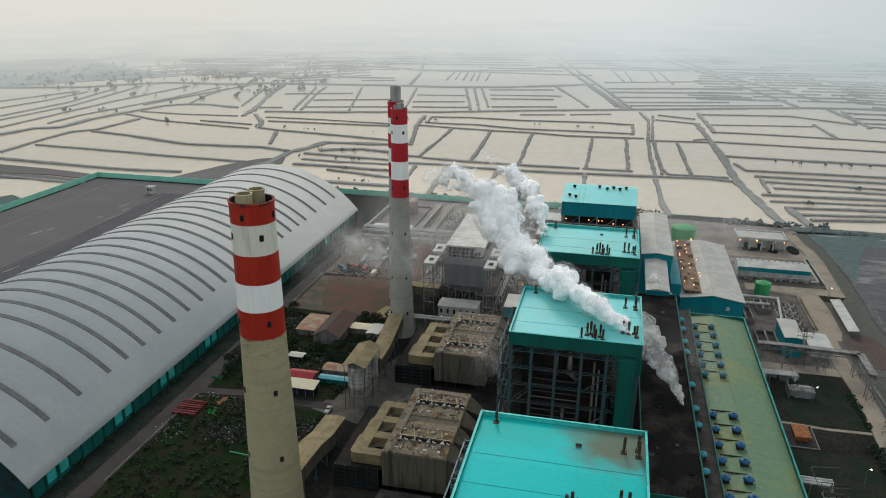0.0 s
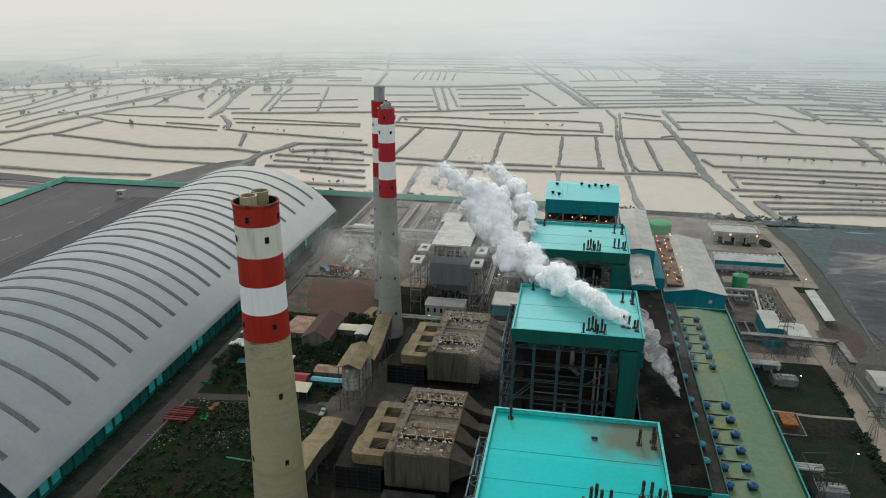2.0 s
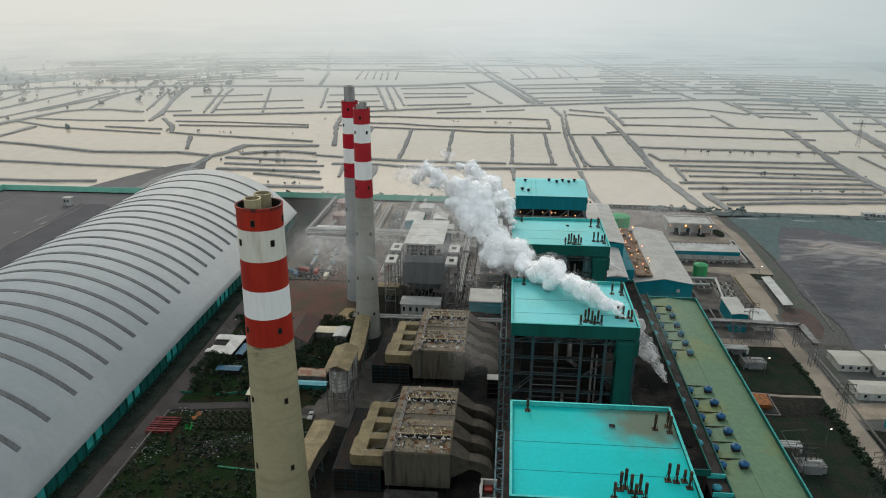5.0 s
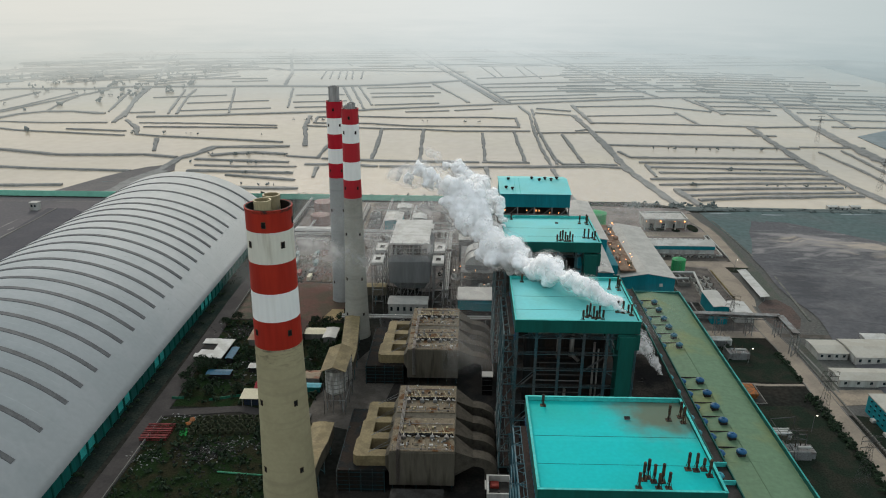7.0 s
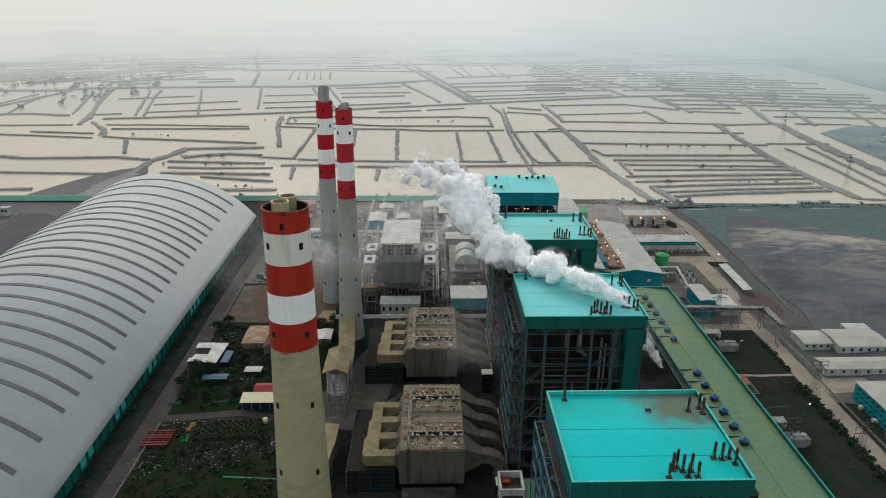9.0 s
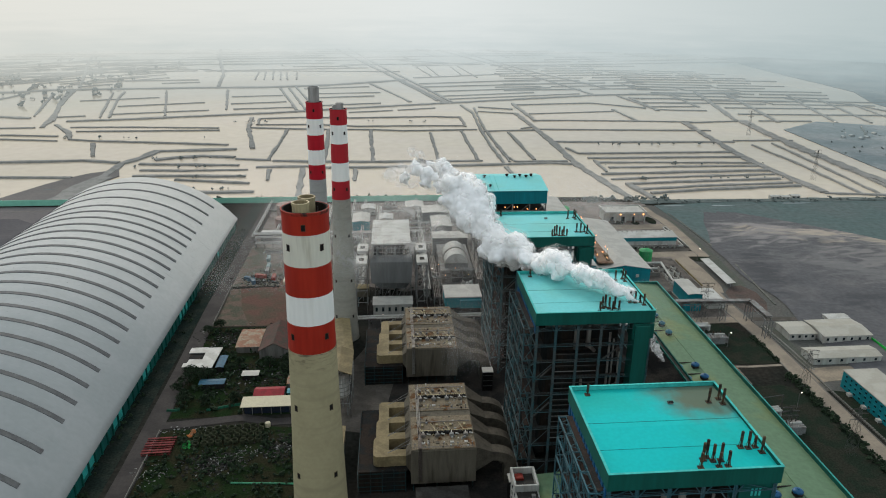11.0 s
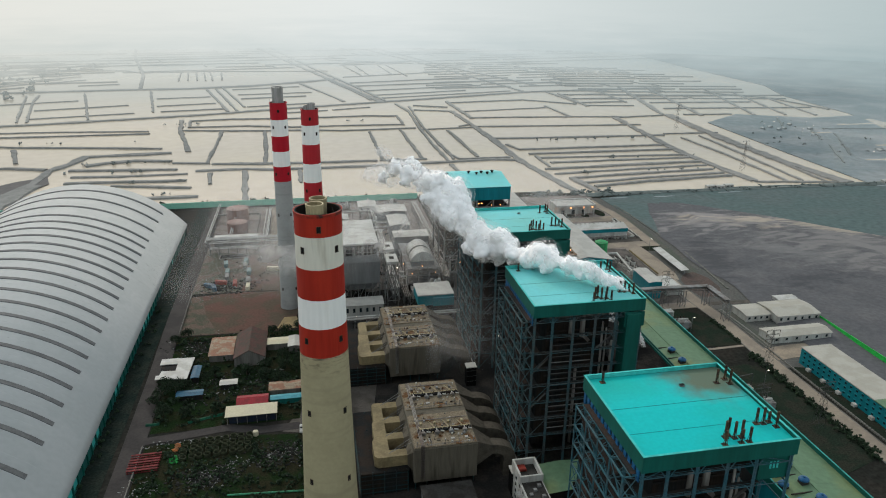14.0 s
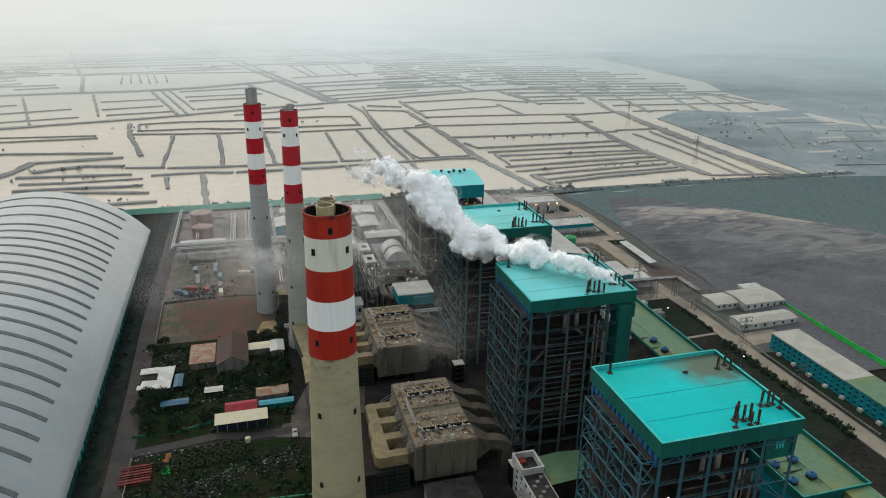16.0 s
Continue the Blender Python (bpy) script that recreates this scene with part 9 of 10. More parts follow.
part("roof", Shape().add([(139.9, 441.5, 3.8), (146.1, 441.5, 4.5), (147.4, 493, 4.5), (141.1, 493, 3.8), (139.9, 441.5, 4.0), (146.1, 441.5, 4.7), (147.4, 493, 4.7), (141.1, 493, 4.0)], [(3, 2, 1, 0), (4, 5, 6, 7), (0, 1, 5, 4), (1, 2, 6, 5), (2, 3, 7, 6), (3, 0, 4, 7)]), WHITEROOF, cn, "white sheet roof")
for i in range(9):
    k = i / 8
    part("post", Shape().beam((143 + 1.2 * k, 442.5 + 49 * k, 0), (143 + 1.2 * k, 442.5 + 49 * k, 4.1), 0.3), GREYSTEEL, cn)


def pipe_bridge():
    th = thing("pipe_bridge", "grey steel truss pipe bridge over the road", "pipe bridge", "", (110, 390, 0))
    legs = [(80, 391), (96, 391), (114, 390), (131, 389), (131, 364)]
    for (xa, ya), (xb, yb) in zip(legs, legs[1:]):
        d = Vector((xb - xa, yb - ya, 0)).normalized()
        sd = Vector((d.y, -d.x, 0)) * 1.8
        a, b = Vector((xa, ya, 0)), Vector((xb, yb, 0))
        s = Shape()
        for o in (-1, 1):
            for z in (11.5, 14):
                s.beam(a + sd * o + Vector((0, 0, z)), b + sd * o + Vector((0, 0, z)), 0.35)
            n = 6
            for i in range(n):
                p, q = a + (b - a) * i / n + sd * o, a + (b - a) * (i + 1) / n + sd * o
                s.beam(p + Vector((0, 0, 11.5 if i % 2 else 14)), q + Vector((0, 0, 14 if i % 2 else 11.5)), 0.22)
        part("truss", s, GREYSTEEL, th)
        for o in (-1, 0, 1):
            part("pipe", Shape().tube(a + sd * o * 0.6 + Vector((0, 0, 12.6)), b + sd * o * 0.6 + Vector((0, 0, 12.6)), 0.45, 0.45, 8), PIPE, th)
        part("deck_plate", Shape().beam(a + Vector((0, 0, 14.2)), b + Vector((0, 0, 14.2)), 3.8, 0.12), GREYSTEEL, th)
    for x, y in legs:
        for dx in (-1.8, 1.8):
            for dy in (-1.8, 1.8):
                part("bridge_leg", Shape().beam((x + dx, y + dy, 0), (x + dx, y + dy, 11.5), 0.35), GREYSTEEL, th)
        for z in (0.4, 4, 8):
            part("leg_brace", Shape().beam((x - 1.8, y - 1.8, z), (x + 1.8, y - 1.8, z + 3.4), 0.2), GREYSTEEL, th)
            part("leg_brace", Shape().beam((x - 1.8, y - 1.8, z), (x - 1.8, y + 1.8, z + 3.4), 0.2), GREYSTEEL, th)


pipe_bridge()


def pylon(x, y, h=26, base=2.2):
    th = thing("pylon", "slender grey lattice power pylon", "pylon", "pylons", (x, y, 0))
    s = Shape()
    n = 7
    for i in range(n):
        z0, z1 = h * i / n, h * (i + 1) / n
        r0, r1 = base * (1 - 0.82 * i / n), base * (1 - 0.82 * (i + 1) / n)
        c0 = [(x + a * r0, y + b * r0, z0) for a, b in ((-1, -1), (1, -1), (1, 1), (-1, 1))]
        c1 = [(x + a * r1, y + b * r1, z1) for a, b in ((-1, -1), (1, -1), (1, 1), (-1, 1))]
        for k in range(4):
            s.beam(c0[k], c1[k], 0.11).beam(c0[k], c1[(k + 1) % 4], 0.05).beam(c0[(k + 1) % 4], c1[k], 0.05)
    part("mast", s, DARKSTEEL, th)
    for z in (h * 0.78, h * 0.9, h):
        part("cross_arm", Shape().beam((x - 4.2, y, z), (x + 4.2, y, z), 0.2).beam((x - 4.2, y, z), (x, y, z + 1), 0.08).beam((x + 4.2, y, z), (x, y, z + 1), 0.08), DARKSTEEL, th)
        for sg in (-1, 1):
            part("insulator", Shape().tube((x + sg * 4, y, z - 1.4), (x + sg * 4, y, z), 0.12, 0.12, 6), STACKM, th)
    return th


for px, py, ph in ((120, 300, 24), (112, 244, 24), (86, 254, 20), (104, 394, 24), (372, 746, 34), (420, 1010, 36), (122, 180, 24)):
    pylon(px, py, ph)
gan = thing("switchyard_gantry", "grey steel switchyard gantry over dark grass", "gantry", "", (95, 260, 0))
for x, y in ((84, 276), (96, 278), (84, 262), (96, 264)):
    part("gantry_post", Shape().beam((x, y, 0), (x, y, 12), 0.22), DARKSTEEL, gan)
part("gantry_beam", Shape().beam((84, 276, 12), (96, 278, 12), 0.22, 0.3).beam((84, 262, 12), (96, 264, 12), 0.22, 0.3).beam((84, 276, 12), (84, 262, 12), 0.2), DARKSTEEL, gan)
for cy, ox in ((367, 8), (271, 4)):
    tr = thing("transformer_bay", "white bus pipes and grey transformer beside the turbine hall", "transformer", "transformer bays", (82, cy, 0))
    for k in range(3):
        part("bus_duct", Shape().tube((73.8, cy + k * 1.8, 7.5), (88 + ox, cy + k * 1.8, 7.5), 0.6, 0.6, 10).tube((88 + ox, cy + k * 1.8, 8.0), (88 + ox, cy + k * 1.8, 4.4), 0.6, 0.6, 10), WHITEROOF, tr, "white bus pipe")
    for xx in (78, 83.5, 88 + ox * 0.6):
        part("duct_frame", Shape().beam((xx, cy - 0.8, 0), (xx, cy - 0.8, 6.9), 0.25).beam((xx, cy + 4.6, 0), (xx, cy + 4.6, 6.9), 0.25).beam((xx, cy - 1, 6.75), (xx, cy + 4.8, 6.75), 0.25), GREYSTEEL, tr)
    part("tank", Shape().soft(86.5 + ox, 94.5 + ox, cy - 10, cy - 3, 0.1, 4.4, 0.3), GREYSTEEL, tr)
    for k in range(4):
        part("radiator", Shape().box(94.6 + ox, 96.2 + ox, cy - 9.6 + k * 1.7, cy - 8.4 + k * 1.7, 0.6, 4), GREYSTEEL, tr)
        part("radiator", Shape().box(84.9 + ox, 86.4 + ox, cy - 9.6 + k * 1.7, cy - 8.4 + k * 1.7, 0.6, 4), GREYSTEEL, tr)
    part("oil_conservator", Shape().tube((87.5 + ox, cy - 9, 6.2), (93.5 + ox, cy - 9, 6.2), 0.7, 0.7, 12).beam((88.5 + ox, cy - 9, 4.4), (88.5 + ox, cy - 9, 5.6), 0.3).beam((92.5 + ox, cy - 9, 4.4), (92.5 + ox, cy - 9, 5.6), 0.3), WHITEROOF, tr)
    part("fire_wall", Shape().box(83.6 + ox, 84.1 + ox, cy - 11, cy - 1.4, 0, 5), KERB, tr)
    for k in range(3):
        part("bushing", Shape().tube((88 + ox + k * 2.2, cy - 6, 4.4), (88 + ox + k * 2.2, cy - 6, 7.2), 0.3, 0.15, 8), STACKM, tr)
ob_ = thing("orange_skip", "orange steel skip on a dark slab with a pale rim", "skip", "", (90, 318, 0))
part("slab", Shape().box(83.6, 96.2, 309.4, 328.6, 0.1, 0.36), STRIP, ob_, "dark slab")
for b in ((83.2, 96.6, 309, 309.4), (83.2, 96.6, 328.6, 329), (83.2, 83.6, 309.4, 328.6), (96.2, 96.6, 309.4, 328.6)):
    part("slab_rim", Shape().box(*b, 0.1, 0.6), KERB, ob_, "pale kerb rim")
part("skip_body", Shape().add([(87, 314, 0.4), (93, 314, 0.4), (93, 324, 0.4), (87, 324, 0.4), (86.4, 313.4, 3.2), (93.6, 313.4, 3.2), (93.6, 324.6, 3.2), (86.4, 324.6, 3.2)], [(3, 2, 1, 0), (4, 5, 6, 7), (0, 1, 5, 4), (1, 2, 6, 5), (2, 3, 7, 6), (3, 0, 4, 7)]), ORANGE, ob_)

shed("white_office", 143, 159.6, 359, 376, 4.4, WHITEWALL, SHEDROOF, "white office shed with small windows", "office", 0.9, 4, "x")
shed("white_warehouse", 161, 191, 353, 376, 5.2, WHITEWALL, SHEDROOF, "white warehouse with a pale roof", "warehouse", 1.2, 6, "x")
shed("white_warehouse", 140.6, 181, 328, 341, 4.4, WHITEWALL, SHEDROOF, "long white warehouse with roller doors", "warehouse", 1.2, 6, "x")
shed("white_hut", 180, 194, 381, 388, 3.4, WHITEWALL, WHITEROOF, "low white hut at the ash field", "hut", 0.4, 0, "x")
lb = thing("long_office", "long turquoise two-storey office with a pale roof and awnings", "office", "", (152, 255, 0))
part("wall", Shape().box(142.8, 161, 200, 304, 0, 9.5), BLUEWALL, lb, "turquoise wall")
part("roof", Shape().box(142.4, 161.4, 246, 304.4, 9.5, 10), SHEDROOF, lb, "pale grey roof")
part("roof", Shape().box(142.4, 161.4, 199.6, 245.9, 9.5, 10), HALLROOF, lb, "dull green roof")
for i in range(24):
    for z in (2.4, 5.4, 8.0):
        w = part("window", Shape().box(142.68, 142.76, 203 + i * 4.2, 204.4 + i * 4.2, z - 0.7, z + 0.5), WINDOWGLASS, lb, "dark window")
        part("awning", Shape().box(142.3, 142.77, 202.8 + i * 4.2, 204.6 + i * 4.2, z + 0.55, z + 0.66), BLUEWALL, w, "turquoise awning")
for i in range(8):
    part("air_unit", Shape().soft(140.9, 142.75, 206 + i * 12.4, 208.6 + i * 12.4, 0.1, 1.6, 0.15), WHITEWALL, lb)

# low kerb wall beside the east road
setting("ground_office_bed", Shape().prism([(135.7, 318), (142.5, 330), (142.4, 378), (135.7, 382)], 0.0, 0.15), VERGE, "thin grass strip before the offices")
road("road_office_path", [(138.4, 322), (138.4, 350), (137.6, 380)], 1.3, KERB, "narrow paved path before the offices", 0.25)
hd = thing("hedge_wall", "low striped kerb wall beside the road", "kerb wall", "", (134, 280, 0))
for i in range(88):
    part("kerb_block", Shape().soft(134.6, 135.6, 212 + i * 1.9, 213.2 + i * 1.9, 0.0, 0.8, 0.1), KERB, hd)

# ---- fences ----
def fence(x0, y0, x1, y1, h, mat, label, step=8.0):
    th = thing("fence", label, "fence", "fences", (x0, y0, 0))
    d = Vector((x1 - x0, y1 - y0, 0))
    n = int(d.length / step)
    for i in range(n):
        a, b = Vector((x0, y0, 0)) + d * i / n, Vector((x0, y0, 0)) + d * (i + 1) / n
        pan = part("panel", Shape().beam(a + Vector((0, 0, h / 2)) + d.normalized() * 0.2, b + Vector((0, 0, h / 2)) - d.normalized() * 0.2, 0.15, h - 0.3), mat, th)
        part("post", Shape().beam(a, a + Vector((0, 0, h + 0.3)), 0.4), mat, th)
    part("top_rail", Shape().beam((x0, y0, h), (x1, y1, h), 0.35, 0.35), mat, th)
    return th


fence(-548, 682, -20, 683, 5.4, FENCE, "green sheet perimeter fence")
fence(-548, 300, -548, 682, 5.4, FENCE, "green sheet perimeter fence beside the coal yard")
fence(190, 180, 191, 362, 3.4, FENCEBRIGHT, "bright green sheet fence along the ash field", 6)
fence(-202, 402, -203, 466, 1.6, KERB, "low pale wall of the red yard", 6)
fence(-201, 212, -201, 286, 1.2, KERB, "low pale wall of the scrap plot", 6)
wt2 = thing("watch_post", "small white watch post on the coal yard", "hut", "", (-452, 636, 0))
part("wall", Shape().box(-456, -449, 632, 638, 0.1, 7), WHITEWALL, wt2)
part("roof", Shape().soft(-456.6, -448.4, 631.4, 638.6, 7, 7.5, 0.1), GREYROOF, wt2)
for k in range(2):
    part("window", Shape().box(-455 + k * 3, -453.4 + k * 3, 631.85, 631.96, 3.4, 5.6), WINDOWGLASS, wt2)
belt = thing("stacker_rail", "pale rail bed across the coal yard", "rail bed", "", (-470, 420, 0))
part("rail", Shape().beam((-436, 200, 0.3), (-436, 640, 0.3), 1.0, 0.4), KERB, belt)


# ---- trees ----
def tree(x, y, h, r, label="broad dark green tree"):
    th = thing("tree", label, "tree", "trees", (x, y, 0))
    lean = rng.uniform(-0.5, 0.5)
    s = Shape().tube((x, y, 0), (x + lean, y, h * 0.5), 0.3, 0.2, 8)
    for q in range(6):
        a = q * 1.05 + x
        s.tube((x + lean, y, h * 0.42), (x + lean + r * 0.6 * math.cos(a), y + r * 0.6 * math.sin(a), h * rng.uniform(0.6, 0.85)), 0.14, 0.05, 6)
    part("trunk", s, BARK, th)
    c = Shape()
    for _ in range(26):
        a, k = rng.uniform(0, 6.28), rng.random() ** 0.5
        cx, cy, cz = x + lean + r * 0.8 * k * math.cos(a), y + r * 0.8 * k * math.sin(a), h * (0.62 + 0.3 * (1 - k) + rng.uniform(-0.16, 0.1))
        for _ in range(24):
            d = Vector((rng.gauss(0, 1), rng.gauss(0, 1), rng.gauss(0, 0.8))).normalized() * r * 0.34 * rng.uniform(0.6, 1.15)
            u = Vector((rng.gauss(0, 1), rng.gauss(0, 1), rng.gauss(0, 0.6))).normalized() * rng.uniform(0.25, 0.5)
            v = u.cross(Vector((rng.gauss(0, 1), rng.gauss(0, 1), rng.gauss(0, 1)))).normalized() * rng.uniform(0.18, 0.36)
            p = Vector((cx, cy, cz)) + d
            c.add([p - u, p + v, p + u, p - v], [(0, 1, 2, 3)])
    part("crown", c, LEAF, th)
    return th


for x, y, h, r in ((-199, 330, 7, 4.5), (-194, 334, 8, 5), (-201, 322, 6, 4), (-190, 336, 6, 3.6), (-196, 312, 6, 4), (-200, 340, 6, 4), (-180, 344, 5, 3.5), (-176, 350, 5, 3), (-186, 309, 5, 3.4), (-172, 312, 5, 3), (-143, 336, 6, 4), (-150, 342, 6, 4), (-160, 347, 6, 3.6), (-140, 350, 6, 4), (-134, 345, 6, 4), (-140, 394, 6, 4), (-132, 398, 7, 4.4), (-148, 396, 5, 3.4), (-196, 398, 6, 4), (-202, 392, 5, 3.4), (-150, 352, 6, 4), (-132, 356, 6, 4), (-142, 362, 6, 3.6), (-139, 329, 5, 3.2)):
    tree(x, y, h, r)
lumps(620, lambda r: (r.uniform(-200, -128), r.uniform(156, 284)), (0.5, 1.6), 0.1, LEAF, "waste_plot_bushes", "low dark bushes and weeds on the waste plot", 6)
lumps(330, lambda r: (r.uniform(-200, -130), r.uniform(300, 398)), (0.6, 1.9), 0.1, LEAF, "hut_bushes", "low dark bushes between the huts", 6)
lumps(300, lambda r: (r.gauss(121.6, 1.5), r.uniform(214, 318)), (0.5, 1.5), 0.1, LEAF, "road_hedge", "dark hedge along the concrete road", 7)
lumps(110, lambda r: (r.gauss(123.2, 0.9), r.uniform(332, 366)), (0.35, 0.9), 0.1, LEAF, "lawn_hedge", "dark hedge round the lawn", 7)
lumps(60, lambda r: (r.gauss(-219, 1.2), r.uniform(196, 600)), (0.7, 1.5), 0.0, LEAF, "hall_bushes", "dark bushes along the storage hall wall", 6)

# ---- lamps ----
def street_lamp(x, y, h=9, mat=LAMPWHITE, group="street lamps"):
    th = thing("street_lamp", "slim grey lamp post with a lit warm lamp", "street lamp", group, (x, y, 0))
    part("pole", Shape().tube((x, y, 0), (x, y, h), 0.14, 0.09, 6).beam((x, y, h), (x + 1.2, y, h + 0.25), 0.12), GREYSTEEL, th)
    part("lamp_head", Shape().soft(x + 0.9, x + 1.5, y - 0.22, y + 0.22, h + 0.1, h + 0.4, 0.08), mat, th, "glowing lamp head")
    return th


for x, y in ((142, 500.5), (102, 353.3), (108, 284), (-100, 392), (-66, 470), (-46, 436)):
    street_lamp(x, y)
for x, y in ((616, 1050), (578, 931), (598, 1093), (584, 791), (512, 803), (630, 980), (600, 960), (640, 1010), (560, 1000), (590, 1020)):
    street_lamp(x, y, 6, LAMPWHITE, "far village lamps")
for i in range(14):
    x, y = (rng.gauss(590, 26), rng.gauss(1000, 55)) if i % 2 else (rng.gauss(600, 45), rng.gauss(775, 30))
    w, d = rng.uniform(3, 7), rng.uniform(4, 8)
    shed("village_house", x, x + w, y, y + d, rng.uniform(1.8, 2.6), MISTWALL, rng.choice((MISTWALL, MISTWALL, GREYROOF)), "small hazy village house", "house", 1.2, 0, "y", "village houses")
for x, y in ((286, 676), (296, 674), (308, 677), (494, 667), (507, 665)):
    shed("shore_hut", x, x + 9, y - 6, y, 3.4, WHITEWALL, WHITEROOF, "small pale hut on the pond shore", "hut", 0.8, 2, "x", "shore huts")


# ---- steam ----
PUFF = bpy.data.textures.new("puff", "CLOUDS")
PUFF.noise_scale, PUFF.noise_depth = 6.0, 1


def plume(name, path, label, billows, reach=0.8, voxel=0.55):
    """Rising steam: path of (x, y, z, radius); billows with knobs melted into one body inside thinning veils, which alone run on to the tail."""
    th = thing(name, label, "steam plume", "steam plumes", path[0][:3])
    seg = [(a, b, math.dist(a[:3], b[:3])) for a, b in zip(path, path[1:])]
    total = sum(q[2] for q in seg)

    def at(u):
        d = u * total
        for a, b, ln in seg:
            if d <= ln or (a, b, ln) == seg[-1]:
                k = min(1, d / ln)
                return [a[i] + (b[i] - a[i]) * k for i in range(4)]
            d -= ln

    def ball(sh, c, r, n1=14, n2=9, amp=0.16):
        k0 = len(sh.v)
        sd = rng.uniform(0, 50)
        for j in range(n2 + 1):
            up = math.pi * j / n2
            for i in range(n1):
                ph = 2 * math.pi * i / n1
                d = Vector((math.sin(up) * math.cos(ph), math.sin(up) * math.sin(ph), math.cos(up)))
                sh.v.append(tuple(Vector(c) + d * r * (1 + amp * noise.fractal(d * 1.5 + Vector((sd, sd, 0)), 0.9, 2.1, 3))))
        sh.f += [(k0 + j * n1 + i, k0 + (j + 1) * n1 + i, k0 + (j + 1) * n1 + (i + 1) % n1, k0 + j * n1 + (i + 1) % n1) for j in range(n2) for i in range(n1)]

    def some_way():
        return Vector((rng.gauss(0, 1), rng.gauss(0, 1), rng.gauss(0, 1))).normalized()

    core, veil, haze = Shape(), Shape(), Shape()
    for i in range(billows):
        u = ((i + rng.random()) / billows) ** 1.25
        x, y, z, r = at(u)
        fade = 1.0 if u < reach else max(0.0, 1 - (u - reach) / (1.0 - reach))
        r *= 1 + 0.22 * math.sin(u * 31 + len(path)) + 0.12 * math.sin(u * 73)
        big = r * rng.uniform(0.36, 0.62)
        c = Vector((x, y, z)) + some_way() * (r - big) * rng.uniform(0.5, 1.2)
        balls, small = [(c, big)], []
        for _ in range(6):
            rk = big * rng.uniform(0.34, 0.62)
            q = c + some_way() * big * rng.uniform(0.7, 0.95)
            balls.append((q, rk))
            for _ in range(4):
                small.append((q + some_way() * rk * 0.85, rk * rng.uniform(0.32, 0.55)))
        if rng.random() < fade:
            for q, rr in balls + small:
                ball(core, q, rr * (0.55 + 0.45 * fade), 12, 8)
        for q, rr in balls[:4]:
            ball(veil, q + some_way() * rr * 0.15, rr * 1.12 + 0.1 * r ** 0.5, 12, 8, 0.2)
            ball(haze, q + some_way() * rr * 0.3, rr * 1.22 + 0.3 * r ** 0.5, 12, 8, 0.25)
    for nm, sh, mat, vx, lab in (("dense_steam", core, STEAM, voxel, "dense white steam"), ("thin_steam", veil, WISP, voxel * 1.2, "thin white steam"), ("faint_steam", haze, VEIL, voxel * 1.5, "faint white steam")):
        ob = tagged(part(nm, sh, mat, th, lab, True), kind="stuff")
        melt = ob.modifiers.new("melt", "REMESH")
        melt.mode, melt.voxel_size, melt.use_smooth_shade = "VOXEL", vx, True
        puff = ob.modifiers.new("puff", "DISPLACE")
        puff.texture, puff.strength, puff.mid_level, puff.texture_coords = PUFF, 0.4, 0.5, "GLOBAL"
        soft = ob.modifiers.new("soft", "SMOOTH")
        soft.factor, soft.iterations = 0.5, 2 if nm == "dense_steam" else 5
    return th


plume("steam_plume", [(6.0, 246, 77.2, 1.1), (3, 248, 80, 2.8), (-7, 256, 82.5, 4.8), (-18.7, 272, 83, 6.2), (-30, 289, 81, 7.2), (-41, 307, 82, 9.4), (-50, 316, 88, 11.5), (-57, 322, 96, 11.0), (-65, 329, 104, 9.5), (-77, 337, 109, 7.5), (-94, 345, 108, 5.5)], "thick white steam drifting off the roof vents", 92, 0.7)


def soft_leak(path, label, billows, voxel, mats):
    """Thin steam: nested uneven shells, so that its edge fades outwards."""
    th = thing("steam_leak", label, "steam leak", "steam leaks", path[0][:3])
    lumps = []
    n = len(path) - 1
    for i in range(billows):
        u = (i + rng.random()) / billows * n
        k = min(int(u), n - 1)
        x, y, z, r = (path[k][j] + (path[k + 1][j] - path[k][j]) * (u - k) for j in range(4))
        off = Vector((rng.gauss(0, 1), rng.gauss(0, 1), rng.gauss(0, 1))).normalized() * r * rng.uniform(0.1, 0.75)
        lumps.append((Vector((x, y, z)) + off, r * rng.uniform(0.3, 0.6)))
    for size, mat in mats:
        sh = Shape()
        for c, r in lumps:
            rr = r * size * rng.uniform(0.8, 1.15)
            k0 = len(sh.v)
            for j in range(9):
                for i in range(12):
                    a, b = math.pi * j / 8, 2 * math.pi * i / 12
                    d = Vector((math.sin(a) * math.cos(b), math.sin(a) * math.sin(b), math.cos(a)))
                    sh.v.append(tuple(c + d * rr * (1 + 0.4 * noise.noise(d * 1.6 + c))))
            sh.f += [(k0 + j * 12 + i, k0 + (j + 1) * 12 + i, k0 + (j + 1) * 12 + (i + 1) % 12, k0 + j * 12 + (i + 1) % 12) for j in range(8) for i in range(12)]
        ob = tagged(part("thin_steam", sh, mat, th, "thin grey steam", True), kind="stuff")
        melt = ob.modifiers.new("melt", "REMESH")
        melt.mode, melt.voxel_size, melt.use_smooth_shade = "VOXEL", voxel, True
        puff = ob.modifiers.new("puff", "DISPLACE")
        puff.texture, puff.strength, puff.mid_level, puff.texture_coords = PUFF, voxel * 2.6, 0.5, "GLOBAL"
        soft = ob.modifiers.new("soft", "SMOOTH")
        soft.factor, soft.iterations = 0.5, 4
    return th


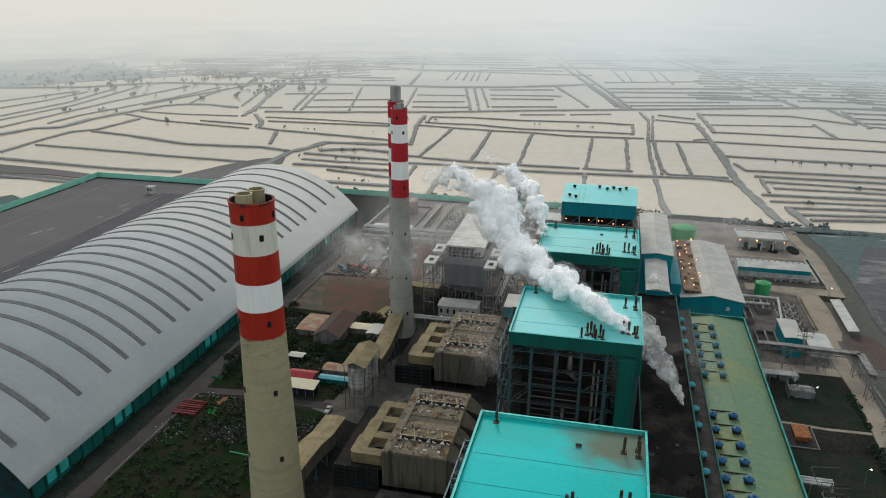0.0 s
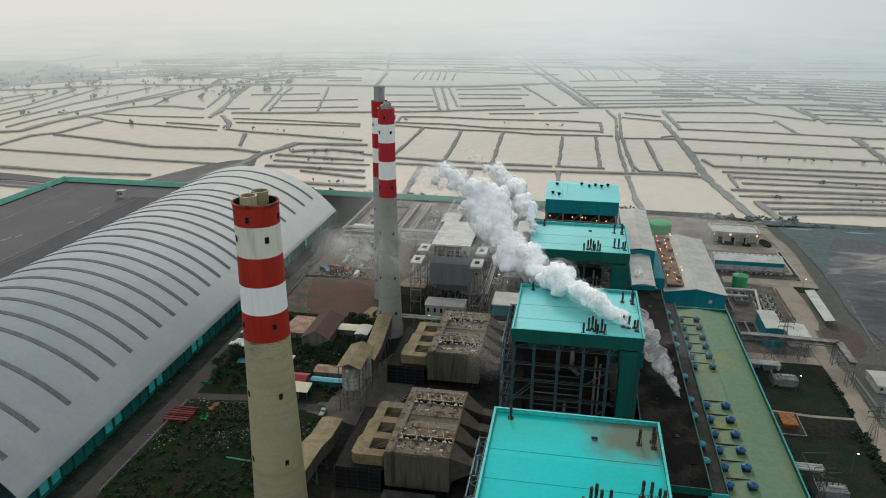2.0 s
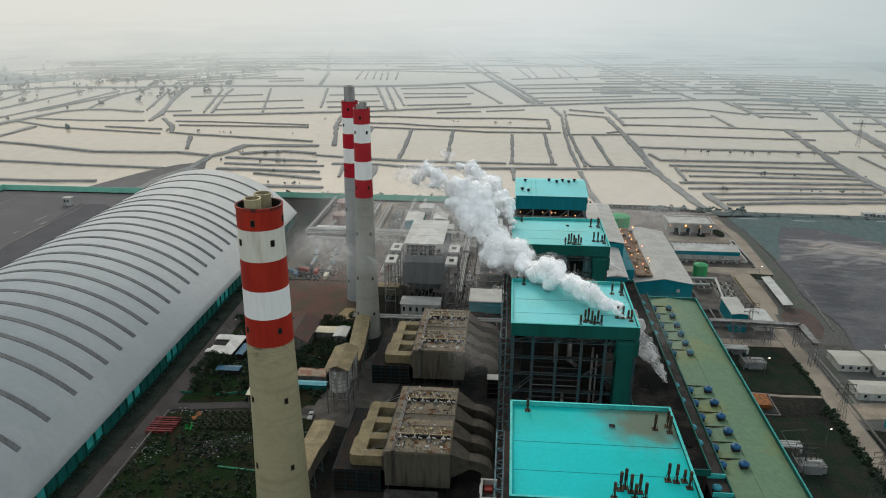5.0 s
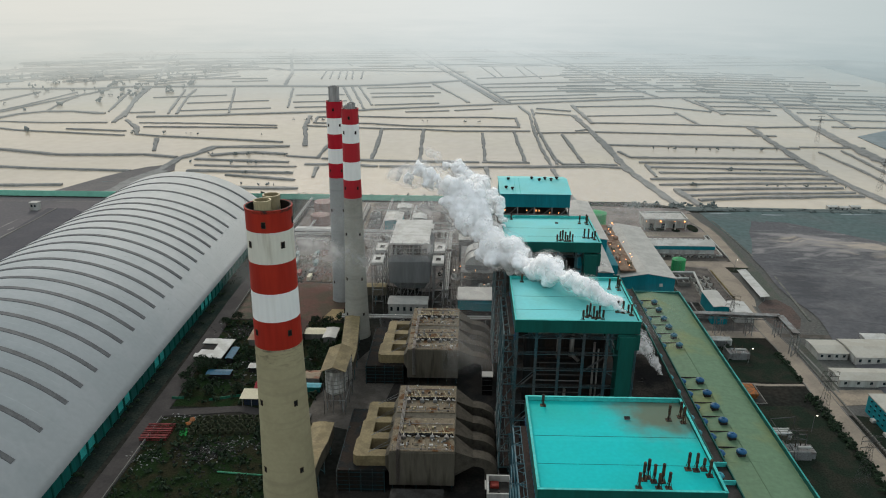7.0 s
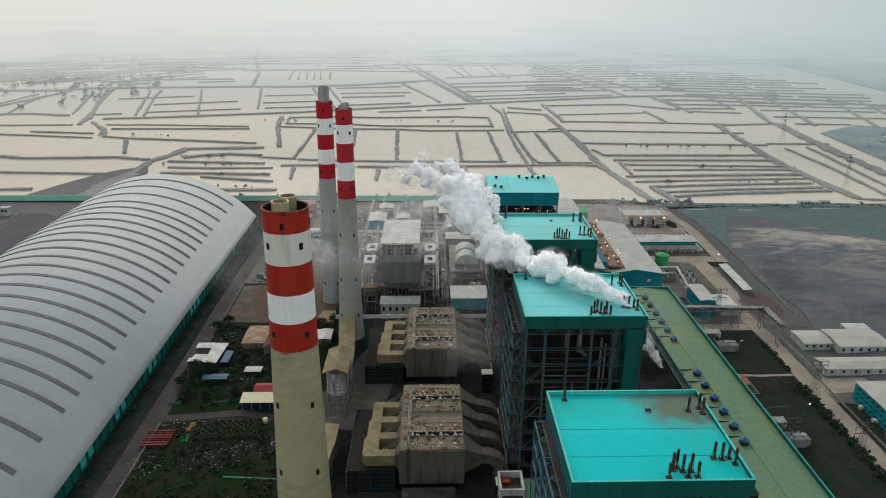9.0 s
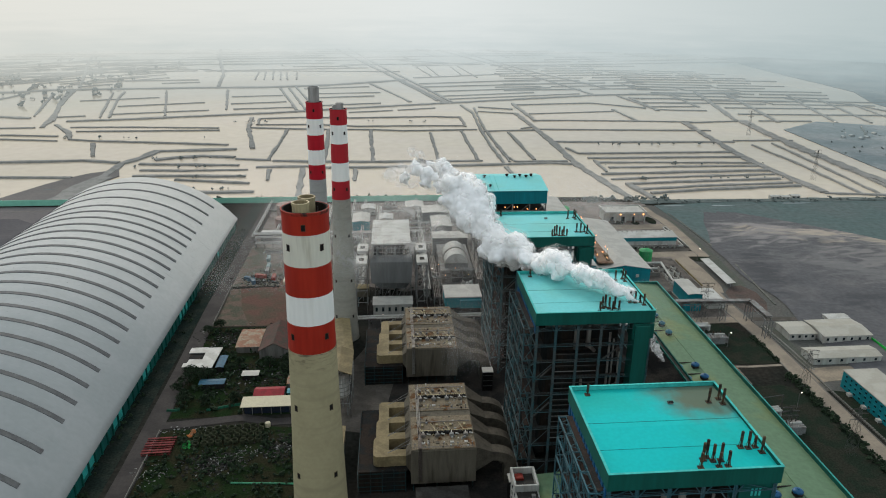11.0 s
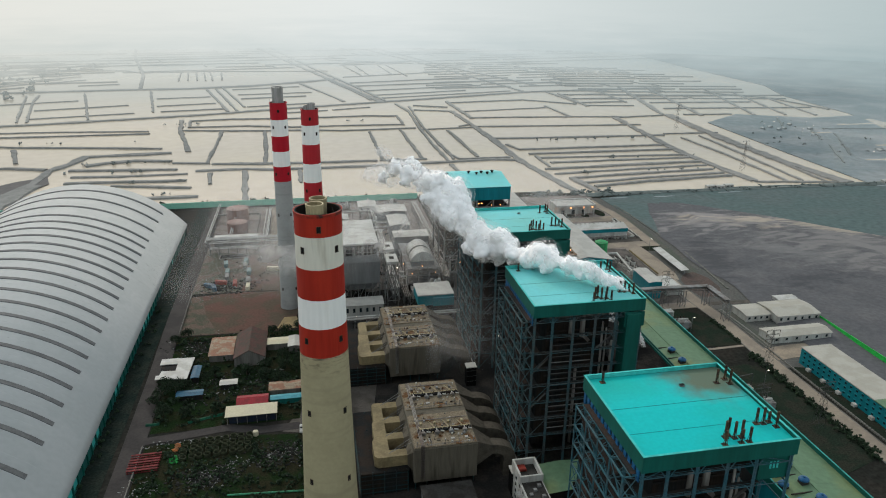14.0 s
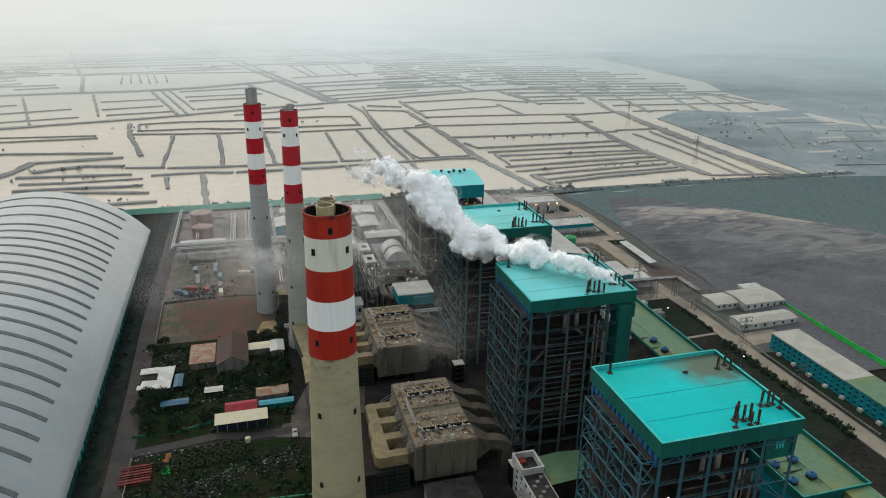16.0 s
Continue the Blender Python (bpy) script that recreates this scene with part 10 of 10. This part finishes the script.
soft_leak([(31.0, 271, 36, 0.6), (28.5, 275, 39.5, 2.0), (25, 280, 44, 3.8), (20, 287, 49, 5.4), (15, 296, 54, 6.4), (10, 304, 58, 5.4)], "small grey steam leak on the bunker roof", 150, 0.4, ((0.75, LEAK), (1.1, LEAK)))
plume("steam_plume", [(-36, 357, 76, 1.6), (-40, 362, 84, 4.0), (-45, 376, 89, 6.0), (-51, 395, 91, 7.0), (-58, 413, 93, 6.8), (-68, 420, 97, 5.6), (-80, 425, 101, 4)], "white steam rising behind the third boiler house", 46, 0.7)
soft_leak([(33, 396, 34, 0.9), (28, 400, 38, 2.2), (20, 404, 42, 3.4)], "small steam leak by the conveyor gallery", 50, 0.4, ((0.75, LEAK), (1.1, LEAK)))


def drifting_steam(x0, x1, y, z0, z1, seed):
    """A thin torn sheet of steam blown sideways, bowed by the wind."""
    sh = Shape()
    n, k = 24, 10
    for j in range(k + 1):
        for i in range(n + 1):
            u, v = i / n, j / k
            sh.v.append((x0 + (x1 - x0) * u, y + 7 * noise.noise((u * 3, v * 1.5, seed)) + 4 * math.sin(2 * u), z0 + (z1 - z0) * v))
    sh.f = [(j * (n + 1) + i, j * (n + 1) + i + 1, (j + 1) * (n + 1) + i + 1, (j + 1) * (n + 1) + i) for j in range(k) for i in range(n)]
    return tagged(part("drifting_steam", sh, DRIFT, None, "", True), "thin torn steam drifting past the far chimneys", "steam", kind="stuff")


drifting_steam(-170, -84, 368, 34, 86, 1.7)
drifting_steam(-116, -40, 425, 26, 78, 6.2)


# ---- sheets for mist and haze over the yards ----
def mist_sheet(y, x0, x1, top):
    """A thin uneven sheet, added to pale the view like mist and distance haze; it fades upwards."""
    sh = Shape()
    n = 48
    for z in (0.4, top):
        sh.v += [(x0 + (x1 - x0) * i / n, y + 9 * noise.noise((i * 0.31, y * 0.1, z * 0.02)), z) for i in range(n + 1)]
    sh.f = [(i, i + 1, n + 2 + i, n + 1 + i) for i in range(n)]
    return tagged(part("haze_sheet", sh, HAZESHEET, None, "", True), "thin pale sheet standing in for mist and haze", "mist", kind="stuff")


for y, x0, x1 in ((322, -75, 60), (440, -226, 60), (520, -230, 110), (610, -230, 140)):
    mist_sheet(y, x0, x1, 62)
for y, x0, x1 in ((700, 420, 900), (830, 470, 1000)):
    mist_sheet(y, x0, x1, 70)
